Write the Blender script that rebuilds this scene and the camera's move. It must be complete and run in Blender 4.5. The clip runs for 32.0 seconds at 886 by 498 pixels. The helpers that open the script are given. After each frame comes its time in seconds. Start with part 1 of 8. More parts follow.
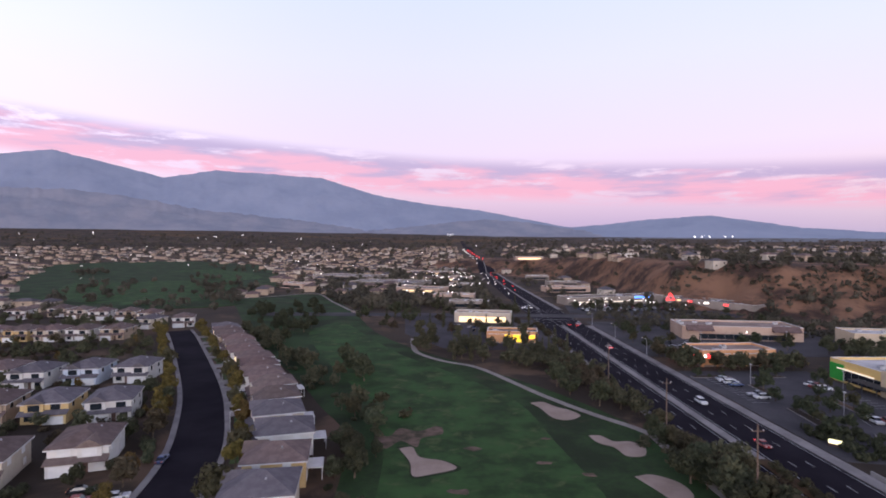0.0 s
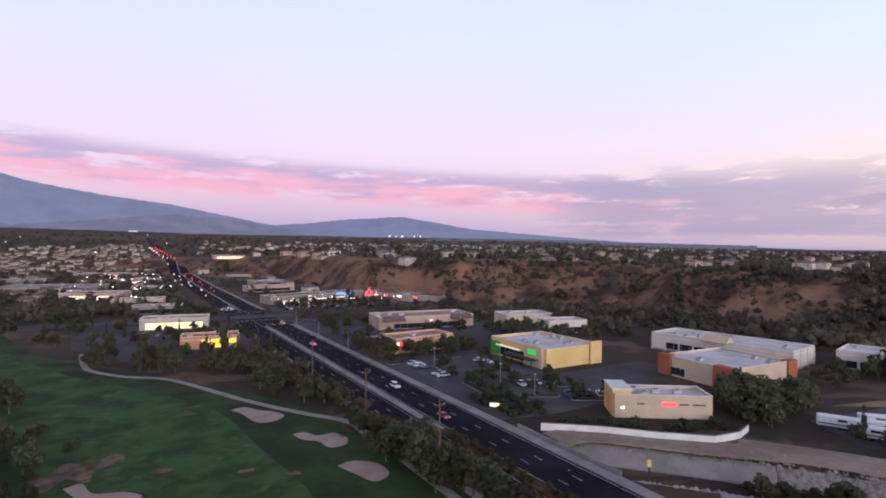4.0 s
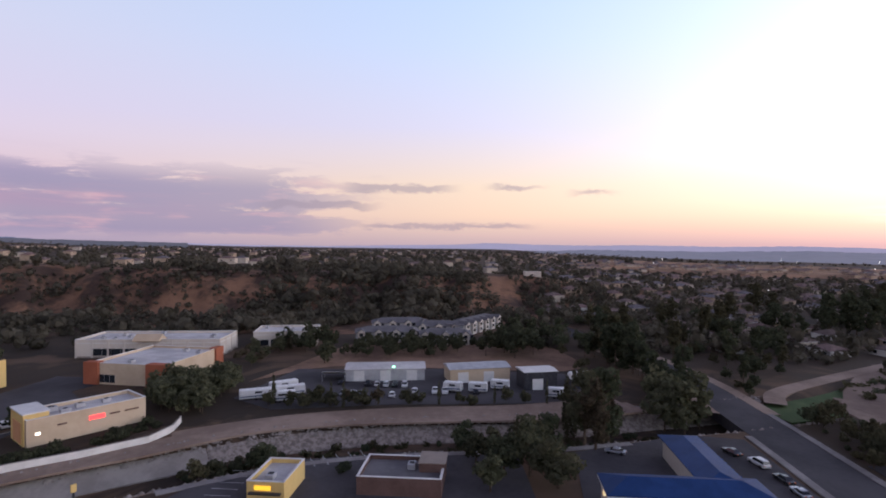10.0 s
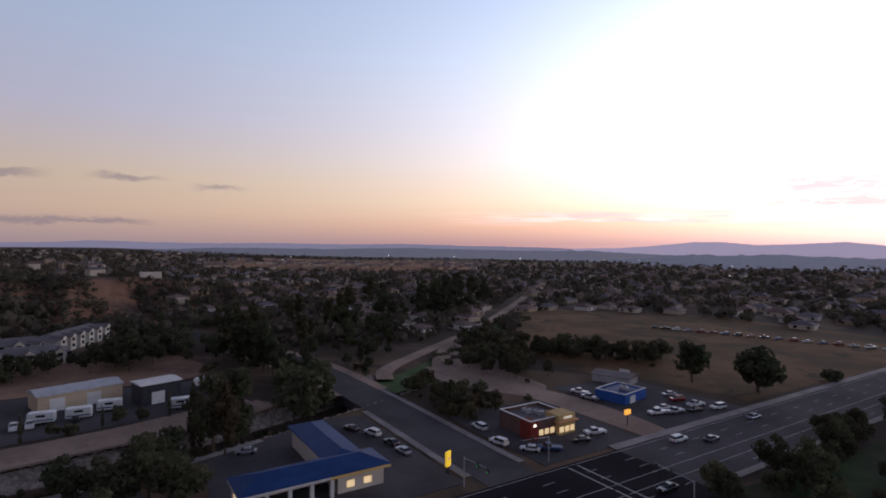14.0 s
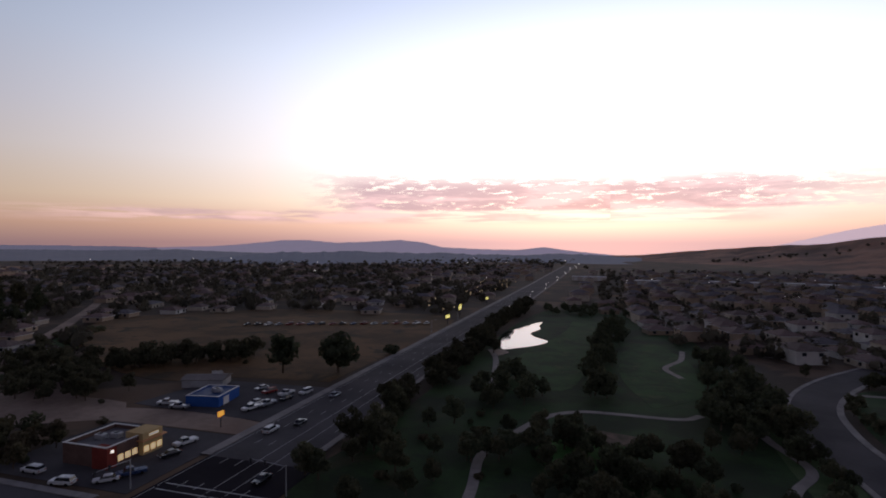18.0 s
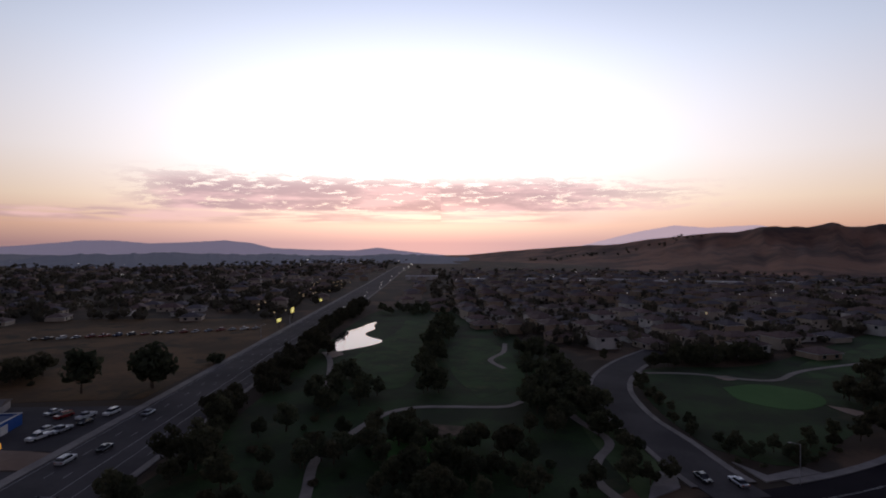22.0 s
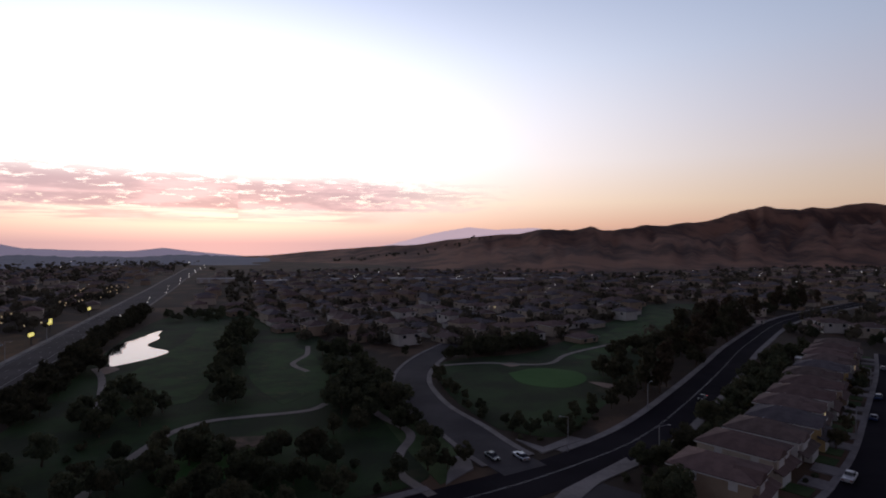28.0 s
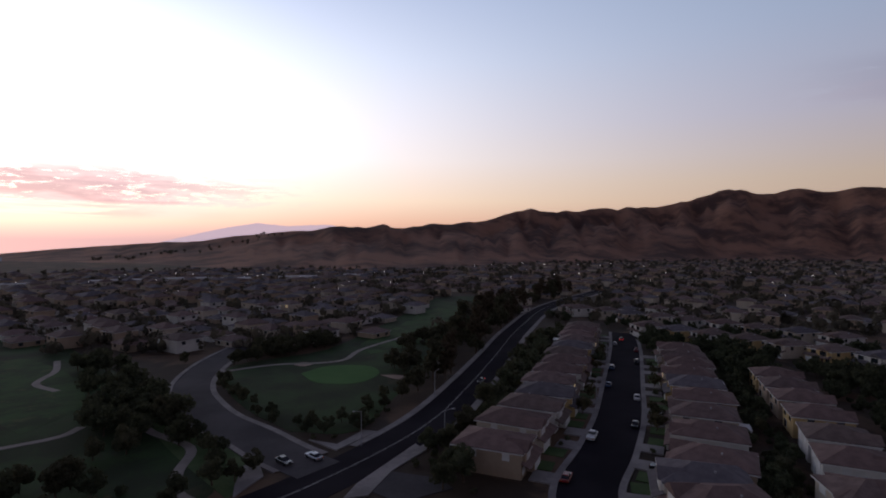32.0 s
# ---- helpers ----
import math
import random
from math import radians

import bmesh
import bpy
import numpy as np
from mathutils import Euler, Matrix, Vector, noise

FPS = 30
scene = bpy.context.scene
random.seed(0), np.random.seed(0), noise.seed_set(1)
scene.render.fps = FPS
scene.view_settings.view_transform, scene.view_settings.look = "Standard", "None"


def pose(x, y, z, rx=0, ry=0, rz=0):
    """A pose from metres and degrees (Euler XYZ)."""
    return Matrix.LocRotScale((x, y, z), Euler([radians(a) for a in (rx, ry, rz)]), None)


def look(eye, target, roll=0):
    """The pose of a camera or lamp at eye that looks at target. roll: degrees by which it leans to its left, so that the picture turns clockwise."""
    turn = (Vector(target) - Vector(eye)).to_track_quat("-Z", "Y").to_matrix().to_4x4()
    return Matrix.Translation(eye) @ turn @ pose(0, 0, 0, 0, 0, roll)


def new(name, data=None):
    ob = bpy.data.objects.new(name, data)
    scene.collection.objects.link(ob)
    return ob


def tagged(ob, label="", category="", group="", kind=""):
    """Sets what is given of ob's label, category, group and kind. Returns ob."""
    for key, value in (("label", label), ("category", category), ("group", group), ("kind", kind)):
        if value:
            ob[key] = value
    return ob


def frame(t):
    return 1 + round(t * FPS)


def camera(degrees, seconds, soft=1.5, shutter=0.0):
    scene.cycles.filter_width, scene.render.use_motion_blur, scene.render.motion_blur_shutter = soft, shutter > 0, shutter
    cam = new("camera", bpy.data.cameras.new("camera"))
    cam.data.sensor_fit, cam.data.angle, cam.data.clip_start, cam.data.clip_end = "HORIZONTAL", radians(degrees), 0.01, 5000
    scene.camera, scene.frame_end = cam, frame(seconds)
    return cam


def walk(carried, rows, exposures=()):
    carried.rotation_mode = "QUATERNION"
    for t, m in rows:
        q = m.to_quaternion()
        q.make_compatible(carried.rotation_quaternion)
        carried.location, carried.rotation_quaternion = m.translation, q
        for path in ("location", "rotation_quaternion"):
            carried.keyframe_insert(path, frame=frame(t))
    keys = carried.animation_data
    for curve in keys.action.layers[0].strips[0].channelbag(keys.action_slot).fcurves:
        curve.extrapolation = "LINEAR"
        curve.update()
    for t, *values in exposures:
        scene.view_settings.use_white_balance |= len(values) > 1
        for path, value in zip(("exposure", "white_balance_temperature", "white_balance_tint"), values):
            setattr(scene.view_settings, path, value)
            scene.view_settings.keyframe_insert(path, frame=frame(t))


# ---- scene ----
cam = camera(77.84, 32.0, soft=1.85)
EYE = (0.0, 0.0, 47.0)
TURNS = (  # seconds, yaw, pitch, roll
    (0.0, -0.00, -0.41, -0.15), (0.5, -3.51, -0.43, -0.17), (1.0, -7.16, -0.45, -0.18), (1.5, -10.88, -0.45, -0.21),
    (2.0, -14.84, -0.45, -0.25), (2.5, -18.76, -0.47, -0.30), (4.5, -34.19, -0.45, -0.33), (5.0, -38.47, -0.45, -0.34),
    (5.5, -43.08, -0.45, -0.35), (6.0, -47.63, -0.47, -0.34), (6.5, -52.31, -0.48, -0.34), (7.0, -57.17, -0.49, -0.28),
    (7.5, -62.08, -0.48, -0.22), (8.0, -67.02, -0.49, -0.26), (8.5, -72.07, -0.49, -0.23), (9.0, -77.02, -0.48, -0.22),
    (9.5, -80.84, -0.49, -0.20), (10.0, -84.96, -0.49, -0.19), (10.5, -89.11, -0.49, -0.17), (11.0, -93.50, -0.49, -0.22),
    (11.5, -98.36, -0.49, -0.19), (12.0, -103.27, -0.51, -0.20), (12.5, -107.87, -0.51, -0.21), (13.0, -112.59, -0.54, -0.19),
    (13.5, -117.32, -0.57, -0.21), (15.5, -138.75, -0.63, -0.21), (16.0, -144.51, -0.64, -0.17), (16.5, -149.49, -0.65, -0.14),
    (17.0, -153.92, -0.66, -0.13), (17.5, -158.72, -0.70, -0.13), (18.0, -163.07, -0.68, -0.10), (18.5, -166.59, -0.69, -0.08),
    (19.0, -168.76, -0.69, -0.04), (19.5, -170.95, -0.69, -0.01), (20.0, -172.59, -0.68, 0.04), (20.5, -174.05, -0.66, 0.05),
    (21.0, -176.01, -0.63, 0.02), (21.5, -178.15, -0.62, -0.02), (22.0, -180.23, -0.60, -0.07), (22.5, -181.82, -0.58, -0.09),
    (23.0, -183.06, -0.58, -0.09), (23.5, -185.13, -0.57, -0.08), (24.0, -187.11, -0.57, -0.12), (24.5, -188.55, -0.58, -0.14),
    (25.0, -190.26, -0.58, -0.17), (25.5, -192.30, -0.58, -0.18), (27.5, -199.14, -0.55, -0.20), (28.0, -200.49, -0.53, -0.22),
    (28.5, -202.50, -0.51, -0.18), (29.0, -204.97, -0.50, -0.25), (29.5, -207.40, -0.50, -0.28), (30.0, -209.88, -0.53, -0.31),
    (30.5, -212.36, -0.57, -0.32), (31.0, -215.25, -0.63, -0.39), (31.5, -218.46, -0.67, -0.39), (32.0, -221.81, -0.72, -0.41),
)
EXPOSURES = ((0.0, -0.05), (2.5, -0.07), (6.0, -0.15), (9.0, -0.3), (11.0, -0.56), (12.0, -0.72), (13.0, -0.9), (16.0, -1.8), (18.0, -1.98), (20.0, -2.15), (24.0, -2.25), (28.0, -2.1), (32.0, -1.9))
walk(cam, [(t, pose(*EYE, 90 + p, r, y)) for t, y, p, r in TURNS], [(t, e, 6120.0, 16.0) for t, e in EXPOSURES])

# ---- sky and sun: just after sunset, glow low in the south ----
SUN_AZ = 178.0
world = bpy.data.worlds.new("dusk_sky")
scene.world = world
world.use_nodes = True
wt = world.node_tree
wt.nodes.clear()


class Net:
    """Short forms for wiring shader nodes."""

    def __init__(self, tree):
        self.t = tree

    def node(self, kind, **props):
        n = self.t.nodes.new(kind)
        for k, v in props.items():
            setattr(n, k, v)
        return n

    def plug(self, a, sock):
        if isinstance(a, bpy.types.NodeSocket):
            self.t.links.new(a, sock)
        elif isinstance(a, tuple) and len(a) == 3 and sock.type == "RGBA":
            sock.default_value = (*a, 1)
        else:
            sock.default_value = a

    def m(self, op, a, b=0.0, c=0.0, clamp=False):
        n = self.node("ShaderNodeMath", operation=op, use_clamp=clamp)
        for i, v in enumerate((a, b, c)):
            self.plug(v, n.inputs[i])
        return n.outputs[0]

    def step(self, v, lo, hi, a=0.0, b=1.0):
        n = self.node("ShaderNodeMapRange", interpolation_type="SMOOTHSTEP")
        for i, q in enumerate((v, lo, hi, a, b)):
            self.plug(q, n.inputs[i])
        return n.outputs[0]

    def window(self, v, a, b, c, d):
        return self.m("MULTIPLY", self.step(v, a, b), self.step(v, c, d, 1.0, 0.0))

    def mix(self, f, a, b, mode="MIX"):
        n = self.node("ShaderNodeMix", data_type="RGBA", blend_type=mode)
        self.plug(f, n.inputs[0])
        self.plug(a, n.inputs[6])
        self.plug(b, n.inputs[7])
        return n.outputs[2]

    def ramp(self, f, stops):
        n = self.node("ShaderNodeValToRGB")
        e = n.color_ramp.elements
        while len(e) < len(stops):
            e.new(0.5)
        for el, (p, col) in zip(e, stops):
            el.position = p
            el.color = (*col, 1) if len(col) == 3 else col
        self.plug(f, n.inputs[0])
        return n.outputs[0]

    def noise(self, vec, scale, detail=4.0, rough=0.55, dist=0.0):
        n = self.node("ShaderNodeTexNoise")
        if vec is not None:
            self.t.links.new(vec, n.inputs["Vector"])
        n.inputs["Scale"].default_value = scale
        n.inputs["Detail"].default_value = detail
        n.inputs["Roughness"].default_value = rough
        n.inputs["Distortion"].default_value = dist
        return n.outputs[0]

    def vec(self, x, y, z):
        n = self.node("ShaderNodeCombineXYZ")
        for i, v in enumerate((x, y, z)):
            self.plug(v, n.inputs[i])
        return n.outputs[0]


def lin(r, g, b):
    """Linear colour from 0..255 display values."""
    f = lambda v: (v / 255 / 12.92) if v <= 10 else ((v / 255 + 0.055) / 1.055) ** 2.4
    return (f(r), f(g), f(b))


w = Net(wt)
tc = w.node("ShaderNodeTexCoord")
sep = w.node("ShaderNodeSeparateXYZ")
wt.links.new(tc.outputs["Generated"], sep.inputs[0])
dx, dy, dz = sep.outputs
el = w.m("MULTIPLY", w.m("ARCSINE", w.m("MAXIMUM", dz, 0.0)), 57.296)
phi = w.m("MULTIPLY", w.m("ARCTAN2", dx, dy), 57.296)
flat = w.m("SQRT", w.m("MAXIMUM", w.m("SUBTRACT", 1.0, w.m("MULTIPLY", dz, dz)), 0.0001))
cosd = w.m("DIVIDE", w.m("ADD", w.m("MULTIPLY", dx, math.sin(radians(SUN_AZ))), w.m("MULTIPLY", dy, math.cos(radians(SUN_AZ)))), flat)
azd = w.m("MULTIPLY", w.m("ARCCOSINE", w.m("MINIMUM", w.m("MAXIMUM", cosd, -1.0), 1.0)), 57.296)
h = w.m("DIVIDE", el, 90.0, clamp=True)
anti = w.ramp(h, [(0.0, lin(178, 172, 206)), (0.027, lin(205, 186, 216)), (0.057, lin(238, 206, 228)), (0.107, lin(246, 228, 250)),
                  (0.2, lin(238, 237, 255)), (0.29, lin(226, 236, 255)), (0.42, lin(152, 148, 178)), (1.0, lin(111, 101, 127))])
side = w.ramp(h, [(0.0, lin(206, 180, 180)), (0.033, lin(251, 218, 190)), (0.067, lin(252, 226, 198)), (0.133, lin(228, 225, 241)),
                  (0.22, lin(212, 229, 255)), (0.3, lin(202, 226, 255)), (0.42, lin(142, 144, 178)), (1.0, lin(111, 101, 127))])
solar = w.ramp(h, [(0.0, lin(184, 138, 132)), (0.02, lin(238, 184, 150)), (0.047, lin(255, 224, 190)), (0.093, lin(252, 240, 230)),
                   (0.2, lin(230, 240, 255)), (0.31, lin(206, 224, 255)), (0.45, lin(128, 128, 164)), (1.0, lin(111, 101, 127))])
sky = w.mix(w.step(azd, 160.0, 85.0), anti, side)
sky = w.mix(w.step(azd, 100.0, 30.0), sky, solar)
west = w.m("MULTIPLY", azd, w.step(dx, -0.05, -0.7, 1.0, 0.74))
ld = w.m("DIVIDE", w.m("ADD", w.m("POWER", west, 2.0), w.m("POWER", w.m("MULTIPLY", el, 1.34), 2.0)), -2116.0)
lift = w.m("ADD", 1.0, w.m("ADD", w.m("MULTIPLY", w.m("EXPONENT", ld), 2.7), w.m("MULTIPLY", w.m("EXPONENT", w.m("MULTIPLY", ld, 0.234)), 0.85)))
sky = w.mix(1.0, sky, w.vec(lift, lift, lift), "MULTIPLY")
# the glow over the place where the sun went down
ga = w.m("POWER", w.m("DIVIDE", azd, 31.0), 2.0)
ge = w.m("POWER", w.m("DIVIDE", w.m("SUBTRACT", el, 11.5), 11.0), 2.0)
glow = w.m("MULTIPLY", w.m("EXPONENT", w.m("MULTIPLY", w.m("ADD", ga, ge), -1.0)), 3.2)
sky = w.mix(1.0, sky, w.mix(1.0, (1.0, 0.96, 0.92), w.vec(glow, glow, glow), "MULTIPLY"), "ADD")

gb = w.m("MULTIPLY", w.m("EXPONENT", w.m("MULTIPLY", w.m("ADD", w.m("POWER", w.m("DIVIDE", azd, 16.0), 2.0), w.m("POWER", w.m("DIVIDE", w.m("SUBTRACT", el, 2.3), 1.1), 2.0)), -1.0)), 0.9)
sky = w.mix(1.0, sky, w.mix(1.0, (1.0, 0.72, 0.36), w.vec(gb, gb, gb), "MULTIPLY"), "ADD")

# clouds: banks in bands of bearing and height
cv = w.vec(w.m("MULTIPLY", phi, 0.055), w.m("MULTIPLY", el, 0.28), 0.0)
puff = w.noise(cv, 2.7, 8.0, 0.62, 0.3)
streak = w.noise(w.vec(w.m("MULTIPLY", phi, 0.05), w.m("MULTIPLY", el, 0.9), 3.0), 2.0, 6.0, 0.6, 0.4)
tone = w.noise(w.vec(w.m("MULTIPLY", phi, 0.08), w.m("MULTIPLY", el, 0.5), 7.0), 1.5, 4.0)
# pink bank opposite the sun, sinking to the east
mid = w.m("ADD", w.m("SUBTRACT", 7.0, w.m("MULTIPLY", w.m("MAXIMUM", phi, 0.0), 0.045)), w.m("MULTIPLY", w.m("MAXIMUM", w.m("MULTIPLY", phi, -1.0), 0.0), 0.065))
off = w.m("SUBTRACT", el, mid)
bank = w.m("MULTIPLY", w.window(off, -2.5, -1.1, 0.9, 2.5), w.window(phi, -110.0, -70.0, 45.0, 68.0))
bank = w.m("MULTIPLY", bank, w.step(w.m("ADD", puff, w.m("MULTIPLY", streak, 0.35)), 0.50, 0.66))
pink = w.mix(w.step(w.m("SUBTRACT", tone, w.m("MULTIPLY", off, 0.10)), 0.36, 0.62), lin(188, 168, 210), lin(255, 180, 206))
sky = w.mix(w.m("MULTIPLY", bank, 0.8), sky, pink)
# lavender heap of cloud in the north-east
heap = w.m("MULTIPLY", w.window(phi, 36.0, 48.0, 66.0, 82.0), w.window(el, 0.2, 1.5, 5.0, 8.8))
heap = w.m("MULTIPLY", heap, w.step(w.m("ADD", puff, w.m("MULTIPLY", heap, 0.26)), 0.54, 0.66))
sky = w.mix(w.m("MULTIPLY", heap, 0.8), sky, w.mix(w.step(tone, 0.52, 0.74), lin(176, 170, 202), lin(240, 196, 210)))
# thin bars of cloud in the east
wisp = w.noise(w.vec(w.m("MULTIPLY", phi, 0.30), w.m("MULTIPLY", el, 0.7), 5.0), 1.3, 5.0, 0.6, 0.3)
ele = w.m("ADD", el, w.m("MULTIPLY", w.m("SUBTRACT", wisp, 0.5), 1.7))
bars = None
for a_, b_, e_, k_ in ((74.5, 87.0, 5.7, 0.30), (89.5, 96.0, 5.8, 0.16), (98.0, 103.0, 5.2, 0.14), (66.0, 79.0, 3.9, 0.3), (76.0, 95.0, 1.9, 0.16)):
    one = w.m("MULTIPLY", w.window(phi, a_ - 1.0, a_ + 2.5, b_ - 3.5, b_ + 0.5), w.window(ele, e_ - k_ - 0.25, e_ - k_ + 0.1, e_ + k_ - 0.1, e_ + k_ + 0.25))
    bars = one if bars is None else w.m("MAXIMUM", bars, one)
sky = w.mix(w.m("MULTIPLY", bars, 0.58), sky, lin(184, 170, 188))
# broken bank before the sunset
phs = w.m("MODULO", w.m("ADD", phi, 360.0), 360.0)
sb = w.m("MULTIPLY", w.window(phs, 147.0, 156.0, 190.0, 213.0), w.window(el, 2.9, 3.5, 5.4, w.step(phs, 185.0, 206.0, 7.9, 6.6)))
fleck = w.noise(w.vec(w.m("MULTIPLY", phs, 0.25), w.m("MULTIPLY", el, 1.25), 1.0), 1.8, 8.0, 0.7, 0.3)
sb = w.m("MULTIPLY", sb, w.step(w.m("ADD", fleck, w.m("MULTIPLY", sb, 0.14)), 0.50, 0.61))
hazeline = w.m("MULTIPLY", w.window(phs, 118.0, 140.0, 185.0, 205.0), w.window(el, 1.6, 2.5, 3.0, 3.5))
hazeline = w.m("MULTIPLY", hazeline, w.step(streak, 0.38, 0.54))
sky = w.mix(w.m("MULTIPLY", w.m("MAXIMUM", sb, w.m("MULTIPLY", hazeline, 0.7)), 0.85), sky,
            w.mix(w.step(tone, 0.42, 0.6), (2.3, 1.5, 1.66), (4.2, 2.65, 2.6)))

nish = w.node("ShaderNodeTexSky", sky_type="NISHITA", sun_disc=False)
nish.sun_elevation, nish.sun_rotation = radians(1.0), radians(SUN_AZ)
nish_bg = w.node("ShaderNodeBackground")
wt.links.new(nish.outputs[0], nish_bg.inputs[0])
nish_bg.inputs[1].default_value = 0.05
bg = w.node("ShaderNodeBackground")
wt.links.new(sky, bg.inputs[0])
bg.inputs[1].default_value = 0.95
both = w.node("ShaderNodeAddShader")
wt.links.new(bg.outputs[0], both.inputs[0])
wt.links.new(nish_bg.outputs[0], both.inputs[1])
out = w.node("ShaderNodeOutputWorld")
wt.links.new(both.outputs[0], out.inputs[0])

sun = new("sun", bpy.data.lights.new("sun", "SUN"))
sun.data.energy, sun.data.angle, sun.data.color = 0.22, radians(30), (1.0, 0.62, 0.42)
sun.matrix_world = look((0, 0, 100), (-math.sin(radians(SUN_AZ)) * 100, -math.cos(radians(SUN_AZ)) * 100, 88))

# ---- materials ----
def mat(name, a, b, scale=1.0, rough=0.9, bump=0.0, bscale=None, rand=0.0, hue=0.0, space="Object", metal=0.0, fine=None, spec=0.12, glow=None, power=0.0, lo=0.35, hi=0.65, patch=None, thin=0.0):
    """Two tones over coarse noise, a finer mottling, an optional spread from object to object, and relief."""
    m = bpy.data.materials.new(name)
    m.use_nodes = True
    n = Net(m.node_tree)
    bsdf = m.node_tree.nodes["Principled BSDF"]
    if space == "World":
        v = n.node("ShaderNodeNewGeometry").outputs["Position"]
    else:
        v = n.node("ShaderNodeTexCoord").outputs["Object"]
    big = n.noise(v, scale, 3.0)
    small = n.noise(v, fine if fine else scale * 9.0, 4.0, 0.6)
    col = n.mix(n.step(n.m("ADD", n.m("MULTIPLY", big, 0.72), n.m("MULTIPLY", small, 0.28)), lo, hi), a, b)
    if patch:
        tone3, pscale, p0, p1 = patch
        spot = n.noise(v, pscale, 6.0, 0.62, 0.5)
        col = n.mix(n.step(spot, p0, p1), col, tone3)
    if rand or hue:
        oi = n.node("ShaderNodeObjectInfo")
        hs = n.node("ShaderNodeHueSaturation")
        n.plug(n.m("ADD", 0.5 - hue / 2, n.m("MULTIPLY", oi.outputs["Random"], hue)), hs.inputs[0])
        n.plug(n.m("ADD", 1 - rand / 2, n.m("MULTIPLY", n.m("FRACT", n.m("MULTIPLY", oi.outputs["Random"], 7.31)), rand)), hs.inputs[2])
        n.plug(col, hs.inputs["Color"])
        col = hs.outputs[0]
    n.plug(col, bsdf.inputs["Base Color"])
    n.plug(n.step(small, 0.2, 0.8, max(0.03, rough - 0.08), min(1.0, rough + 0.06)), bsdf.inputs["Roughness"])
    bsdf.inputs["Metallic"].default_value = metal
    bsdf.inputs["Specular IOR Level"].default_value = spec
    if bump:
        bp = n.node("ShaderNodeBump")
        bp.inputs["Strength"].default_value = min(1.0, bump)
        bp.inputs["Distance"].default_value = bump
        n.plug(n.noise(v, bscale or scale * 6, 5.0), bp.inputs["Height"])
        n.plug(bp.outputs[0], bsdf.inputs["Normal"])
    if thin:  # leaves let some light through
        tl, mx = n.node("ShaderNodeBsdfTranslucent"), n.node("ShaderNodeMixShader")
        n.plug(col, tl.inputs[0])
        mx.inputs[0].default_value = thin
        m.node_tree.links.new(bsdf.outputs[0], mx.inputs[1])
        m.node_tree.links.new(tl.outputs[0], mx.inputs[2])
        m.node_tree.links.new(mx.outputs[0], m.node_tree.nodes["Material Output"].inputs[0])
    if glow:
        bsdf.inputs["Emission Color"].default_value = (*glow, 1)
        bsdf.inputs["Emission Strength"].default_value = power
    return m


def light_mat(name, col, power):
    return mat(name, col, col, 1.0, 0.5, glow=col, power=power)


M_VALLEY = mat("valley_soil_and_weeds", (0.031, 0.024, 0.018), (0.060, 0.043, 0.030), 0.012, 0.95, 0.3, 0.4, space="World", fine=0.09, patch=((0.105, 0.068, 0.044), 0.028, 0.50, 0.62))
M_HILL = mat("dry_grass_hill", (0.085, 0.048, 0.038), (0.26, 0.135, 0.088), 0.007, 0.95, 4.0, 0.02, space="World", fine=0.03, lo=0.38, hi=0.6)
M_BLUFF = mat("brown_bluff_soil", (0.050, 0.032, 0.024), (0.20, 0.110, 0.066), 0.03, 0.95, 1.0, 0.1, space="World", fine=0.2, lo=0.4, hi=0.6)
M_SHELF = mat("dry_grass_shelf", (0.17, 0.098, 0.06), (0.30, 0.175, 0.105), 0.012, 0.95, 0.5, 0.1, space="World", fine=0.06, patch=((0.06, 0.045, 0.03), 0.02, 0.58, 0.66))
M_FIELD = mat("dry_meadow", (0.066, 0.040, 0.019), (0.135, 0.078, 0.036), 0.03, 0.95, 0.15, 0.8, space="World", fine=0.4, lo=0.4, hi=0.6, patch=((0.045, 0.034, 0.019), 0.05, 0.54, 0.64))
M_TERRACE = mat("brown_graded_earth", (0.13, 0.080, 0.055), (0.24, 0.15, 0.10), 0.05, 0.95, 0.1, 1.0, space="World", fine=0.4)
M_DIRT = mat("bare_pale_dirt", (0.17, 0.122, 0.095), (0.28, 0.21, 0.165), 0.05, 0.95, 0.1, 1.0, space="World", fine=0.5)
M_TURF = mat("golf_rough_turf", (0.019, 0.028, 0.012), (0.030, 0.057, 0.019), 0.05, 0.95, 0.25, 1.0, space="World", fine=0.7, lo=0.4, hi=0.6, patch=((0.046, 0.044, 0.022), 0.06, 0.58, 0.70))
M_FAIRWAY = mat("mown_fairway", (0.022, 0.040, 0.014), (0.038, 0.083, 0.024), 0.09, 0.95, 0.2, 1.0, space="World", fine=0.5, lo=0.38, hi=0.62, patch=((0.064, 0.084, 0.030), 0.16, 0.54, 0.68))
M_GREEN = mat("putting_green", (0.042, 0.115, 0.026), (0.055, 0.135, 0.034), 0.1, 0.95, 0.02, 2.0, space="World")
M_LAWN = mat("front_lawn", (0.04, 0.07, 0.025), (0.07, 0.10, 0.04), 0.15, 0.95, 0.05, 3.0, space="World")
M_SAND = mat("bunker_sand", (0.25, 0.19, 0.15), (0.31, 0.24, 0.195), 0.2, 0.95, 0.05, 2.0, space="World")
M_TANROOF = mat("tan_flat_roof", (0.20, 0.15, 0.125), (0.29, 0.225, 0.195), 0.12, 0.9, 0.02, 3.0)
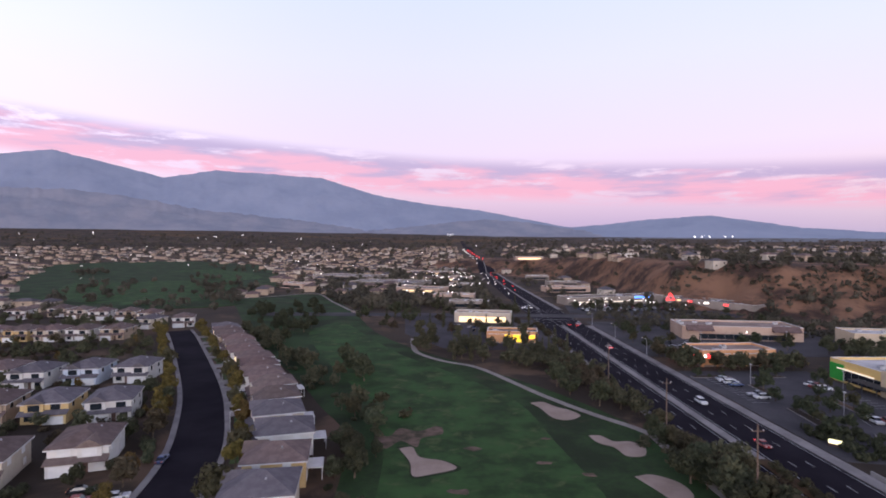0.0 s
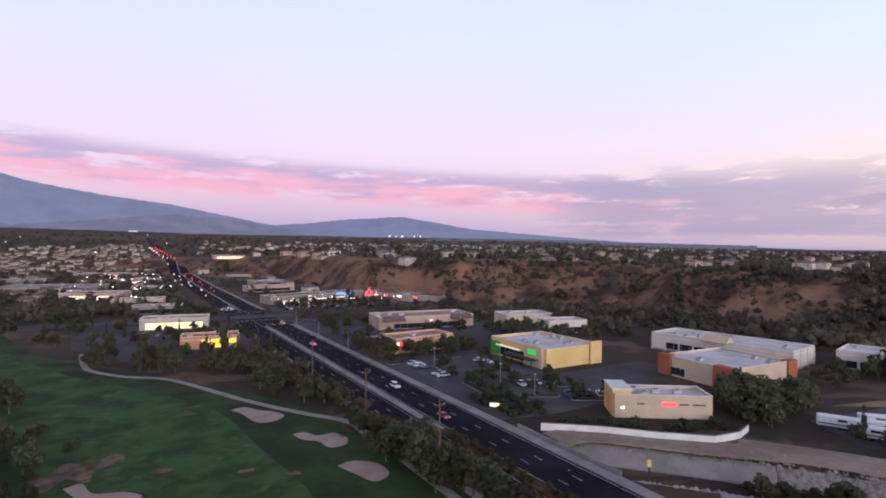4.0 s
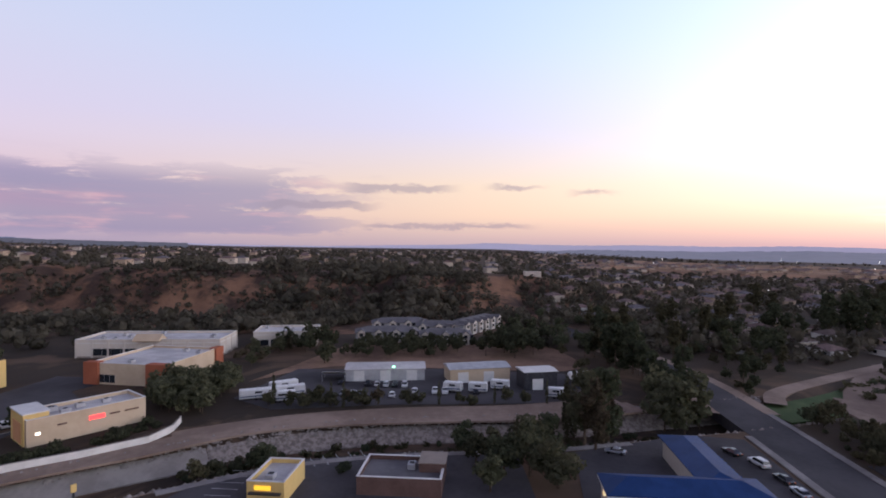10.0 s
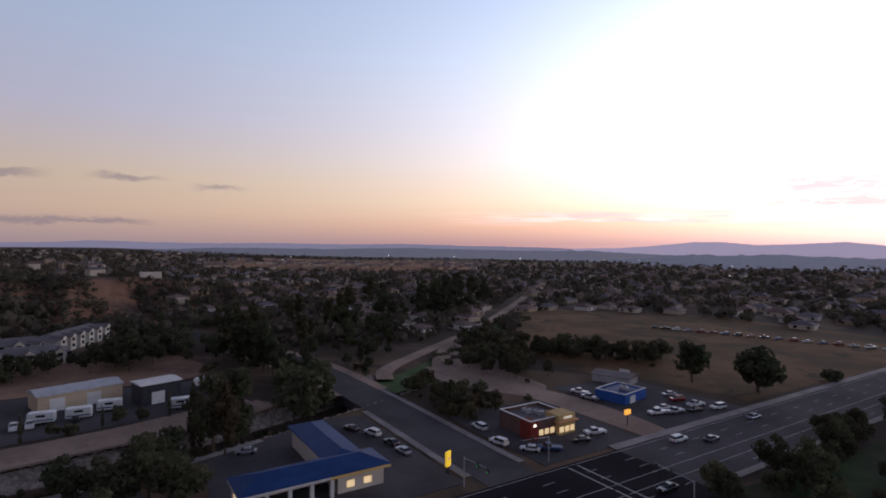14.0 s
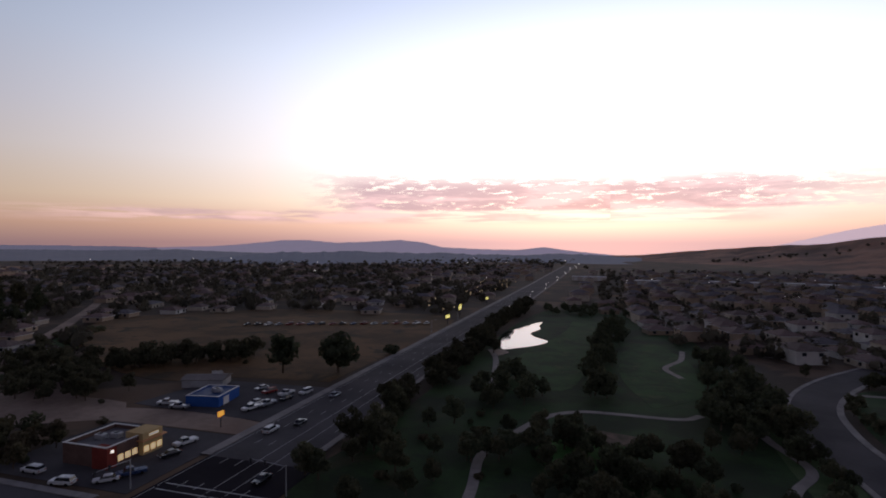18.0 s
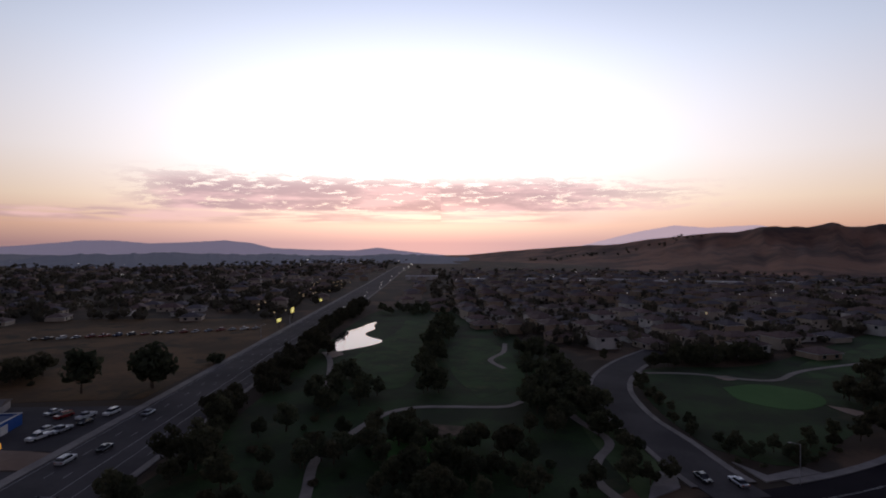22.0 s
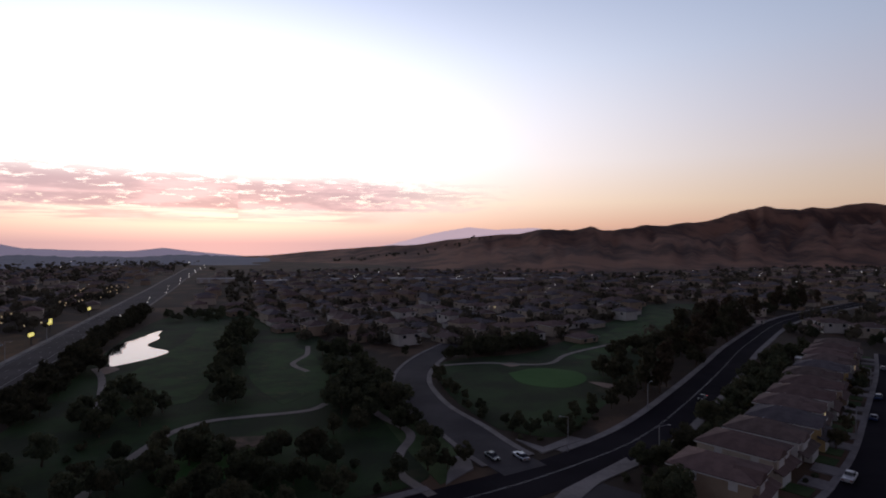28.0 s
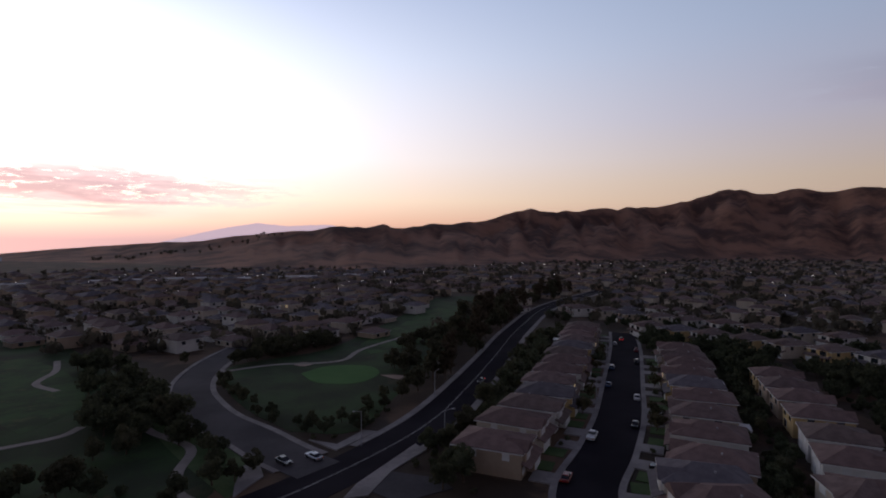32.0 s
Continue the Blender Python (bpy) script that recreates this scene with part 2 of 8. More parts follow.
M_MALL = mat("grey_tan_mall_stucco", (0.20, 0.165, 0.14), (0.27, 0.225, 0.19), 0.1, 0.92)
M_PLAZA = mat("pinkish_tan_stucco", (0.34, 0.235, 0.18), (0.42, 0.30, 0.23), 0.1, 0.92, 0.02, 4.0)
M_ASPHALT = mat("worn_and_sheen_asphalt", (0.050, 0.047, 0.050), (0.083, 0.077, 0.080), 0.05, 0.88, 0.02, 4.0, space="World", fine=0.8, spec=0.05)
M_SLURRY = mat("fresh_dark_asphalt", (0.011, 0.009, 0.013), (0.020, 0.017, 0.022), 0.06, 0.9, 0.02, 4.0, space="World", fine=0.8, spec=0.03)
M_CONC = mat("pale_concrete", (0.165, 0.15, 0.145), (0.25, 0.23, 0.218), 0.15, 0.9, 0.02, 3.0, space="World", fine=1.2)
M_CART = mat("cart_path_concrete", (0.20, 0.175, 0.155), (0.27, 0.24, 0.215), 0.2, 0.9, 0.02, 3.0, space="World", fine=1.2)
M_PAINT = mat("road_paint_white", (0.28, 0.28, 0.28), (0.42, 0.42, 0.41), 0.5, 0.8, space="World")
M_ROCK = mat("grey_riprap_stone", (0.15, 0.130, 0.115), (0.29, 0.255, 0.230), 0.9, 0.9, 0.2, 1.5, rand=0.3)
M_WATER = mat("still_pond_water", (0.01, 0.012, 0.012), (0.012, 0.015, 0.014), 0.2, 0.06, spec=0.5, space="World")
M_BANK = mat("grey_stone_bank", (0.14, 0.116, 0.100), (0.26, 0.220, 0.192), 0.9, 0.95, 0.3, 1.2, space="World", fine=1.6, lo=0.4, hi=0.6)
M_BARK = mat("grey_brown_bark", (0.07, 0.05, 0.035), (0.12, 0.09, 0.065), 2.0, 0.95, 0.05, 8.0)
M_LEAF = mat("dark_green_leaves", (0.048, 0.053, 0.032), (0.098, 0.099, 0.056), 0.9, 0.95, rand=0.6, hue=0.07, spec=0.1, thin=0.4)
M_LEAF_OLIVE = mat("olive_grey_leaves", (0.056, 0.050, 0.030), (0.105, 0.088, 0.052), 0.9, 0.95, rand=0.6, hue=0.06, spec=0.1, thin=0.4)
M_LEAF_GOLD = mat("yellowing_leaves", (0.085, 0.066, 0.025), (0.165, 0.112, 0.038), 0.9, 0.95, rand=0.5, hue=0.05, spec=0.1, thin=0.4)
# far leaves kept lighter than near ones, in place of distance haze
M_LEAF_FAR = mat("far_tree_leaves", (0.058, 0.053, 0.040), (0.120, 0.105, 0.076), 0.03, 0.95, space="World", fine=0.3, spec=0.1, thin=0.4)
M_ROOF = [mat("grey_brown_roof_tiles", (0.105, 0.076, 0.069), (0.158, 0.116, 0.104), 0.5, 0.85, 0.05, 3.0, rand=0.35, hue=0.02),
          mat("slate_grey_roof_tiles", (0.09, 0.08, 0.088), (0.13, 0.116, 0.124), 0.5, 0.85, 0.05, 3.0, rand=0.3),
          mat("reddish_roof_tiles", (0.118, 0.080, 0.073), (0.168, 0.114, 0.103), 0.5, 0.85, 0.05, 3.0, rand=0.3)]
M_WALL = [mat("cream_stucco", (0.40, 0.34, 0.27), (0.48, 0.41, 0.33), 0.3, 0.92, 0.02, 6.0, rand=0.15),
          mat("white_stucco", (0.47, 0.45, 0.42), (0.56, 0.53, 0.49), 0.3, 0.92, 0.02, 6.0, rand=0.12),
          mat("tan_stucco", (0.31, 0.23, 0.165), (0.38, 0.29, 0.21), 0.3, 0.92, 0.02, 6.0, rand=0.15),
          mat("yellow_stucco", (0.42, 0.29, 0.13), (0.5, 0.36, 0.17), 0.3, 0.92, 0.02, 6.0, rand=0.12),
          mat("blue_grey_siding", (0.36, 0.40, 0.46), (0.44, 0.48, 0.54), 0.3, 0.92, 0.02, 6.0, rand=0.1)]
M_TRIM = mat("white_trim_paint", (0.52, 0.51, 0.49), (0.60, 0.585, 0.565), 0.6, 0.6)
M_GLASS = mat("dark_window_glass", (0.015, 0.018, 0.022), (0.02, 0.024, 0.03), 0.5, 0.08, spec=0.6)
M_SHOP = mat("beige_shop_stucco", (0.42, 0.325, 0.225), (0.50, 0.395, 0.28), 0.1, 0.92, 0.02, 4.0)
M_SHOPW = mat("off_white_shop_stucco", (0.45, 0.395, 0.335), (0.54, 0.48, 0.41), 0.1, 0.92, 0.02, 4.0)
M_SHOPY = mat("mustard_shop_stucco", (0.55, 0.38, 0.14), (0.63, 0.45, 0.18), 0.1, 0.92, 0.02, 4.0)
M_SHOPB = mat("rust_red_shop_stucco", (0.27, 0.085, 0.045), (0.33, 0.11, 0.06), 0.1, 0.92, 0.02, 4.0)
M_DARKRED = mat("dark_red_stucco", (0.15, 0.028, 0.022), (0.20, 0.04, 0.03), 0.2, 0.92)
M_SHOPO = mat("orange_tan_shop_stucco", (0.50, 0.25, 0.12), (0.57, 0.30, 0.15), 0.1, 0.92, 0.02, 4.0)
M_FLATROOF = mat("grey_white_flat_roof", (0.36, 0.345, 0.34), (0.52, 0.50, 0.49), 0.12, 0.9, 0.02, 3.0)
M_DARKROOF = mat("dark_flat_roof", (0.10, 0.095, 0.10), (0.15, 0.14, 0.145), 0.12, 0.9, 0.02, 3.0)
M_BROWNWALL = mat("dark_brown_wall", (0.10, 0.06, 0.05), (0.14, 0.085, 0.07), 0.3, 0.9)
M_GREENWALL = mat("green_painted_stucco", (0.03, 0.24, 0.035), (0.045, 0.30, 0.05), 0.2, 0.85)
M_STEEL = mat("galvanised_steel", (0.34, 0.34, 0.35), (0.44, 0.44, 0.45), 0.4, 0.55, metal=0.5)
M_BLUEMETAL = mat("royal_blue_metal_roof", (0.008, 0.030, 0.105), (0.013, 0.042, 0.14), 0.3, 0.55)
M_BLUEWALL = mat("blue_painted_wall", (0.02, 0.07, 0.26), (0.03, 0.09, 0.30), 0.3, 0.8)
M_BLOCK = mat("whitewashed_block_wall", (0.52, 0.50, 0.46), (0.64, 0.61, 0.57), 0.3, 0.92)
M_WOODPOLE = mat("weathered_pole_wood", (0.10, 0.07, 0.055), (0.15, 0.11, 0.085), 1.0, 0.95)
M_DARKMETAL = mat("dark_painted_metal", (0.03, 0.03, 0.035), (0.05, 0.05, 0.055), 1.0, 0.6)
M_TYRE = mat("black_rubber", (0.012, 0.012, 0.012), (0.02, 0.02, 0.02), 2.0, 0.9)
M_CAR = {"white": mat("white_car_paint", (0.46, 0.46, 0.46), (0.54, 0.54, 0.54), 0.5, 0.3, spec=0.5),
         "silver": mat("silver_car_paint", (0.30, 0.31, 0.33), (0.36, 0.37, 0.39), 0.5, 0.3, metal=0.4, spec=0.5),
         "black": mat("black_car_paint", (0.012, 0.012, 0.014), (0.02, 0.02, 0.022), 0.5, 0.25, spec=0.5),
         "blue": mat("dark_blue_car_paint", (0.02, 0.04, 0.10), (0.03, 0.05, 0.13), 0.5, 0.3, spec=0.5),
         "red": mat("dark_red_car_paint", (0.16, 0.015, 0.015), (0.2, 0.02, 0.02), 0.5, 0.3, spec=0.5)}
L_WHITE = light_mat("white_lamp_glow", (1.0, 0.93, 0.8), 4.0)
L_SHOP = light_mat("shopfront_glow", (1.0, 0.85, 0.62), 0.7)
L_WARM = light_mat("warm_lamp_glow", (1.0, 0.72, 0.36), 1.3)
L_RED = light_mat("red_lamp_glow", (1.0, 0.05, 0.05), 3.0)
L_GREEN = light_mat("green_lamp_glow", (0.05, 0.8, 0.10), 0.36)
L_YELLOW = light_mat("yellow_lamp_glow", (1.0, 0.62, 0.04), 1.2)
L_SIGN = light_mat("yellow_sign_glow", (1.0, 0.85, 0.22), 3.2)
L_BLUE = light_mat("blue_lamp_glow", (0.1, 0.3, 1.0), 2.0)

# ---- building helpers ----
def part(name, bm, material, parent=None, label=""):
    me = bpy.data.meshes.new(name)
    bm.to_mesh(me)
    bm.free()
    me.materials.append(material)
    ob = new(name, me)
    if parent:
        ob.parent = parent
    return tagged(ob, label)


def piece(name, me, parent, m=None):
    """A part on mesh data that exists already."""
    ob = new(name, me)
    ob.parent = parent
    if m is not None:
        ob.matrix_local = m
    return ob


def raw(name, verts, faces, mats, index=None, parent=None, smooth=False):
    me = bpy.data.meshes.new(name)
    me.from_pydata(verts, [], faces)
    for q in mats if isinstance(mats, (list, tuple)) else (mats,):
        me.materials.append(q)
    if index is not None:
        me.polygons.foreach_set("material_index", np.asarray(index, dtype=np.int32))
    if smooth:
        me.polygons.foreach_set("use_smooth", np.ones(len(me.polygons), dtype=bool))
    me.update()
    ob = new(name, me)
    if parent:
        ob.parent = parent
    return ob


def empty(name, x, y, z=0.0, turn=0.0, label="", category="", group="", kind=""):
    e = new(name)
    e.empty_display_size = 0.2
    e.matrix_basis = pose(x, y, z, 0, 0, turn)
    return tagged(e, label, category, group, kind)


def box(bm, x0, x1, y0, y1, z0, z1, bev=0.0):
    r = bmesh.ops.create_cube(bm, size=1.0, matrix=Matrix.Translation(((x0 + x1) / 2, (y0 + y1) / 2, (z0 + z1) / 2)) @ Matrix.Diagonal((x1 - x0, y1 - y0, z1 - z0, 1)))
    if bev:
        es = list({e for v in r["verts"] for e in v.link_edges})
        bmesh.ops.bevel(bm, geom=es, offset=bev, segments=1, affect="EDGES")


def boxed(x0, x1, y0, y1, z0, z1, bev=0.0):
    bm = bmesh.new()
    box(bm, x0, x1, y0, y1, z0, z1, bev)
    return bm


def tube(bm, a, b, r0, r1=None, n=8):
    a, b = Vector(a), Vector(b)
    q = (b - a).to_track_quat("Z", "Y").to_matrix().to_4x4()
    bmesh.ops.create_cone(bm, cap_ends=True, segments=n, radius1=r0, radius2=r0 if r1 is None else r1, depth=(b - a).length, matrix=Matrix.Translation((a + b) / 2) @ q)


def lerp_steps(v, lo, hi):
    t = np.clip((v - lo) / (hi - lo), 0, 1)
    return t * t * (3 - 2 * t)


GRID = np.random.RandomState(5).rand(256, 256)


def vnoise(x, y):
    xi, yi = np.floor(x).astype(int), np.floor(y).astype(int)
    fx, fy = x - xi, y - yi
    fx, fy = fx * fx * (3 - 2 * fx), fy * fy * (3 - 2 * fy)
    g = lambda i, j: GRID[i % 256, j % 256]
    return (g(xi, yi) * (1 - fx) + g(xi + 1, yi) * fx) * (1 - fy) + (g(xi, yi + 1) * (1 - fx) + g(xi + 1, yi + 1) * fx) * fy


def fbm(x, y, n=4):
    s, a = 0.0, 0.5
    for _ in range(n):
        s = s + a * vnoise(x, y)
        x, y, a = x * 2.03 + 17.1, y * 2.03 + 5.7, a * 0.5
    return s


def smooth_line(pts, n=8):
    """A smooth line through plan points."""
    p = [np.array(q, float) for q in pts]
    p = [2 * p[0] - p[1]] + p + [2 * p[-1] - p[-2]]
    res = []
    for i in range(1, len(p) - 2):
        for k in range(n):
            t = k / n
            res.append(0.5 * (2 * p[i] + (p[i + 1] - p[i - 1]) * t + (2 * p[i - 1] - 5 * p[i] + 4 * p[i + 1] - p[i + 2]) * t * t + (3 * p[i] - p[i - 1] - 3 * p[i + 1] + p[i + 2]) * t ** 3))
    res.append(p[-2])
    return np.array(res)


def line_dist(x, y, pts):
    """Distance from places to a plan line."""
    x, y = np.asarray(x, float), np.asarray(y, float)
    pts = np.asarray(pts, float)
    a, u = pts[:-1], np.diff(pts, axis=0)
    uu = (u * u).sum(1)
    if x.size < 400:
        px, py = x.reshape(-1, 1), y.reshape(-1, 1)
        t = np.clip(((px - a[:, 0]) * u[:, 0] + (py - a[:, 1]) * u[:, 1]) / uu, 0, 1)
        return np.hypot(px - a[:, 0] - t * u[:, 0], py - a[:, 1] - t * u[:, 1]).min(1).reshape(x.shape)
    d = np.full(x.shape, 1e9)
    for (ax, ay), (ux, uy), q in zip(a, u, uu):
        t = np.clip(((x - ax) * ux + (y - ay) * uy) / q, 0, 1)
        d = np.minimum(d, np.hypot(x - ax - t * ux, y - ay - t * uy))
    return d


def inside(x, y, poly):
    x, y = np.asarray(x, float), np.asarray(y, float)
    hit = np.zeros(x.shape, bool)
    for (ax, ay), (bx, by) in zip(poly, poly[1:] + poly[:1]):
        with np.errstate(divide="ignore", invalid="ignore"):
            hit ^= ((ay > y) != (by > y)) & (x < (bx - ax) * (y - ay) / (by - ay + 1e-12) + ax)
    return hit


# ---- plan: lines that roads, creek and land follow ----
CREEK = smooth_line([(40, 128), (75, 107), (95, 86), (112, 66), (126, 45), (134, 20), (139, -8), (148, -36), (160, -70), (175, -104), (210, -150), (278, -236), (408, -392)], 4)
STREET = smooth_line([(-262, -151), (-221, -126), (-167, -96), (-134, -78), (-110, -67), (-87, -57), (-70, -38), (-60, -8), (-52, 30), (-48, 70), (-51, 101), (-56, 124), (-65, 148), (-76, 173), (-95, 210), (-129, 273), (-143, 297)], 6)
CROSS = smooth_line([(320, -36), (250, -57), (200, -68), (150, -70), (90, -70), (58, -72), (10, -83), (-30, -91), (-60, -97), (-92, -108), (-128, -129), (-170, -156), (-230, -195), (-330, -250), (-480, -300)], 6)
CURVE = smooth_line([(-56, -100), (-54, -112), (-53, -128), (-51, -145), (-52, -162), (-55, -178), (-62, -195), (-75, -215), (-95, -238)], 6)
EAST_ROAD = smooth_line([(250, -57), (300, -42), (380, -20), (520, 10)], 4)
FOOT_AZ, FOOT_R, FOOT_H = (-3, 8, 15, 23, 32, 39, 52, 62, 75, 88, 95, 102, 112), (1100, 850, 690, 440, 400, 440, 395, 350, 330, 345, 375, 430, 600), (10, 22, 30, 32, 33, 32, 29, 27, 25, 19, 12, 6, 0)
SKY_AZ = (-180, -172, -150, -125, -100, -70, -40, -20, 0, 15, 30, 40, 50, 65, 90, 105, 125, 135, 145, 155, 165, 175, 180)
SKY_EL = (-1.35, -1.25, -1.1, -0.9, -0.5, 1.2, 1.5, 1.5, 1.2, 0.9, 0.75, 0.6, 0.15, -0.3, -0.5, -0.9, -1.3, -1.6, -1.6, -1.5, -1.5, -1.45, -1.4)
RIDGE_AZ = (-186, -178, -173, -163, -158, -153, -149, -142, -137, -133, -130, -126, -121, -115, -111, -106, -101, -97, -80, -55, -45)
RIDGE_EL = (-1.3, -1.15, -0.8, -0.05, 0.45, 1.15, 1.6, 1.65, 1.8, 2.5, 3.6, 3.2, 3.5, 3.9, 4.9, 4.9, 4.65, 4.4, 4.6, 3.5, 1.0)
RIDGE_R = (3000, 2700, 2400, 1900, 1750, 1650, 1600, 1700, 1850, 2050, 2150, 2250, 2500, 2700, 2900, 3000, 3000, 3000, 3000, 3200, 3500)
RFOOT_R = (2200, 1900, 1600, 1150, 1000, 930, 900, 950, 1050, 1150, 1250, 1350, 1500, 1700, 1900, 2000, 2100, 2100, 2100, 2400, 2800)


def terrain(x, y):
    x, y = np.asarray(x, float), np.asarray(y, float)
    r = np.hypot(x, y)
    az = np.degrees(np.arctan2(x, y))
    far = 47 + 4800 * np.tan(np.radians(np.interp(az, SKY_AZ, SKY_EL)))
    z = far * lerp_steps(r, 650, 4800) ** 1.15
    z = z + lerp_steps(r, 700, 1500) * 10 * (fbm(x / 300, y / 300) - 0.5)
    # bluff with gullies, and the plateau on it
    foot = np.interp(az, FOOT_AZ, FOOT_R)
    high = np.interp(az, FOOT_AZ, FOOT_H, left=0, right=0)
    jag = 45 * (fbm(az * 0.55, az * 0 + 3.0) - 0.5) + 30 * (vnoise(x / 28, y / 28) - 0.5)
    up = lerp_steps(r + jag, foot, foot + 105)
    z = z + high * up * (0.92 + 0.16 * fbm(x / 60, y / 60)) * (1 - 0.9 * lerp_steps(r, 1100, 3600))
    # knoll with a tank on it
    z = z + 8 * np.exp(-(((x - 470) / 42) ** 2 + ((y + 34) / 46) ** 2))
    # bare shelf in the east
    z = z + 7 * lerp_steps(az, 98, 102) * (1 - lerp_steps(az, 122, 127)) * lerp_steps(r + 120 * (fbm(x / 170, y / 170) - 0.5), 880, 960) * (1 - lerp_steps(r, 1300, 1700))
    # brown hills
    aw = np.where(az > 170, az - 360, az)
    rr, rf = np.interp(aw, RIDGE_AZ, RIDGE_R), np.interp(aw, RIDGE_AZ, RFOOT_R)
    top = 47 + rr * np.tan(np.radians(np.interp(aw, RIDGE_AZ, RIDGE_EL)))
    on = lerp_steps(aw, -188, -172) * (1 - lerp_steps(aw, -58, -45))
    spur = fbm(aw * 0.55 + 0.0009 * r, r / 900.0 + 3)
    climb = np.clip((r - rf + 240 * (spur - 0.5)) / (rr - rf), 0, 1.0)
    hill = lerp_steps(climb, 0, 1) * (0.9 + 0.2 * spur)
    down = 1 - 0.75 * lerp_steps(r, rr, rr + 900)
    gul = 0.4 * np.abs(vnoise(aw * 0.75 + 4, r / 520.0) - 0.5) * 2 + 0.36 * np.abs(vnoise(aw * 1.7 + 9 + 0.0012 * r, r / 1100.0) - 0.5) * 2 + 0.24 * np.abs(vnoise(aw * 3.6 + 2 - 0.0016 * r, r / 900.0) - 0.5) * 2
    hill_z = np.maximum(top - z, 0) * hill * down - 62 * (1 - gul) * hill * (1 - lerp_steps(r, rr - 200, rr)) * np.clip(top / 120, 0.2, 1.4)
    z = z + on * np.maximum(hill_z, 0)
    # creek bed
    d = np.full(r.shape, 99.0)
    near = r < 620
    if near.any():
        d[near] = line_dist(x[near], y[near], CREEK)
    z = z - (4.5 - 2.8 * (1 - lerp_steps(y, -90, -70))) * (1 - lerp_steps(d, 5.0, 13.0)) * (1 - lerp_steps(r, 350, 600))
    return z


def zat(x, y):
    if math.hypot(x, y) < 285 and line_dist(float(x), float(y), CREEK) > 13:
        return 0.0
    return float(terrain(np.array([x]), np.array([y]))[0])


def mesa(x, y):
    """Bare brown shelf in the east, far off."""
    az, r = np.degrees(np.arctan2(x, y)), np.hypot(x, y) + 260 * (fbm(x / 170, y / 170) - 0.5)
    return (az > 98) & (az < 126) & (r > 900) & (r < 1500)


# the ground: one sheet of rings about the middle, out to the horizon
NA = 800
radii = [0.0]
r_now = 12.0
while r_now < 4850:
    radii.append(r_now)
    r_now += max(1.7, r_now * 0.0125)
radii = np.array(radii[1:])
ang = np.linspace(0, 2 * math.pi, NA, endpoint=False)
RR, AA = np.meshgrid(radii, ang, indexing="ij")
GX, GY = RR * np.sin(AA), RR * np.cos(AA)
GZ = terrain(GX, GY)
gv = np.stack([GX, GY, GZ], -1).reshape(-1, 3)
ii, jj = np.meshgrid(np.arange(len(radii) - 1), np.arange(NA), indexing="ij")
a0 = ii * NA + jj
a1 = ii * NA + (jj + 1) % NA
gf = np.stack([a0, a0 + NA, a1 + NA, a1], -1).reshape(-1, 4)
cx, cy, cz = gv[gf].mean(1).T
cr, caz = np.hypot(cx, cy), np.degrees(np.arctan2(cx, cy))
slope_foot = np.interp(caz, FOOT_AZ, FOOT_R)
zone = np.zeros(len(gf), int)
zone[(caz > -3) & (caz < 108) & (cr > slope_foot - 40) & (cr < slope_foot + 190)] = 2
caw = np.where(caz > 170, caz - 360, caz)
zone[(caw < -45) & (caw > -186) & (cr > np.interp(caw, RIDGE_AZ, RFOOT_R) - 60)] = 1
zone[mesa(cx, cy)] = 4
zone[(fbm(cx / 260 + 9, cy / 260) > 0.64) & (cr > 500) & (zone == 0)] = 3
centre = [tuple(range(NA))]
ground = raw("ground", gv.tolist(), gf.tolist() + centre, [M_VALLEY, M_HILL, M_BLUFF, M_FIELD, M_SHELF], list(zone) + [0], smooth=True)
tagged(ground, "dry valley floor with brown bluff and hills", "ground", kind="structure")

# mountains and far low ridges behind everything; haze painted in by tint and glow
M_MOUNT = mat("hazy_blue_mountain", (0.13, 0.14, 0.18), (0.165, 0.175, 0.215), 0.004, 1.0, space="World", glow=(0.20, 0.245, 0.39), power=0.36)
M_FRONTRANGE = mat("haze_blue_brown_foothill", (0.10, 0.105, 0.13), (0.16, 0.15, 0.165), 0.006, 1.0, space="World", fine=0.03, glow=(0.20, 0.225, 0.33), power=0.36)
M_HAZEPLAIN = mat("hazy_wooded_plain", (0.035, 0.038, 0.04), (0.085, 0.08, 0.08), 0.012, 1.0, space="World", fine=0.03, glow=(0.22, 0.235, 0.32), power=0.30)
M_DUSKRIDGE = mat("haze_mauve_far_ridge", (0.10, 0.10, 0.14), (0.13, 0.125, 0.17), 0.004, 1.0, space="World", glow=(0.92, 0.78, 1.0), power=0.72)
M_MIDRIDGE = mat("haze_blue_land", (0.05, 0.05, 0.06), (0.09, 0.085, 0.1), 0.01, 1.0, space="World", glow=(0.30, 0.31, 0.42), power=0.48)
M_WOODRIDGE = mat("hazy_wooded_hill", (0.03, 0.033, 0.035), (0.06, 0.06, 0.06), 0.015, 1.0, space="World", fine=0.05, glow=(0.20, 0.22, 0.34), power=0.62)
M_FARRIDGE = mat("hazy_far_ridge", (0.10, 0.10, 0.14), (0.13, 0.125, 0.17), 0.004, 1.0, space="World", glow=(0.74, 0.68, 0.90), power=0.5)


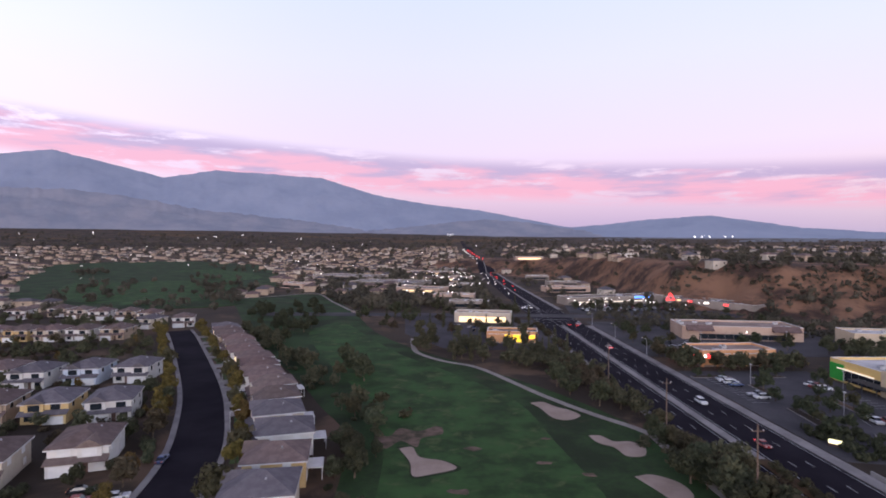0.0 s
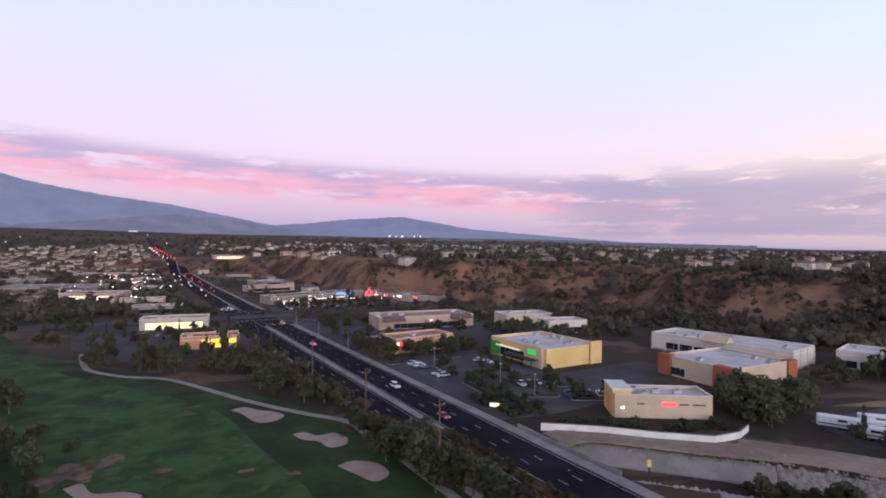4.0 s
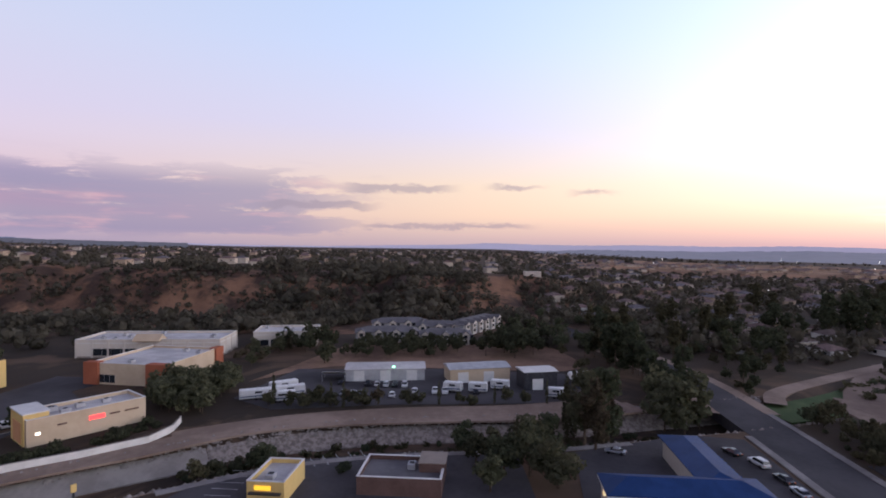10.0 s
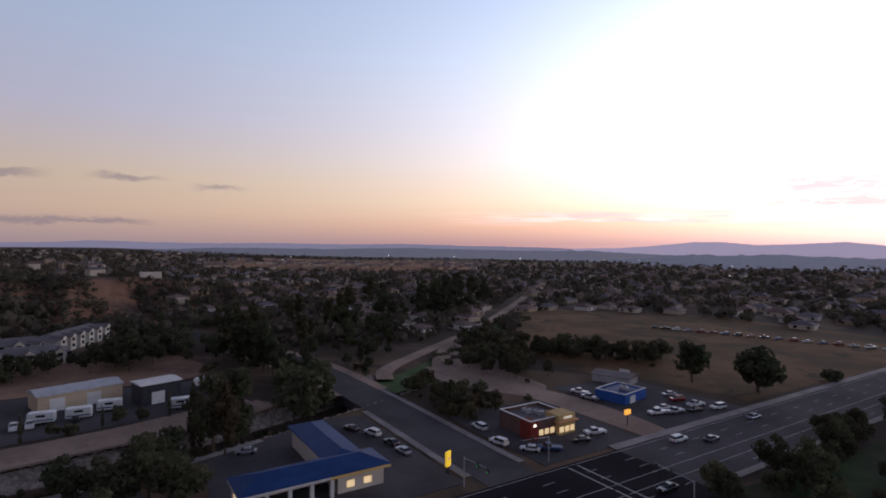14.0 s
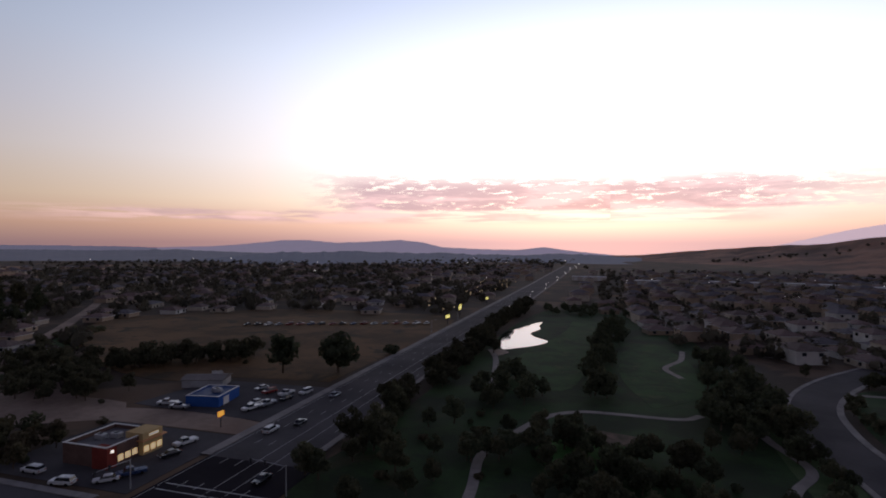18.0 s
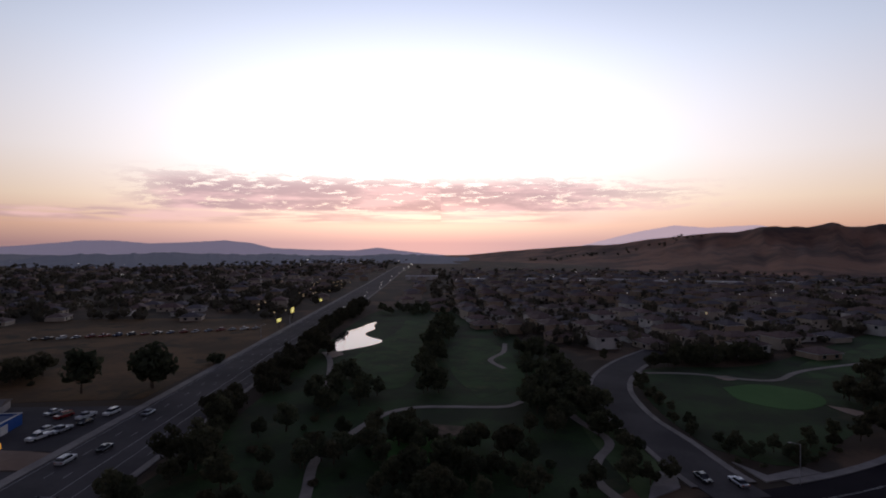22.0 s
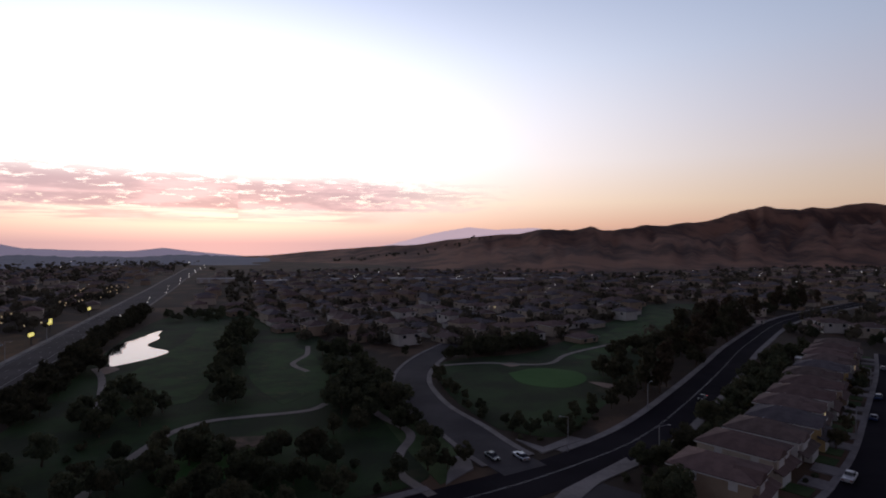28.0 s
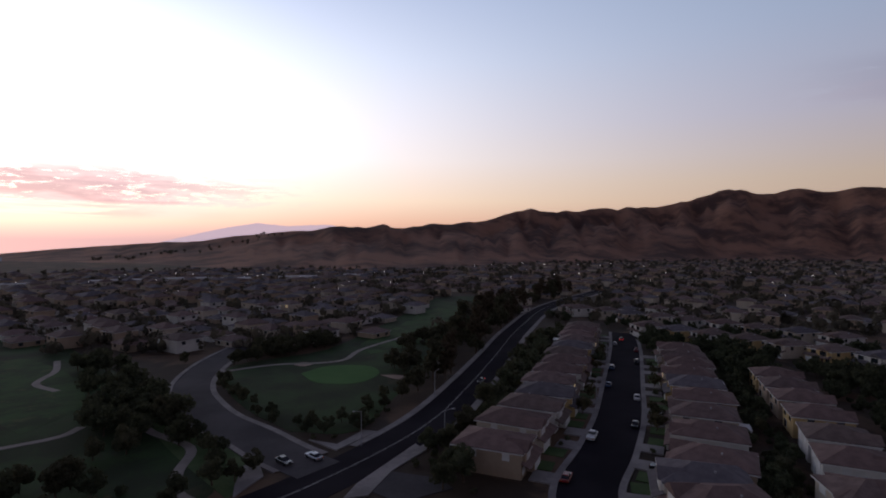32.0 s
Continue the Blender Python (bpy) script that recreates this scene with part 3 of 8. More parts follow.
def ridge(name, az0, az1, r0, r1, prof_az, prof_el, material, label, rough=1.0, seed=0.0, drop=25.0):
    na, nr = int((az1 - az0) * 6), 26
    az = np.linspace(az0, az1, na)
    v = []
    for k in range(nr):
        t = k / (nr - 1)
        r = r0 + (r1 - r0) * t
        crest = 47 + r1 * np.tan(np.radians(np.interp(az, prof_az, prof_el)))
        wob = fbm(az * 0.3 + seed + t * 1.5, az * 0 + t * 3.5)
        fold = np.abs(fbm(az * 0.28 + seed + 3 - t * 1.1, az * 0 + t * 2.4, 3) - 0.44) * 2
        base = terrain(r0 * np.sin(np.radians(az)), r0 * np.cos(np.radians(az))) - drop
        z = base + (crest - base) * t ** 0.85 * (1 + rough * (0.25 * (wob - 0.5) - 0.35 * fold) * np.sin(t * math.pi))
        z = z + rough * (r1 * 0.0050) * (fbm(az * 2.5 + seed, az * 0) - 0.47) * t * t
        v += list(zip((r * np.sin(np.radians(az))).tolist(), (r * np.cos(np.radians(az))).tolist(), z.tolist()))
    f = [(k * na + i, k * na + i + 1, (k + 1) * na + i + 1, (k + 1) * na + i) for k in range(nr - 1) for i in range(na - 1)]
    return tagged(raw(name, v, f, material, smooth=True), label, "mountains", kind="structure")


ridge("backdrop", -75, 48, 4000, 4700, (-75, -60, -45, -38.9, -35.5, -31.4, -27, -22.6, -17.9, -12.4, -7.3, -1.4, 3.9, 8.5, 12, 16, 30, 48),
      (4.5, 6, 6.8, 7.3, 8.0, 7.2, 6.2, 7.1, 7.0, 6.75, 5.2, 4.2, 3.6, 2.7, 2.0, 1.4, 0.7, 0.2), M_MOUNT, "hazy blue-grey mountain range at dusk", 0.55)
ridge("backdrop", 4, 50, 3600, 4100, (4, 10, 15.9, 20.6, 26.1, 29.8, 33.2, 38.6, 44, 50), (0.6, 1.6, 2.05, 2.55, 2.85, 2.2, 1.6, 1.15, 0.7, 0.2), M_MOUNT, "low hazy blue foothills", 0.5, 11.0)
# glowing slope laid over the far plain to stand in for haze
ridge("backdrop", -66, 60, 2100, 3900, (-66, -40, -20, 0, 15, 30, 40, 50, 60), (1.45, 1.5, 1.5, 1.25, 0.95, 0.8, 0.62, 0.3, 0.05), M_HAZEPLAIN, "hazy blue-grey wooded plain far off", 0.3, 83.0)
ridge("backdrop", -60, 22, 3450, 3850, (-60, -45, -39, -34, -28, -24, -20, -14, -8, -3, 1, 5, 9, 14, 18, 22), (3.0, 4.4, 4.6, 4.75, 4.1, 3.3, 3.0, 2.4, 1.5, 1.9, 2.4, 2.7, 2.3, 1.6, 0.9, 0.3), M_FRONTRANGE, "nearer foothills of the range, painted darker blue with haze", 1.1, 5.0)
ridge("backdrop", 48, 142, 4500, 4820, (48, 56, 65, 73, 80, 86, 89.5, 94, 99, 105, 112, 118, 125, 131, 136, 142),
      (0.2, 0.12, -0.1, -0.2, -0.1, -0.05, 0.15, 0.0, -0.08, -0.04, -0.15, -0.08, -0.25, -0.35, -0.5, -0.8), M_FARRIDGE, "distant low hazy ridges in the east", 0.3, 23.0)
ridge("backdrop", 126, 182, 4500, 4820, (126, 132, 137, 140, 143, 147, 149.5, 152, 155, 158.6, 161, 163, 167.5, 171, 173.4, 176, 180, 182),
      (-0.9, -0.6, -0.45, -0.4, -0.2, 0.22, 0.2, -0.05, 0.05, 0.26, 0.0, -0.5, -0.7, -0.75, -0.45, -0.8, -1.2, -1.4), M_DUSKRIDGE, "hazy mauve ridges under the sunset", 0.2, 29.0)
# rising land added here and below; its blue emission imitates the valley's haze
ridge("backdrop", 92, 160, 1750, 3900, (92, 100, 110, 118, 125, 131, 137, 142, 150, 160), (-0.75, -0.5, -0.62, -0.5, -0.62, -0.75, -0.68, -0.95, -1.25, -1.5), M_MIDRIDGE, "rolling land painted with dusky blue haze before the far ridges", 0.5, 57.0)
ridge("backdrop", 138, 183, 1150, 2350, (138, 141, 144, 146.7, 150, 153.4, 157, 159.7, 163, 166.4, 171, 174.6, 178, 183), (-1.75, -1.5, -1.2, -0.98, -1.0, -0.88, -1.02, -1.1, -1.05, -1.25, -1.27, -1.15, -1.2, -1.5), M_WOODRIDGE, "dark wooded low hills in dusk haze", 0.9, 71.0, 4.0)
# sunset haze over this ridge is put in as strong pink emission
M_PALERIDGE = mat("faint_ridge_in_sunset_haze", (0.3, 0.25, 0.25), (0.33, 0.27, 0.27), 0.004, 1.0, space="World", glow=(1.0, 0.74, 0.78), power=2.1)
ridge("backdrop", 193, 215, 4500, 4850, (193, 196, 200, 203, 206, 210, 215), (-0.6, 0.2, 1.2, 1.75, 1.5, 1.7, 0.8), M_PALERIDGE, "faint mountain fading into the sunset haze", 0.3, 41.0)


M_DIRTP = mat("bare_course_dirt", (0.050, 0.044, 0.026), (0.155, 0.105, 0.08), 0.25, 0.95, 0.05, 2.0, space="World", fine=0.9)


# ---- sheets laid on the ground ----
def sheet(name, poly, material, z=0.05, label="", category="", round_n=4, kind="structure", parent=None):
    pts = smooth_line(poly + [poly[0]], round_n)[:-1] if round_n else np.array(poly, float)
    bm = bmesh.new()
    vs = [bm.verts.new((x, y, z)) for x, y in pts]
    low = [bm.verts.new((x, y, z - 0.6)) for x, y in pts]
    es = [bm.edges.new((vs[i], vs[(i + 1) % len(vs)])) for i in range(len(vs))]
    bmesh.ops.triangle_fill(bm, use_beauty=True, use_dissolve=False, edges=es)
    for i in range(len(vs)):
        j = (i + 1) % len(vs)
        bm.faces.new((vs[i], low[i], low[j], vs[j]))
    bmesh.ops.recalc_face_normals(bm, faces=bm.faces)
    ob = part(name, bm, material, parent)
    return ob if parent else tagged(ob, label, category, kind=kind)


def ribbon(name, line, o0, o1, z, material, parent=None, thick=0.5, label="", category=""):
    """A strip beside or on a plan line, between two offsets to its right."""
    p = np.asarray(line, float)
    d = np.gradient(p, axis=0)
    d /= np.linalg.norm(d, axis=1)[:, None]
    nrm = np.stack([d[:, 1], -d[:, 0]], 1)
    a, b = p + nrm * o0, p + nrm * o1
    v, f = [], []
    for i in range(len(p)):
        zt = z + (zat(*p[i]) if np.hypot(*p[i]) > 640 else 0)
        v += [(*a[i], zt), (*b[i], zt), (*a[i], zt - thick), (*b[i], zt - thick)]
    for i in range(len(p) - 1):
        k = 4 * i
        f += [(k, k + 4, k + 5, k + 1), (k, k + 2, k + 6, k + 4), (k + 1, k + 5, k + 7, k + 3)]
    ob = raw(name, v, f, material, parent=parent)
    return ob if parent else tagged(ob, label, category, kind="structure")


def dashes(name, line, off, length, gap, width, z, material, parent):
    p = np.asarray(line, float)
    s = np.concatenate([[0], np.cumsum(np.linalg.norm(np.diff(p, axis=0), axis=1))])
    v, f = [], []
    at = 0.0
    while at + length < s[-1]:
        ends = []
        for q in (at, at + length):
            c = np.array([np.interp(q, s, p[:, 0]), np.interp(q, s, p[:, 1])])
            c2 = np.array([np.interp(q + 0.5, s, p[:, 0]), np.interp(q + 0.5, s, p[:, 1])])
            if q + 0.5 > s[-1]:
                c2 = 2 * c - np.array([np.interp(q - 0.5, s, p[:, 0]), np.interp(q - 0.5, s, p[:, 1])])
            d = (c2 - c) / max(1e-6, np.linalg.norm(c2 - c))
            nr = np.array([d[1], -d[0]])
            ends.append((c + nr * (off - width / 2), c + nr * (off + width / 2)))
        k = len(v)
        zz = z + (zat(*ends[0][0]) if np.hypot(*ends[0][0]) > 640 else 0)
        v += [(*ends[0][0], zz), (*ends[0][1], zz), (*ends[1][1], zz), (*ends[1][0], zz)]
        f.append((k, k + 1, k + 2, k + 3))
        at += length + gap
    return tagged(raw(name, v, f, material, parent=parent), kind="stuff")


# turf of the course
sheet("golf_turf", [(-17, 15), (-20, 60), (-20, 100), (-24, 135), (-36, 160), (-50, 190), (-72, 230), (-98, 280), (-120, 330), (-150, 400), (-175, 470), (-118, 520), (-66, 395), (-38, 300), (-14, 250), (10, 215), (32, 182), (50, 142), (55, 100), (55, 15)], M_TURF, 0.05, "dark green golf rough beside the houses", "grass")
sheet("fairway", [(-12, 80), (-14, 130), (-25, 170), (-40, 205), (-58, 250), (-72, 300), (-60, 330), (-38, 280), (-18, 235), (4, 200), (22, 165), (27, 130), (30, 95), (15, 75)], M_FAIRWAY, 0.09, "brighter mown green fairway", "grass")
sheet("golf_turf", [(-20, -100), (54, -84), (55, -130), (54, -200), (52, -300), (45, -370), (30, -400), (-5, -390), (-30, -330), (-40, -260), (-44, -200), (-40, -130), (-36, -104)], M_TURF, 0.05, "dark green golf rough by the avenue", "grass")
sheet("fairway", [(25, -175), (36, -215), (30, -255), (22, -300), (20, -340), (5, -330), (4, -270), (8, -215), (12, -180)], M_FAIRWAY, 0.09, "mown fairway beside the pond", "grass")
sheet("putting_green", [(-2, -118), (12, -116), (16, -126), (8, -136), (-4, -132)], M_GREEN, 0.11, "small bright putting green", "grass")
sheet("fairway", [(-12, -165), (-4, -200), (-6, -250), (-20, -270), (-30, -230), (-28, -185)], M_FAIRWAY, 0.09, "mown fairway in dusk shade", "grass")
sheet("golf_turf", [(-62, -125), (-75, -115), (-100, -133), (-150, -168), (-220, -222), (-310, -278), (-350, -330), (-300, -345), (-230, -290), (-170, -245), (-120, -210), (-80, -206), (-66, -180), (-61, -150)], M_TURF, 0.05, "golf rough inside the road bend", "grass")
sheet("putting_green", [(-92, -178), (-106, -182), (-117, -172), (-113, -160), (-100, -154), (-90, -163)], M_GREEN, 0.11, "bright round putting green", "grass")
sheet("fairway", [(-130, -190), (-160, -195), (-200, -225), (-250, -265), (-280, -300), (-240, -285), (-180, -240), (-140, -212)], M_FAIRWAY, 0.09, "narrow mown fairway", "grass")
NWF = [(-352, 432), (-300, 404), (-217, 395), (-160, 424), (-180, 500), (-190, 640), (-240, 800), (-350, 1080), (-560, 1250), (-760, 1060), (-540, 700)]
far_turf = sheet("golf_turf", NWF, M_TURF, 0.5, "broad green playing fields beyond the houses", "grass", 3)
for v in far_turf.data.vertices:
    v.co.z += zat(v.co.x, v.co.y)
far_mow = sheet("fairway", [(-345, 470), (-262, 425), (-205, 430), (-215, 520), (-240, 640), (-330, 720), (-450, 690)], M_FAIRWAY, 0.6, "mown green playing field", "grass", 3)
far_mow2 = sheet("fairway", [(-270, 700), (-250, 760), (-330, 900), (-420, 950), (-440, 860), (-350, 760)], M_FAIRWAY, 0.6, "farther mown green playing field", "grass", 3)
for ob in (far_mow, far_mow2):
    for v in ob.data.vertices:
        v.co.z += zat(v.co.x, v.co.y)
BUNKERS = [[(26, 163), (28, 158), (30, 149), (34, 147), (38, 151), (36, 156), (33, 159), (30, 164)],
           [(36, 135), (37, 130), (40, 127), (41, 122), (45, 122), (47, 127), (45, 131), (41, 131), (39, 135)],
           [(39, 111), (41, 105), (43, 100), (47, 102), (47, 108), (43, 112)],
           [(-10, 126), (-7, 118), (-6, 111), (-2, 112), (3, 115), (0, 119), (-5, 121), (-7, 127)],
           [(-112, -158), (-117, -154), (-118, -146), (-113, -149)],
           [(-96, -192), (-101, -194), (-103, -189), (-98, -187)], [(-62, 378), (-48, 360), (-55, 384), (-66, 392)], [(44, -224), (49, -232), (46, -238), (41, -232)]]
for b in BUNKERS:
    bk = empty("sand_bunker", 0, 0, 0, 0, "pale brown sand bunker with a turf lip", "bunker", "bunkers of the course")
    c = np.mean(b, axis=0)
    sheet("sand", b, M_SAND, 0.13, parent=bk)
    sheet("lip", [tuple(c + (np.array(q) - c) * 1.13) for q in b], M_TURF, 0.115, parent=bk)
sheet("dirt_patch", [(-17, 137), (-13, 134), (-11, 140), (-6, 138), (-1, 142), (0, 136), (-5, 133), (-6, 127), (-10, 131), (-13, 126), (-16, 130)], M_DIRTP, 0.12, "bare reddish dirt patch on the course", "dirt")
sheet("dirt_patch", [(-6, -140), (6, -142), (12, -136), (2, -132), (-8, -134)], M_DIRTP, 0.12, "bare reddish dirt by the cart path", "dirt")
for cx_, cy_, s_, k_ in ((22, 118, 1.0, 1), (7, 126, 1.3, 4), (25, 133, 0.8, 6), (3, 104, 1.2, 7), (30, 112, 0.9, 8)):
    q = [(cx_ + s_ * (0.6 + 0.8 * GRID[k_, i]) * 1.5 * math.cos(i * 0.785), cy_ + s_ * (0.6 + 0.8 * GRID[k_, i]) * math.sin(i * 0.785)) for i in range(8)]
    sheet("dirt_patch", q, M_DIRTP, 0.115, "small worn bare patch in the turf", "dirt")
sheet("front_lawn", [(-37, -100), (-47, -107), (-46, -130), (-44, -150), (-45, -175), (-38, -170), (-36, -130)], M_LAWN, 0.06, "dark lawn beside the curving road", "lawn", 3)
pond = sheet("water", [(45, -237), (51, -262), (52, -285), (47, -300), (42, -318), (38, -326), (38, -312), (36, -300), (39, -285), (36, -275), (28, -263), (33, -250)], M_WATER, 0.10, "still pond mirroring the bright sky", "pond", 5)
PATHS = [[(-15, 275), (-14, 259), (-11, 239), (0, 222), (14, 209), (31, 172), (42, 152), (51, 138), (52, 125), (53, 100), (53, 70)],
         [(-300, 380), (-236, 410), (-200, 460), (-156, 495), (-122, 525), (-90, 450), (-66, 392)],
         [(24, -84), (25, -101), (27, -118), (23, -132), (16, -149), (8, -156), (-2, -157), (-18, -157), (-24, -162)],
         [(36, -168), (38, -185), (44, -218), (50, -236)],
         [(-34, -96), (-31, -108), (-34, -118), (-40, -130), (-36, -148), (-38, -165)],
         [(-24, -205), (-20, -220), (-27, -236), (-30, -256)],
         [(-66, -198), (-90, -197), (-113, -187), (-137, -203), (-200, -226), (-279, -250)]]
for q in PATHS:
    ribbon("cart_path", smooth_line(q, 6), -1.1, 1.1, 0.14, M_CART, label="narrow winding concrete cart path across turf", category="path")

# ---- roads ----
AVE = np.array([(71.0, y) for y in list(range(-640, 641, 20))] + [(71.0 + (y - 640) * 0.012, y) for y in range(680, 2700, 80)], float)
AVE = np.concatenate([np.array([(71.0 + (-640 - y) * 0.012, y) for y in range(-1180, -660, 80)], float), AVE])
avenue = empty("road", 0, 0, 0, 0, "wide dark asphalt avenue with a raised median", "road", kind="structure")
ribbon("asphalt", AVE[AVE[:, 1] > -101], -13, 13, 0.10, M_SLURRY, avenue, 2.0)
# southern part in paler asphalt: backlit sheen given as base colour
ribbon("asphalt", AVE[AVE[:, 1] < -99], -8.4, 13, 0.10, M_ASPHALT, avenue, 2.0)
ribbon("median", AVE[(AVE[:, 1] > 118) & (AVE[:, 1] < 330)], -2.3, 0.0, 0.26, M_CONC, avenue)
ribbon("median", AVE[(AVE[:, 1] > -44) & (AVE[:, 1] < 125)], -2.6, 0.3, 0.26, M_FIELD, avenue)
ribbon("median", AVE[(AVE[:, 1] > 395) & (AVE[:, 1] < 1300)], -1.6, 0.0, 0.24, M_CONC, avenue)
for o, far_y in ((4.2, -600), (8.0, -600), (-6.2, -600), (-9.8, -50)):
    dashes("lane_marking", AVE[(AVE[:, 1] > far_y) & (AVE[:, 1] < 640)], o, 3.0, 9.0, 0.16, 0.115, M_PAINT, avenue)
for o, far_y in ((0.9, -500), (12.2, -500), (-3.2, -500), (-12.4, -50)):
    dashes("edge_line", AVE[(AVE[:, 1] > far_y) & (AVE[:, 1] < 500)], o, 39.0, 0.6, 0.16, 0.115, M_PAINT, avenue)
for ya in (-57, -86, 345, 388):
    for o in (0.0, 2.6):
        dashes("crosswalk_line", np.array([(58.5, ya + o), (84, ya + o)]), 0, 11.8, 0.4, 0.35, 0.12, M_PAINT, avenue)
ribbon("pavement", AVE[(AVE[:, 1] > -50) & (AVE[:, 1] < 335)], 13.0, 16.0, 0.26, M_CONC, label="pale concrete pavement along the avenue", category="pavement")
ribbon("pavement", AVE[(AVE[:, 1] > -1200) & (AVE[:, 1] < -88)], 13.0, 15.6, 0.26, M_CONC, label="pale concrete pavement along the avenue", category="pavement")
ribbon("pavement", AVE[(AVE[:, 1] > 395) & (AVE[:, 1] < 1500)], 13.0, 16.0, 0.26, M_CONC, label="pale concrete pavement along the avenue", category="pavement")
ribbon("pavement", AVE[(AVE[:, 1] > -44) & (AVE[:, 1] < 335)], -15.0, -13.0, 0.26, M_CONC, label="pale concrete pavement beside the golf course", category="pavement")
ribbon("pavement", AVE[(AVE[:, 1] > -1200) & (AVE[:, 1] < -99)], -10.2, -8.4, 0.26, M_CONC, label="pale concrete pavement beside the golf course", category="pavement")
street = empty("road", 0, 0, 0, 0, "dark freshly sealed residential street", "road", kind="structure")
ribbon("asphalt", STREET, -5.6, 5.6, 0.12, M_SLURRY, street)
ribbon("pavement", STREET, 5.6, 7.0, 0.26, M_CONC, label="pale kerb and pavement of the housing street", category="pavement")
ribbon("pavement", STREET, -7.0, -5.6, 0.26, M_CONC, label="pale kerb and pavement of the housing street", category="pavement")
cross = empty("road", 0, 0, 0, 0, "grey asphalt cross street", "road", kind="structure")
ribbon("asphalt", CROSS[CROSS[:, 0] < 90], -6.2, 6.2, 0.08, M_SLURRY, cross, 3.0)
ribbon("asphalt", CROSS[CROSS[:, 0] > 82], -6.2, 6.2, 0.085, M_ASPHALT, cross, 3.0)
for o in (-0.15, 0.15):
    dashes("centre_line", CROSS[CROSS[:, 0] < 30][:60], o, 6.0, 0.4, 0.1, 0.1, M_PAINT, cross)
ribbon("pavement", CROSS[(CROSS[:, 0] < -68)], 6.2, 8.4, 0.24, M_CONC, label="pale pavement of the cross street", category="pavement")
ribbon("pavement", CROSS[(CROSS[:, 0] < -70)], -8.2, -6.2, 0.24, M_CONC, label="pale pavement of the cross street", category="pavement")
ribbon("shoulder", CROSS[(CROSS[:, 0] > 150) & (CROSS[:, 0] < 255)], 6.2, 11.0, 0.12, M_DIRT, label="pale earth shoulder of the cross street", category="shoulder")
ribbon("shoulder", CROSS[(CROSS[:, 0] > 150) & (CROSS[:, 0] < 255)], -10.0, -6.2, 0.12, M_DIRT, label="pale earth shoulder of the cross street", category="shoulder")
ribbon("pavement", CROSS[(CROSS[:, 0] > 88) & (CROSS[:, 0] < 145)], 6.2, 8.0, 0.24, M_CONC, label="pale pavement of the cross street", category="pavement")
ribbon("pavement", CROSS[(CROSS[:, 0] > 88) & (CROSS[:, 0] < 160)], -8.0, -6.2, 0.24, M_CONC, label="pale pavement of the cross street", category="pavement")
ribbon("pavement", CROSS[(CROSS[:, 0] < 54) & (CROSS[:, 0] > -40)], -8.2, -6.2, 0.24, M_CONC, label="pale pavement of the cross street", category="pavement")
curve = empty("road", 0, 0, 0, 0, "grey side road curving away past the golf course", "road", kind="structure")
# paler asphalt again, its tone standing in for sheen towards the sunset
ribbon("asphalt", CURVE, -5.5, 5.5, 0.16, M_ASPHALT, curve)
ribbon("pavement", CURVE[3:], 5.5, 7.2, 0.28, M_CONC, label="pale pavement curving with the side road", category="pavement")
ribbon("pavement", CURVE[3:], -6.9, -5.5, 0.28, M_CONC, label="pale pavement curving with the side road", category="pavement")
sheet("pavement", [(-53, -86), (-58, -89.5), (-80, -98.5), (-79, -94), (-67, -90), (-57, -84)], M_CONC, 0.25, "pale concrete corner of the crossing", "pavement", 0)
sheet("pavement", [(-62.5, -117), (-64, -107), (-78, -111), (-76, -114), (-66, -110)], M_CONC, 0.29, "pale concrete corner of the crossing", "pavement", 0)
sheet("pavement", [(-48.2, -112), (-46, -104.5), (-38, -99.5), (-40, -104), (-45, -112)], M_CONC, 0.29, "pale concrete corner of the crossing", "pavement", 0)
sheet("parking_lot", [(-58, -87), (-67, -89.5), (-72, -81), (-71, -76), (-60, -78)], M_ASPHALT, 0.14, "small dark parking lot at the crossing", "parking lot", 0)
far_cross = empty("road", 0, 0, 0, 0, "wide grey road crossing the avenue by the shops", "road", kind="structure")
ribbon("asphalt", np.array([(-120.0, 372), (40, 368), (71, 366), (110, 362), (200, 330)]), -9, 9, 0.13, M_ASPHALT, far_cross)
dirt_way = smooth_line([(170, -84), (184, -92), (205, -120), (248, -180), (339, -285), (420, -372)], 5)
ribbon("wash_grass", CREEK[(CREEK[:, 1] < -78) & (CREEK[:, 1] > -245)], -8.0, 8.0, -0.9, M_LAWN, label="green grass along the bed of the wash", category="grass")
ribbon("dirt_track", dirt_way, -3.0, 3.0, 0.12, M_DIRT, label="pale dirt track beside the green wash", category="track")


def slope_strip(name, line, o0, z0, o1, z1, material, parent):
    p = np.asarray(line, float)
    d = np.gradient(p, axis=0)
    d /= np.linalg.norm(d, axis=1)[:, None]
    nr = np.stack([d[:, 1], -d[:, 0]], 1)
    v, f = [], []
    for q, n_ in zip(p, nr):
        v += [(*(q + n_ * o0), z0), (*(q + n_ * o1), z1), (*(q + n_ * o1), z1 - 0.8), (*(q + n_ * o0), z0 - 0.8)]
    for i in range(len(p) - 1):
        k = 4 * i
        f += [(k, k + 4, k + 5, k + 1), (k + 1, k + 5, k + 6, k + 2), (k, k + 3, k + 7, k + 4)]
    return raw(name, v, f, material, parent=parent)


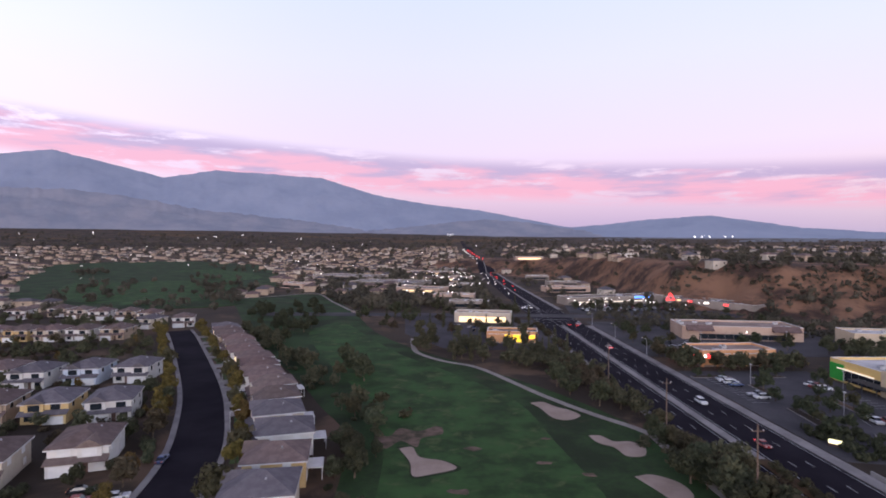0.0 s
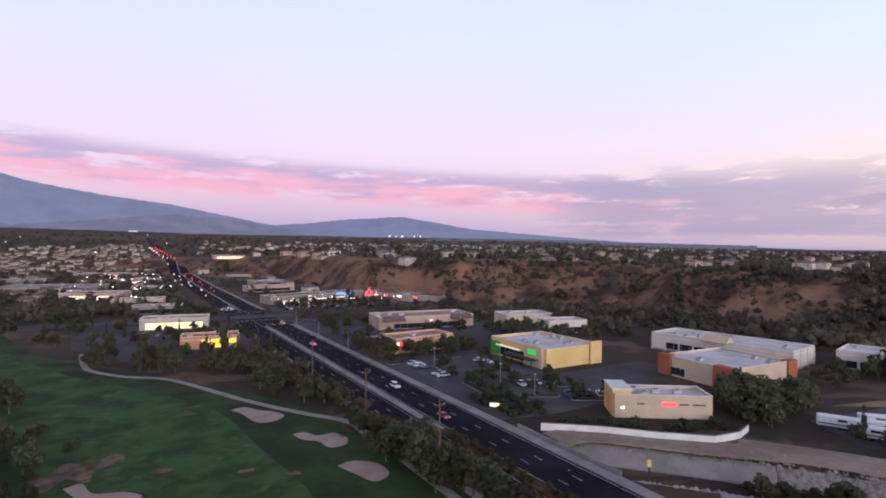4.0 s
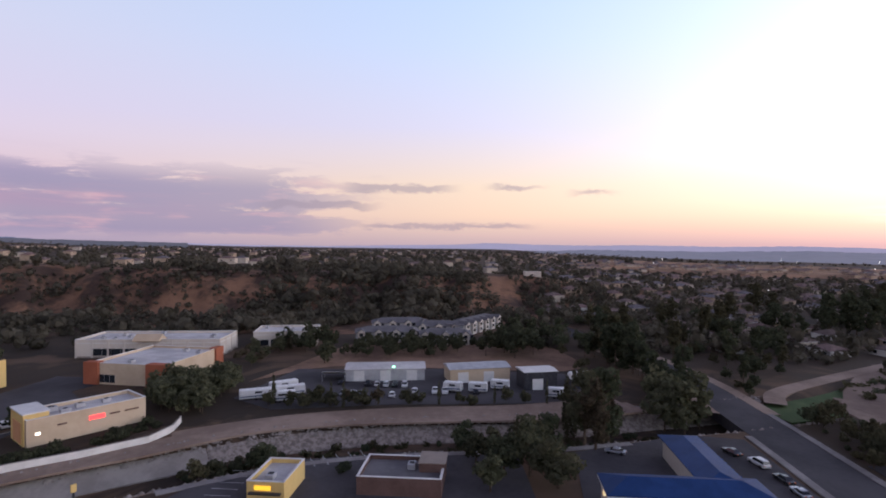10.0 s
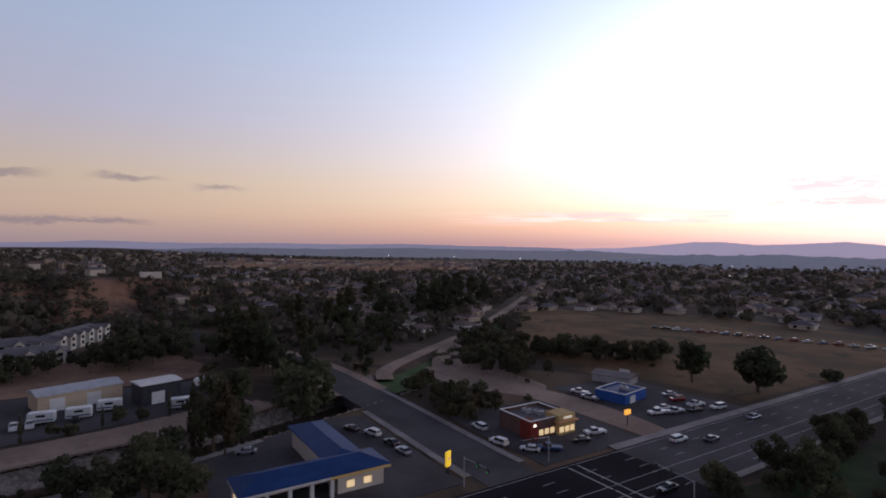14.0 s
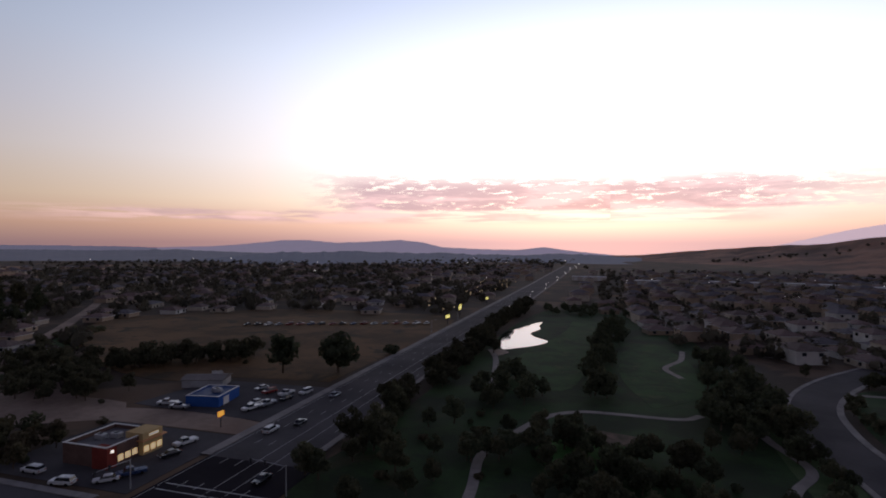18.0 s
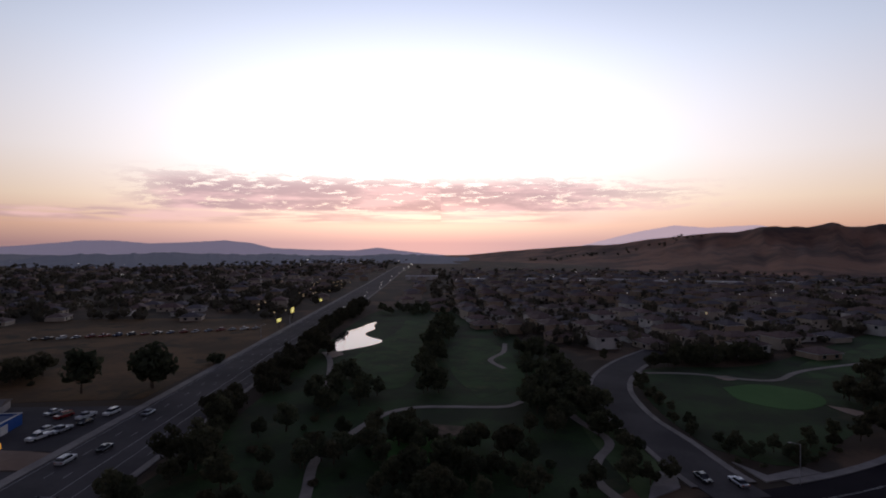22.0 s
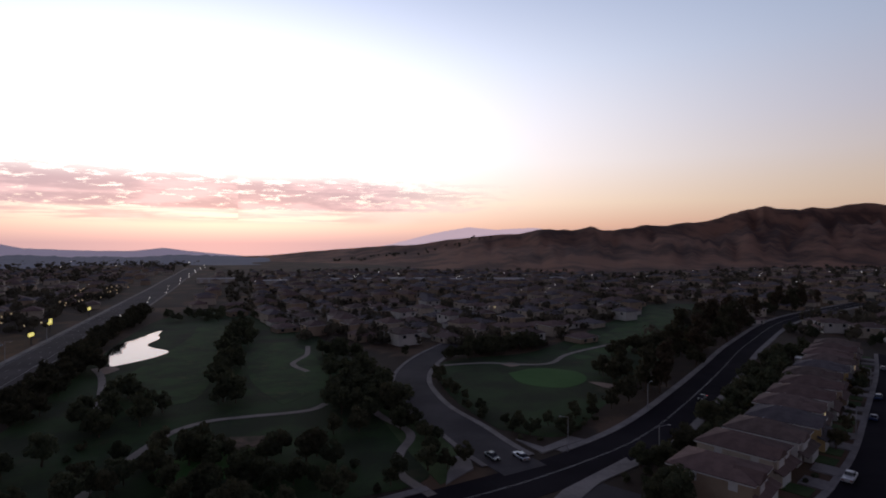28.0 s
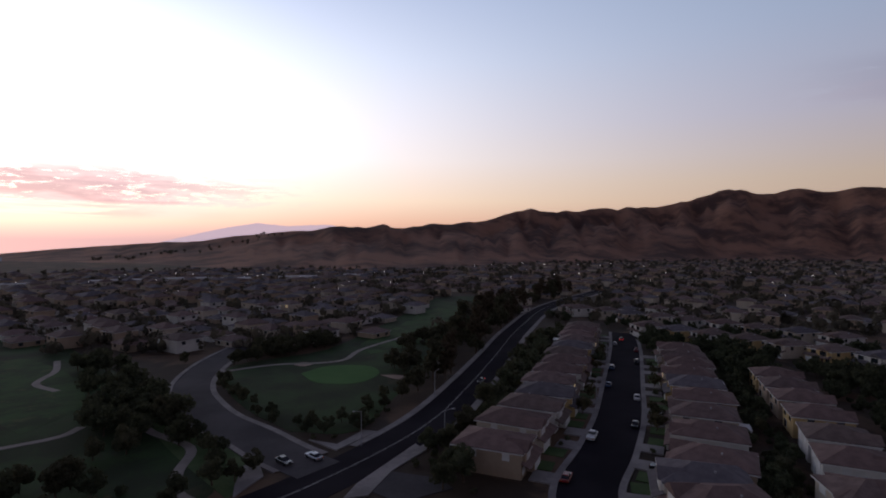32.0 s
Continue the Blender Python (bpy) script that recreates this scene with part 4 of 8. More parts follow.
# lined banks of the creek: concrete by the bridge, then dumped stone
creek = empty("creek_lining", 0, 0, 0, 0, "lined creek banks, concrete then grey stone", "bank", kind="structure")
cs = CREEK[(CREEK[:, 0] > 84) & (CREEK[:, 0] < 170)]
con, sto = cs[cs[:, 1] > 58], cs[cs[:, 1] < 62]
slope_strip("concrete_bank", con, -12.6, 0.04, -5.0, -4.2, M_CART, creek)
slope_strip("stone_bank", sto, -12.6, 0.03, -5.0, -4.2, M_BANK, creek)
slope_strip("earth_bank", cs, 12.6, 0.03, 5.0, -4.2, M_DIRT, creek)
ribbon("creek_kerb", cs[(cs[:, 1] > -30) & (cs[:, 0] > 104)], 12.6, 14.6, 0.16, M_CONC, creek, 0.4)
ribbon("creek_berm", cs[(cs[:, 1] < 70) & (cs[:, 1] > -50)], -22.0, -12.5, 0.13, M_DIRT, creek, 0.4)
bridge = empty("bridge", 0, 0, 0, 0, "concrete road bridge over the creek", "bridge", kind="structure")
part("abutment", boxed(57, 87.6, 76, 135, -5.5, 0.02), M_CONC, bridge)
part("bridge_parapet", boxed(87.6, 88.0, 78, 112, 0, 1.0, 0.05), M_CONC, bridge)

# ---- kinds of things ----
rng = np.random.RandomState(11)


def crown_mesh(name, blobs, n, size, material, seed, droop=0.0):
    """Leaf clumps strewn over uneven lobes: small bent leaf sprays, denser outside, with gaps."""
    r = np.random.RandomState(seed)
    v, f = [], []
    wts = np.array([b[3] ** 2 for b in blobs])
    wts = wts / wts.sum()
    for _ in range(n):
        bx, by, bz, br, sq = blobs[r.choice(len(blobs), p=wts)]
        d = r.normal(size=3)
        d /= np.linalg.norm(d)
        rad = br * (0.55 + 0.5 * r.rand() ** 0.6)
        c = np.array([bx, by, bz]) + d * rad * np.array([1, 1, sq])
        c[2] -= droop * r.rand()
        a = r.normal(size=3)
        a = a - d * a.dot(d) * 0.6
        a /= np.linalg.norm(a)
        b = np.cross(a, d + r.normal(size=3) * 0.5)
        b /= max(1e-6, np.linalg.norm(b))
        s = size * (0.55 + 0.9 * r.rand())
        k = len(v)
        tip = c + a * s * (0.7 + 0.5 * r.rand()) - d * s * 0.15
        v += [tuple(c - a * s), tuple(c + d * s * 0.3 - b * s * 0.6), tuple(tip), tuple(c + d * s * 0.3 + b * s * 0.6)]
        f += [(k, k + 1, k + 3), (k + 1, k + 2, k + 3)]
    me = bpy.data.meshes.new(name)
    me.from_pydata(v, [], f)
    me.materials.append(material)
    return me, material, (np.array(v), np.array(f))


def trunk_mesh(name, height, r0, limbs, seed):
    r = np.random.RandomState(seed)
    bm = bmesh.new()
    p = Vector((0, 0, -0.4))
    steps = 4
    nodes = [p]
    for i in range(steps):
        q = Vector((r.normal() * 0.05 * height * (i > 0) * 0.5, r.normal() * 0.05 * height * (i > 0) * 0.5, height * (i + 1) / steps))
        tube(bm, p, q, r0 * (1 - i / (steps + 1.5)), r0 * (1 - (i + 1) / (steps + 1.5)), 7)
        p = q
        nodes.append(p)
    for _ in range(limbs):
        s = nodes[r.randint(2, len(nodes))]
        a = r.rand() * 6.28
        ln = height * (0.25 + 0.3 * r.rand())
        e = s + Vector((math.cos(a) * ln, math.sin(a) * ln, ln * (0.4 + 0.5 * r.rand())))
        tube(bm, s, e, r0 * 0.42, r0 * 0.12, 5)
    me = bpy.data.meshes.new(name)
    bm.to_mesh(me)
    bm.free()
    me.materials.append(M_BARK)
    return me


def lobes(seed, n, rx, z0, z1, br):
    r = np.random.RandomState(seed)
    res = []
    for i in range(n):
        a, q = r.rand() * 6.28, math.sqrt(r.rand())
        t = r.rand()
        taper = 1 - 0.55 * abs(t - 0.4) / 0.6
        res.append((math.cos(a) * rx * q * taper, math.sin(a) * rx * q * taper, z0 + (z1 - z0) * t, br * (0.7 + 0.6 * r.rand()) * (0.6 + 0.4 * taper), 0.8))
    return res


TREES = {}


def tree_kind(key, label, trunk, blobs, n, size, material, seed, droop=0.0, mname="tree", cat="tree"):
    crown = crown_mesh("crown", blobs, int(n * 2.1), size * 0.66, material, seed, droop)[0]
    thin = crown_mesh("thin", blobs, max(90, int(n * 0.66)), size * 1.08, material, seed + 500, droop)
    bpy.data.meshes.remove(thin[0])
    TREES[key] = (trunk, crown, label, mname, cat, material, thin[2])


for s in (1, 2, 3, 4):
    tree_kind("oak%d" % s, "broad dark green tree with an uneven crown", trunk_mesh("trunk", 3.4, 0.26, 5, s), lobes(s, 12, 2.8, 2.6, 6.8, 1.5), 520, 0.6, M_LEAF, s)
    tree_kind("euc%d" % s, "tall ragged olive-green eucalyptus", trunk_mesh("trunk", 11.0, 0.38, 8, s + 20), lobes(s + 20, 17, 3.0, 4.0, 16.5, 1.7), 760, 0.75, M_LEAF if s % 2 else M_LEAF_OLIVE, s + 20, 0.8)
for s in (1, 2):
    tree_kind("gold%d" % s, "small street tree with yellowing leaves", trunk_mesh("trunk", 2.4, 0.14, 4, s + 40), lobes(s + 40, 7, 1.5, 2.0, 5.2, 1.0), 340, 0.42, M_LEAF_GOLD, s + 40)
    tree_kind("olive%d" % s, "grey-olive tree with a loose crown", trunk_mesh("trunk", 2.6, 0.2, 5, s + 50), lobes(s + 50, 9, 2.2, 2.2, 6.0, 1.2), 400, 0.52, M_LEAF_OLIVE, s + 50)
    tree_kind("cypress%d" % s, "slim dark columnar cypress", trunk_mesh("trunk", 5.0, 0.2, 0, s + 60), [(0, 0, 1.0 + 1.1 * i, 0.95 * (1 - abs(i - 4) / 11), 1.2) for i in range(12)], 380, 0.42, M_LEAF, s + 60)
    tree_kind("bush%d" % s, "low rounded dark green shrub", trunk_mesh("trunk", 0.7, 0.08, 4, s + 70), lobes(s + 70, 6, 1.1, 0.5, 1.5, 0.75), 170, 0.38, M_LEAF, s + 70, 0.0, "shrub", "shrub")
    tree_kind("weed%d" % s, "dry olive scrub bush", trunk_mesh("trunk", 0.8, 0.06, 4, s + 80), lobes(s + 80, 6, 1.3, 0.5, 1.6, 0.8), 160, 0.38, M_LEAF_OLIVE, s + 80, 0.0, "shrub", "shrub")
BLOCKED = []  # footprints (x0, x1, y0, y1) kept clear of planting
ROAD_LINES = [(AVE[AVE[:, 1] > -100][::3], 14.5), (AVE[AVE[:, 1] < -90][::3] + (2.3, 0), 12.0), (STREET, 7.8), (CROSS, 8.5), (CURVE, 8.2), (dirt_way, 3.5)]


def free(x, y, pad=1.0):
    for x0, x1, y0, y1 in BLOCKED:
        if x0 - pad < x < x1 + pad and y0 - pad < y < y1 + pad:
            return False
    for ln, wdt in ROAD_LINES:
        if line_dist(x, y, ln) < wdt:
            return False
    return True


PLANTED = []


def plant(key, x, y, size=1.0, group="", z=None):
    PLANTED.append((key, float(x), float(y), zat(x, y) - 0.05 if z is None else z, size, float(rng.rand() * 360), group))


def grow():
    """Stand the planting: the inner trees and shrubs as things of their own, the outer ones joined by their group."""
    inner = {"tree": 290, "shrub": 110}
    rest = {}
    for key, x, y, z, size, turn, group in sorted(PLANTED, key=lambda q: math.hypot(q[1], q[2])):
        trunk, crown, label, name, cat, material, thin = TREES[key]
        if inner[name] > 0:
            inner[name] -= 1
            e = empty(name, x, y, z, turn, label, cat, group)
            e.scale = (size * (0.9 + 0.2 * rng.rand()), size * (0.9 + 0.2 * rng.rand()), size)
            piece("trunk", trunk, e)
            piece("crown", crown, e)
        else:
            rest.setdefault(group, []).append((key, x, y, z, size, turn))
    for group, many in rest.items():
        vs, fs, idx, mats, base = [], [], [], [M_BARK], 0
        for key, x, y, z, size, turn in many:
            material, (tv, tf) = TREES[key][5], TREES[key][6]
            if material not in mats:
                mats.append(material)
            c, s_ = math.cos(radians(turn)), math.sin(radians(turn))
            k = size * (0.9 + 0.2 * rng.rand())
            vs.append(np.stack([x + (tv[:, 0] * c - tv[:, 1] * s_) * k, y + (tv[:, 0] * s_ + tv[:, 1] * c) * k, z + tv[:, 2] * size], 1))
            fs.append(tf + base)
            idx += [mats.index(material)] * len(tf)
            base += len(tv)
            hgt, w_ = tv[:, 2].max() * size * 0.6, 0.03 * tv[:, 2].max() * size
            vs.append(np.array([(x - w_, y, z - 0.3), (x + w_, y, z - 0.3), (x, y + w_, z - 0.3), (x, y, z + hgt)]))
            fs.append(np.array([(0, 1, 3), (1, 2, 3), (2, 0, 3)]) + base)
            idx += [0, 0, 0]
            base += 4
        tagged(raw("grove", np.concatenate(vs).tolist(), np.concatenate(fs).tolist(), mats, idx), group, "trees", kind="stuff")


def scatter(keys, poly, n, lo=0.8, hi=1.3, group="", gap=2.5, pad=1.0):
    xs, ys = [p[0] for p in poly], [p[1] for p in poly]
    got, tries = [], 0
    while len(got) < n and tries < n * 14:
        tries += 1
        x, y = min(xs) + rng.rand() * (max(xs) - min(xs)), min(ys) + rng.rand() * (max(ys) - min(ys))
        if not inside(np.array([x]), np.array([y]), poly)[0] or not free(x, y, pad):
            continue
        if any((x - a) ** 2 + (y - b) ** 2 < gap * gap for a, b in got):
            continue
        got.append((x, y))
        plant(keys[rng.randint(len(keys))], x, y, lo + (hi - lo) * rng.rand(), group)


def band(line, half):
    """The polygon about a plan line."""
    p = np.asarray(line, float)
    d = np.gradient(p, axis=0)
    d /= np.linalg.norm(d, axis=1)[:, None]
    nr = np.stack([d[:, 1], -d[:, 0]], 1) * half
    return [tuple(q) for q in np.concatenate([p + nr, (p - nr)[::-1]])]


# ---- houses ----
HOUSE_MESH = {}


def shared(key, make, material):
    """Mesh data made once for alike parts."""
    k = (key, material.name)
    if k not in HOUSE_MESH:
        bm = make()
        me = bpy.data.meshes.new(key[0] if isinstance(key, tuple) else key)
        bm.to_mesh(me)
        bm.free()
        me.materials.append(material)
        HOUSE_MESH[k] = me
    return HOUSE_MESH[k]


def hip_roof(x0, x1, y0, y1, z, rise, over=0.5, gable=False):
    bm = bmesh.new()
    x0, x1, y0, y1 = x0 - over, x1 + over, y0 - over, y1 + over
    wx, wy = x1 - x0, y1 - y0
    if wx >= wy:
        run = 0.0 if gable else wy / 2 * 0.95
        a, b = (x0 + run, (y0 + y1) / 2), (x1 - run, (y0 + y1) / 2)
    else:
        run = 0.0 if gable else wx / 2 * 0.95
        a, b = ((x0 + x1) / 2, y0 + run), ((x0 + x1) / 2, y1 - run)
    lo = [bm.verts.new((x, y, z - 0.18)) for x, y in ((x0, y0), (x1, y0), (x1, y1), (x0, y1))]
    hi = [bm.verts.new((x, y, z)) for x, y in ((x0, y0), (x1, y0), (x1, y1), (x0, y1))]
    ra, rb = bm.verts.new((*a, z + rise)), bm.verts.new((*b, z + rise))
    bm.faces.new(lo[::-1])
    for i in range(4):
        j = (i + 1) % 4
        bm.faces.new((lo[i], lo[j], hi[j], hi[i]))
    if wx >= wy:
        bm.faces.new((hi[0], hi[1], rb, ra))
        bm.faces.new((hi[2], hi[3], ra, rb))
        bm.faces.new((hi[1], hi[2], rb))
        bm.faces.new((hi[3], hi[0], ra))
    else:
        bm.faces.new((hi[1], hi[2], rb, ra))
        bm.faces.new((hi[3], hi[0], ra, rb))
        bm.faces.new((hi[0], hi[1], ra))
        bm.faces.new((hi[2], hi[3], rb))
    bmesh.ops.recalc_face_normals(bm, faces=bm.faces)
    return bm


def window_at(parent, x, y, z, wd, hg, face, lit=False):
    """A window on a wall: trim, mullions and a pane set into it. face: degrees of the wall's outward turn (0: towards -y)."""
    m = pose(x, y, z, 0, 0, face)

    def frame_bm():
        bm = bmesh.new()
        t, n = 0.11, 3 if wd > 1.7 else 2
        xs = [-wd / 2 - t + (wd + 2 * t) * i / n for i in range(n + 1)]
        zs = (-hg / 2 - t, hg / 2 + t)
        lo, hi = [bm.verts.new((q, -0.1, zs[0])) for q in xs], [bm.verts.new((q, -0.1, zs[1])) for q in xs]
        front = [bm.faces.new((lo[i], lo[i + 1], hi[i + 1], hi[i])) for i in range(n)]
        rim = lo + hi[::-1]
        back = [bm.verts.new((v.co.x, 0.02, v.co.z)) for v in rim]
        for i in range(len(rim)):
            j = (i + 1) % len(rim)
            bm.faces.new((rim[j], rim[i], back[i], back[j]))
        bmesh.ops.inset_individual(bm, faces=front, thickness=0.085, depth=-0.06)
        for f in front:
            f.material_index = 1
        return bm
    key = ("window", round(wd, 2), round(hg, 2))
    if np.hypot(parent.location.x, parent.location.y) > 150:
        me = shared(key + (lit,), frame_bm, M_TRIM)
        if len(me.materials) < 2:
            me.materials.append(L_WARM if lit else M_GLASS)
        piece("window", me, parent, m)
        return
    win = piece("window", shared(key, frame_bm, M_TRIM), parent, m)
    piece("pane", shared(("pane",) + key[1:], lambda: boxed(-wd / 2, wd / 2, -0.055, 0.0, -hg / 2, hg / 2), L_WARM if lit else M_GLASS), win)


def lean_roof(x0, x1, y0, y1, z, rise):
    """A single slope falling to -y, 0.16 m thick."""
    bm = bmesh.new()
    lo = [bm.verts.new(q) for q in ((x0, y0, z - 0.16), (x1, y0, z - 0.16), (x1, y1, z + rise - 0.16), (x0, y1, z + rise - 0.16))]
    hi = [bm.verts.new((v.co.x, v.co.y, v.co.z + 0.16)) for v in lo]
    bm.faces.new(lo[::-1])
    bm.faces.new(hi)
    for i in range(4):
        j = (i + 1) % 4
        bm.faces.new((lo[i], lo[j], hi[j], hi[i]))
    return bm


def gable_prism(half, y0, y1, z, rise, eaves):
    """A ridge along y: a solid prism, with a thin eave below when it is a roof."""
    bm = bmesh.new()
    v = [bm.verts.new(q) for y in (y0, y1) for q in ((-half, y, z), (half, y, z), (0, y, z + rise))]
    for q in ((0, 1, 2), (5, 4, 3), (1, 4, 5, 2), (3, 0, 2, 5), (0, 3, 4, 1)):
        bm.faces.new([v[i] for i in q])
    if eaves:
        box(bm, -half, half, y0, y1, z - 0.14, z - 0.002)
    return bm


def house(x, y, turn, style=0, wall=0, roof=0, w=11.0, d=14.0, mirror=False, rich=True, lit=False, patio=False):
    """A two-storey stucco house; its front looks to -y before turning."""
    wm, rm = M_WALL[wall], M_ROOF[roof]
    names = ("cream", "white", "tan", "yellow", "blue-grey")
    roofs = ("grey-brown", "slate-grey", "reddish")
    e = empty("house", x, y, zat(x, y) if np.hypot(x, y) > 640 else 0.0, turn, "two-storey %s stucco house with %s tiled hip roof" % (names[wall], roofs[roof]), "house", "houses of the estate")
    s = -1 if mirror else 1
    hw = 2.8 if style == 2 else 5.5
    piece("wall", shared(("wall", w, d, hw), lambda: boxed(-w / 2, w / 2, -d / 2, d / 2, -0.5, hw), wm), e)
    piece("roof", shared(("roof", w, d, hw, style), lambda: hip_roof(-w / 2, w / 2, -d / 2, d / 2, hw, 2.1 if style != 2 else 1.9), rm), e)
    piece("fascia", shared(("fascia", w, d, hw), lambda: boxed(-w / 2 - 0.53, w / 2 + 0.53, -d / 2 - 0.53, d / 2 + 0.53, hw - 0.42, hw - 0.2), M_TRIM), e)
    if rich:
        gx = s * w * 0.22
        # garage wing in front under a skirt roof, and a gabled bay above
        piece("garage_wing", shared(("garage_wing", w), lambda: boxed(-w * 0.27, w * 0.27, -1.5, 0, -0.5, 2.7), wm), e, pose(gx, -d / 2, 0))
        piece("skirt_roof", shared(("skirt_roof", w), lambda: lean_roof(-w / 2 - 0.3, w / 2 + 0.3, -2.0, 0.0, 2.7, 0.85), rm), e, pose(0, -d / 2, 0))
        gd = piece("garage_door", shared("garage_door", lambda: boxed(-2.4, 2.4, -0.06, 0.05, 0, 2.15, 0.02), M_TRIM), e, pose(gx, -d / 2 - 1.5, 0))
        if style != 2:
            bx = -s * w * 0.2 if style == 0 else s * w * 0.24
            piece("gable_bay", shared(("gable_bay", w), lambda: boxed(-w * 0.2, w * 0.2, -0.6, 0.0, 3.2, 5.5), wm), e, pose(bx, -d / 2, 0))
            gr = piece("gable_roof", shared(("gable_roof", w), lambda: gable_prism(w * 0.2 + 0.35, -1.0, 4.0, 5.5, 1.5, True), rm), e, pose(bx, -d / 2, 0))
            piece("gable_wall", shared(("gable_wall", w), lambda: gable_prism(w * 0.2, -0.6, -0.3, 5.48, 1.22, False), wm), e, pose(bx, -d / 2, 0))
            window_at(e, bx, -d / 2 - 0.6, 4.25, 2.5, 1.45, 0, lit)
            window_at(e, -bx * 1.15, -d / 2, 4.35, 2.1, 1.4, 0)
            for k in (-0.28, 0.2):
                window_at(e, w / 2, d * k, 4.2, 1.3, 1.3, 90)
                window_at(e, -w / 2, d * k, 4.2, 1.3, 1.3, -90)
            window_at(e, w * 0.25, d / 2, 4.2, 2.0, 1.4, 180)
            window_at(e, -w * 0.25, d / 2, 4.2, 1.6, 1.4, 180)
        piece("front_door", shared("front_door", lambda: boxed(-0.5, 0.5, -0.06, 0.02, 0, 2.1, 0.02), M_BROWNWALL), e, pose(-s * w * 0.12, -d / 2, 0))
        window_at(e, -s * w * 0.34, -d / 2, 1.5, 1.6, 1.2, 0, lit)
        window_at(e, w * 0.2, d / 2, 1.4, 2.4, 1.7, 180, lit)
        window_at(e, w / 2, d * 0.25, 1.5, 1.0, 1.1, 90)
        piece("vent_pipe", shared("vent_pipe", lambda: boxed(-0.15, 0.15, -0.15, 0.15, 0, 0.6), M_STEEL), e, pose(w * 0.2, d * 0.1, hw + 1.0))
        if patio:
            c = piece("patio_cover", shared("patio_cover", lambda: boxed(-2.6, 2.6, 0, 3.2, 2.5, 2.68), M_TRIM), e, pose(0, d / 2, 0))
            for px_ in (-2.4, 2.4):
                piece("post", shared("post", lambda: boxed(-0.08, 0.08, -0.08, 0.08, 0, 2.5), M_TRIM), c, pose(px_, 3.0, 0))
    else:
        for k in (-0.28, 0.25):
            window_at(e, w * k, -d / 2, hw - 1.4, 1.5, 1.2, 0, lit)
            window_at(e, w * k, d / 2, hw - 1.4, 1.5, 1.2, 180)
    c_, s_ = abs(math.cos(radians(turn))), abs(math.sin(radians(turn)))
    hx, hy = w / 2 * c_ + d / 2 * s_, w / 2 * s_ + d / 2 * c_
    BLOCKED.append((x - hx, x + hx, y - hy, y + hy))
    return e


# ---- shops and sheds ----
def shop(name, cx, cy, sx, sy, turn, hgt, wm, rm, label, category="shop", parapet=0.9, units=4, seed=0, plain=False):
    """A flat-roofed building with a parapet and machines on its roof."""
    e = empty(name, cx, cy, 0.0, turn, label, category)
    part("wall", boxed(-sx / 2, sx / 2, -sy / 2, sy / 2, -0.6, hgt), wm, e)
    part("roof", boxed(-sx / 2 + 0.35, sx / 2 - 0.35, -sy / 2 + 0.35, sy / 2 - 0.35, hgt, hgt + 0.06), rm, e)
    for i, (a, b, c, d) in enumerate(((-sx / 2, sx / 2, -sy / 2, -sy / 2 + 0.35), (-sx / 2, sx / 2, sy / 2 - 0.35, sy / 2), (-sx / 2, -sx / 2 + 0.35, -sy / 2 + 0.35, sy / 2 - 0.35), (sx / 2 - 0.35, sx / 2, -sy / 2 + 0.35, sy / 2 - 0.35))):
        par = part("parapet", boxed(a, b, c, d, hgt, hgt + parapet), wm, e)
        part("coping", boxed(a - 0.06, b + 0.06, c - 0.06, d + 0.06, hgt + parapet, hgt + parapet + 0.12), M_TRIM, par)
    if math.hypot(cx, cy) < 300 and units and not plain:
        # plinth and pilasters on the two sides towards the avenue
        part("plinth", boxed(-sx / 2 - 0.08, sx / 2 + 0.08, -sy / 2 - 0.08, sy / 2 + 0.08, -0.6, 0.7), M_MALL, e)
        part("cornice", boxed(-sx / 2 - 0.12, sx / 2 + 0.12, -sy / 2 - 0.12, sy / 2 + 0.12, hgt - 0.7, hgt - 0.45), M_TRIM, e)
        for i in range(int(sx / 6) + 1):
            piece("pilaster", shared(("pilaster", hgt), lambda: boxed(-0.4, 0.4, -0.22, 0.0, -0.5, hgt + 0.5, 0.03), wm), e, pose(-sx / 2 + 0.4 + i * (sx - 0.8) / max(1, int(sx / 6)), -sy / 2, 0))
        for i in range(int(sy / 6) + 1):
            piece("pilaster", shared(("pilaster", hgt), lambda: boxed(-0.4, 0.4, -0.22, 0.0, -0.5, hgt + 0.5, 0.03), wm), e, pose(-sx / 2, -sy / 2 + 0.4 + i * (sy - 0.8) / max(1, int(sy / 6)), 0, 0, 0, -90))
    r = np.random.RandomState(seed + 3)
    for _ in range(units):
        ux, uy = (r.rand() - 0.5) * (sx - 5), (r.rand() - 0.5) * (sy - 5)
        u = piece("roof_unit", shared("roof_unit", lambda: boxed(-1.1, 1.1, -0.8, 0.8, 0, 1.1, 0.08), M_STEEL), e, pose(ux, uy, hgt + 0.06))
        piece("fan_grille", shared("fan_grille", lambda: boxed(-0.5, 0.5, -0.5, 0.5, 1.1, 1.2, 0.05), M_DARKMETAL), u)
    c_, s_ = abs(math.cos(radians(turn))), abs(math.sin(radians(turn)))
    hx, hy = sx / 2 * c_ + sy / 2 * s_, sx / 2 * s_ + sy / 2 * c_
    BLOCKED.append((cx - hx, cx + hx, cy - hy, cy + hy))
    return e


def panel(name, e, x, y, z, wd, hg, face, material, thick=0.15, label=""):
    return tagged(piece(name, shared((name, wd, hg, thick), lambda: boxed(-wd / 2, wd / 2, -thick, 0.01, -hg / 2, hg / 2), material), e, pose(x, y, z, 0, 0, face)), label)


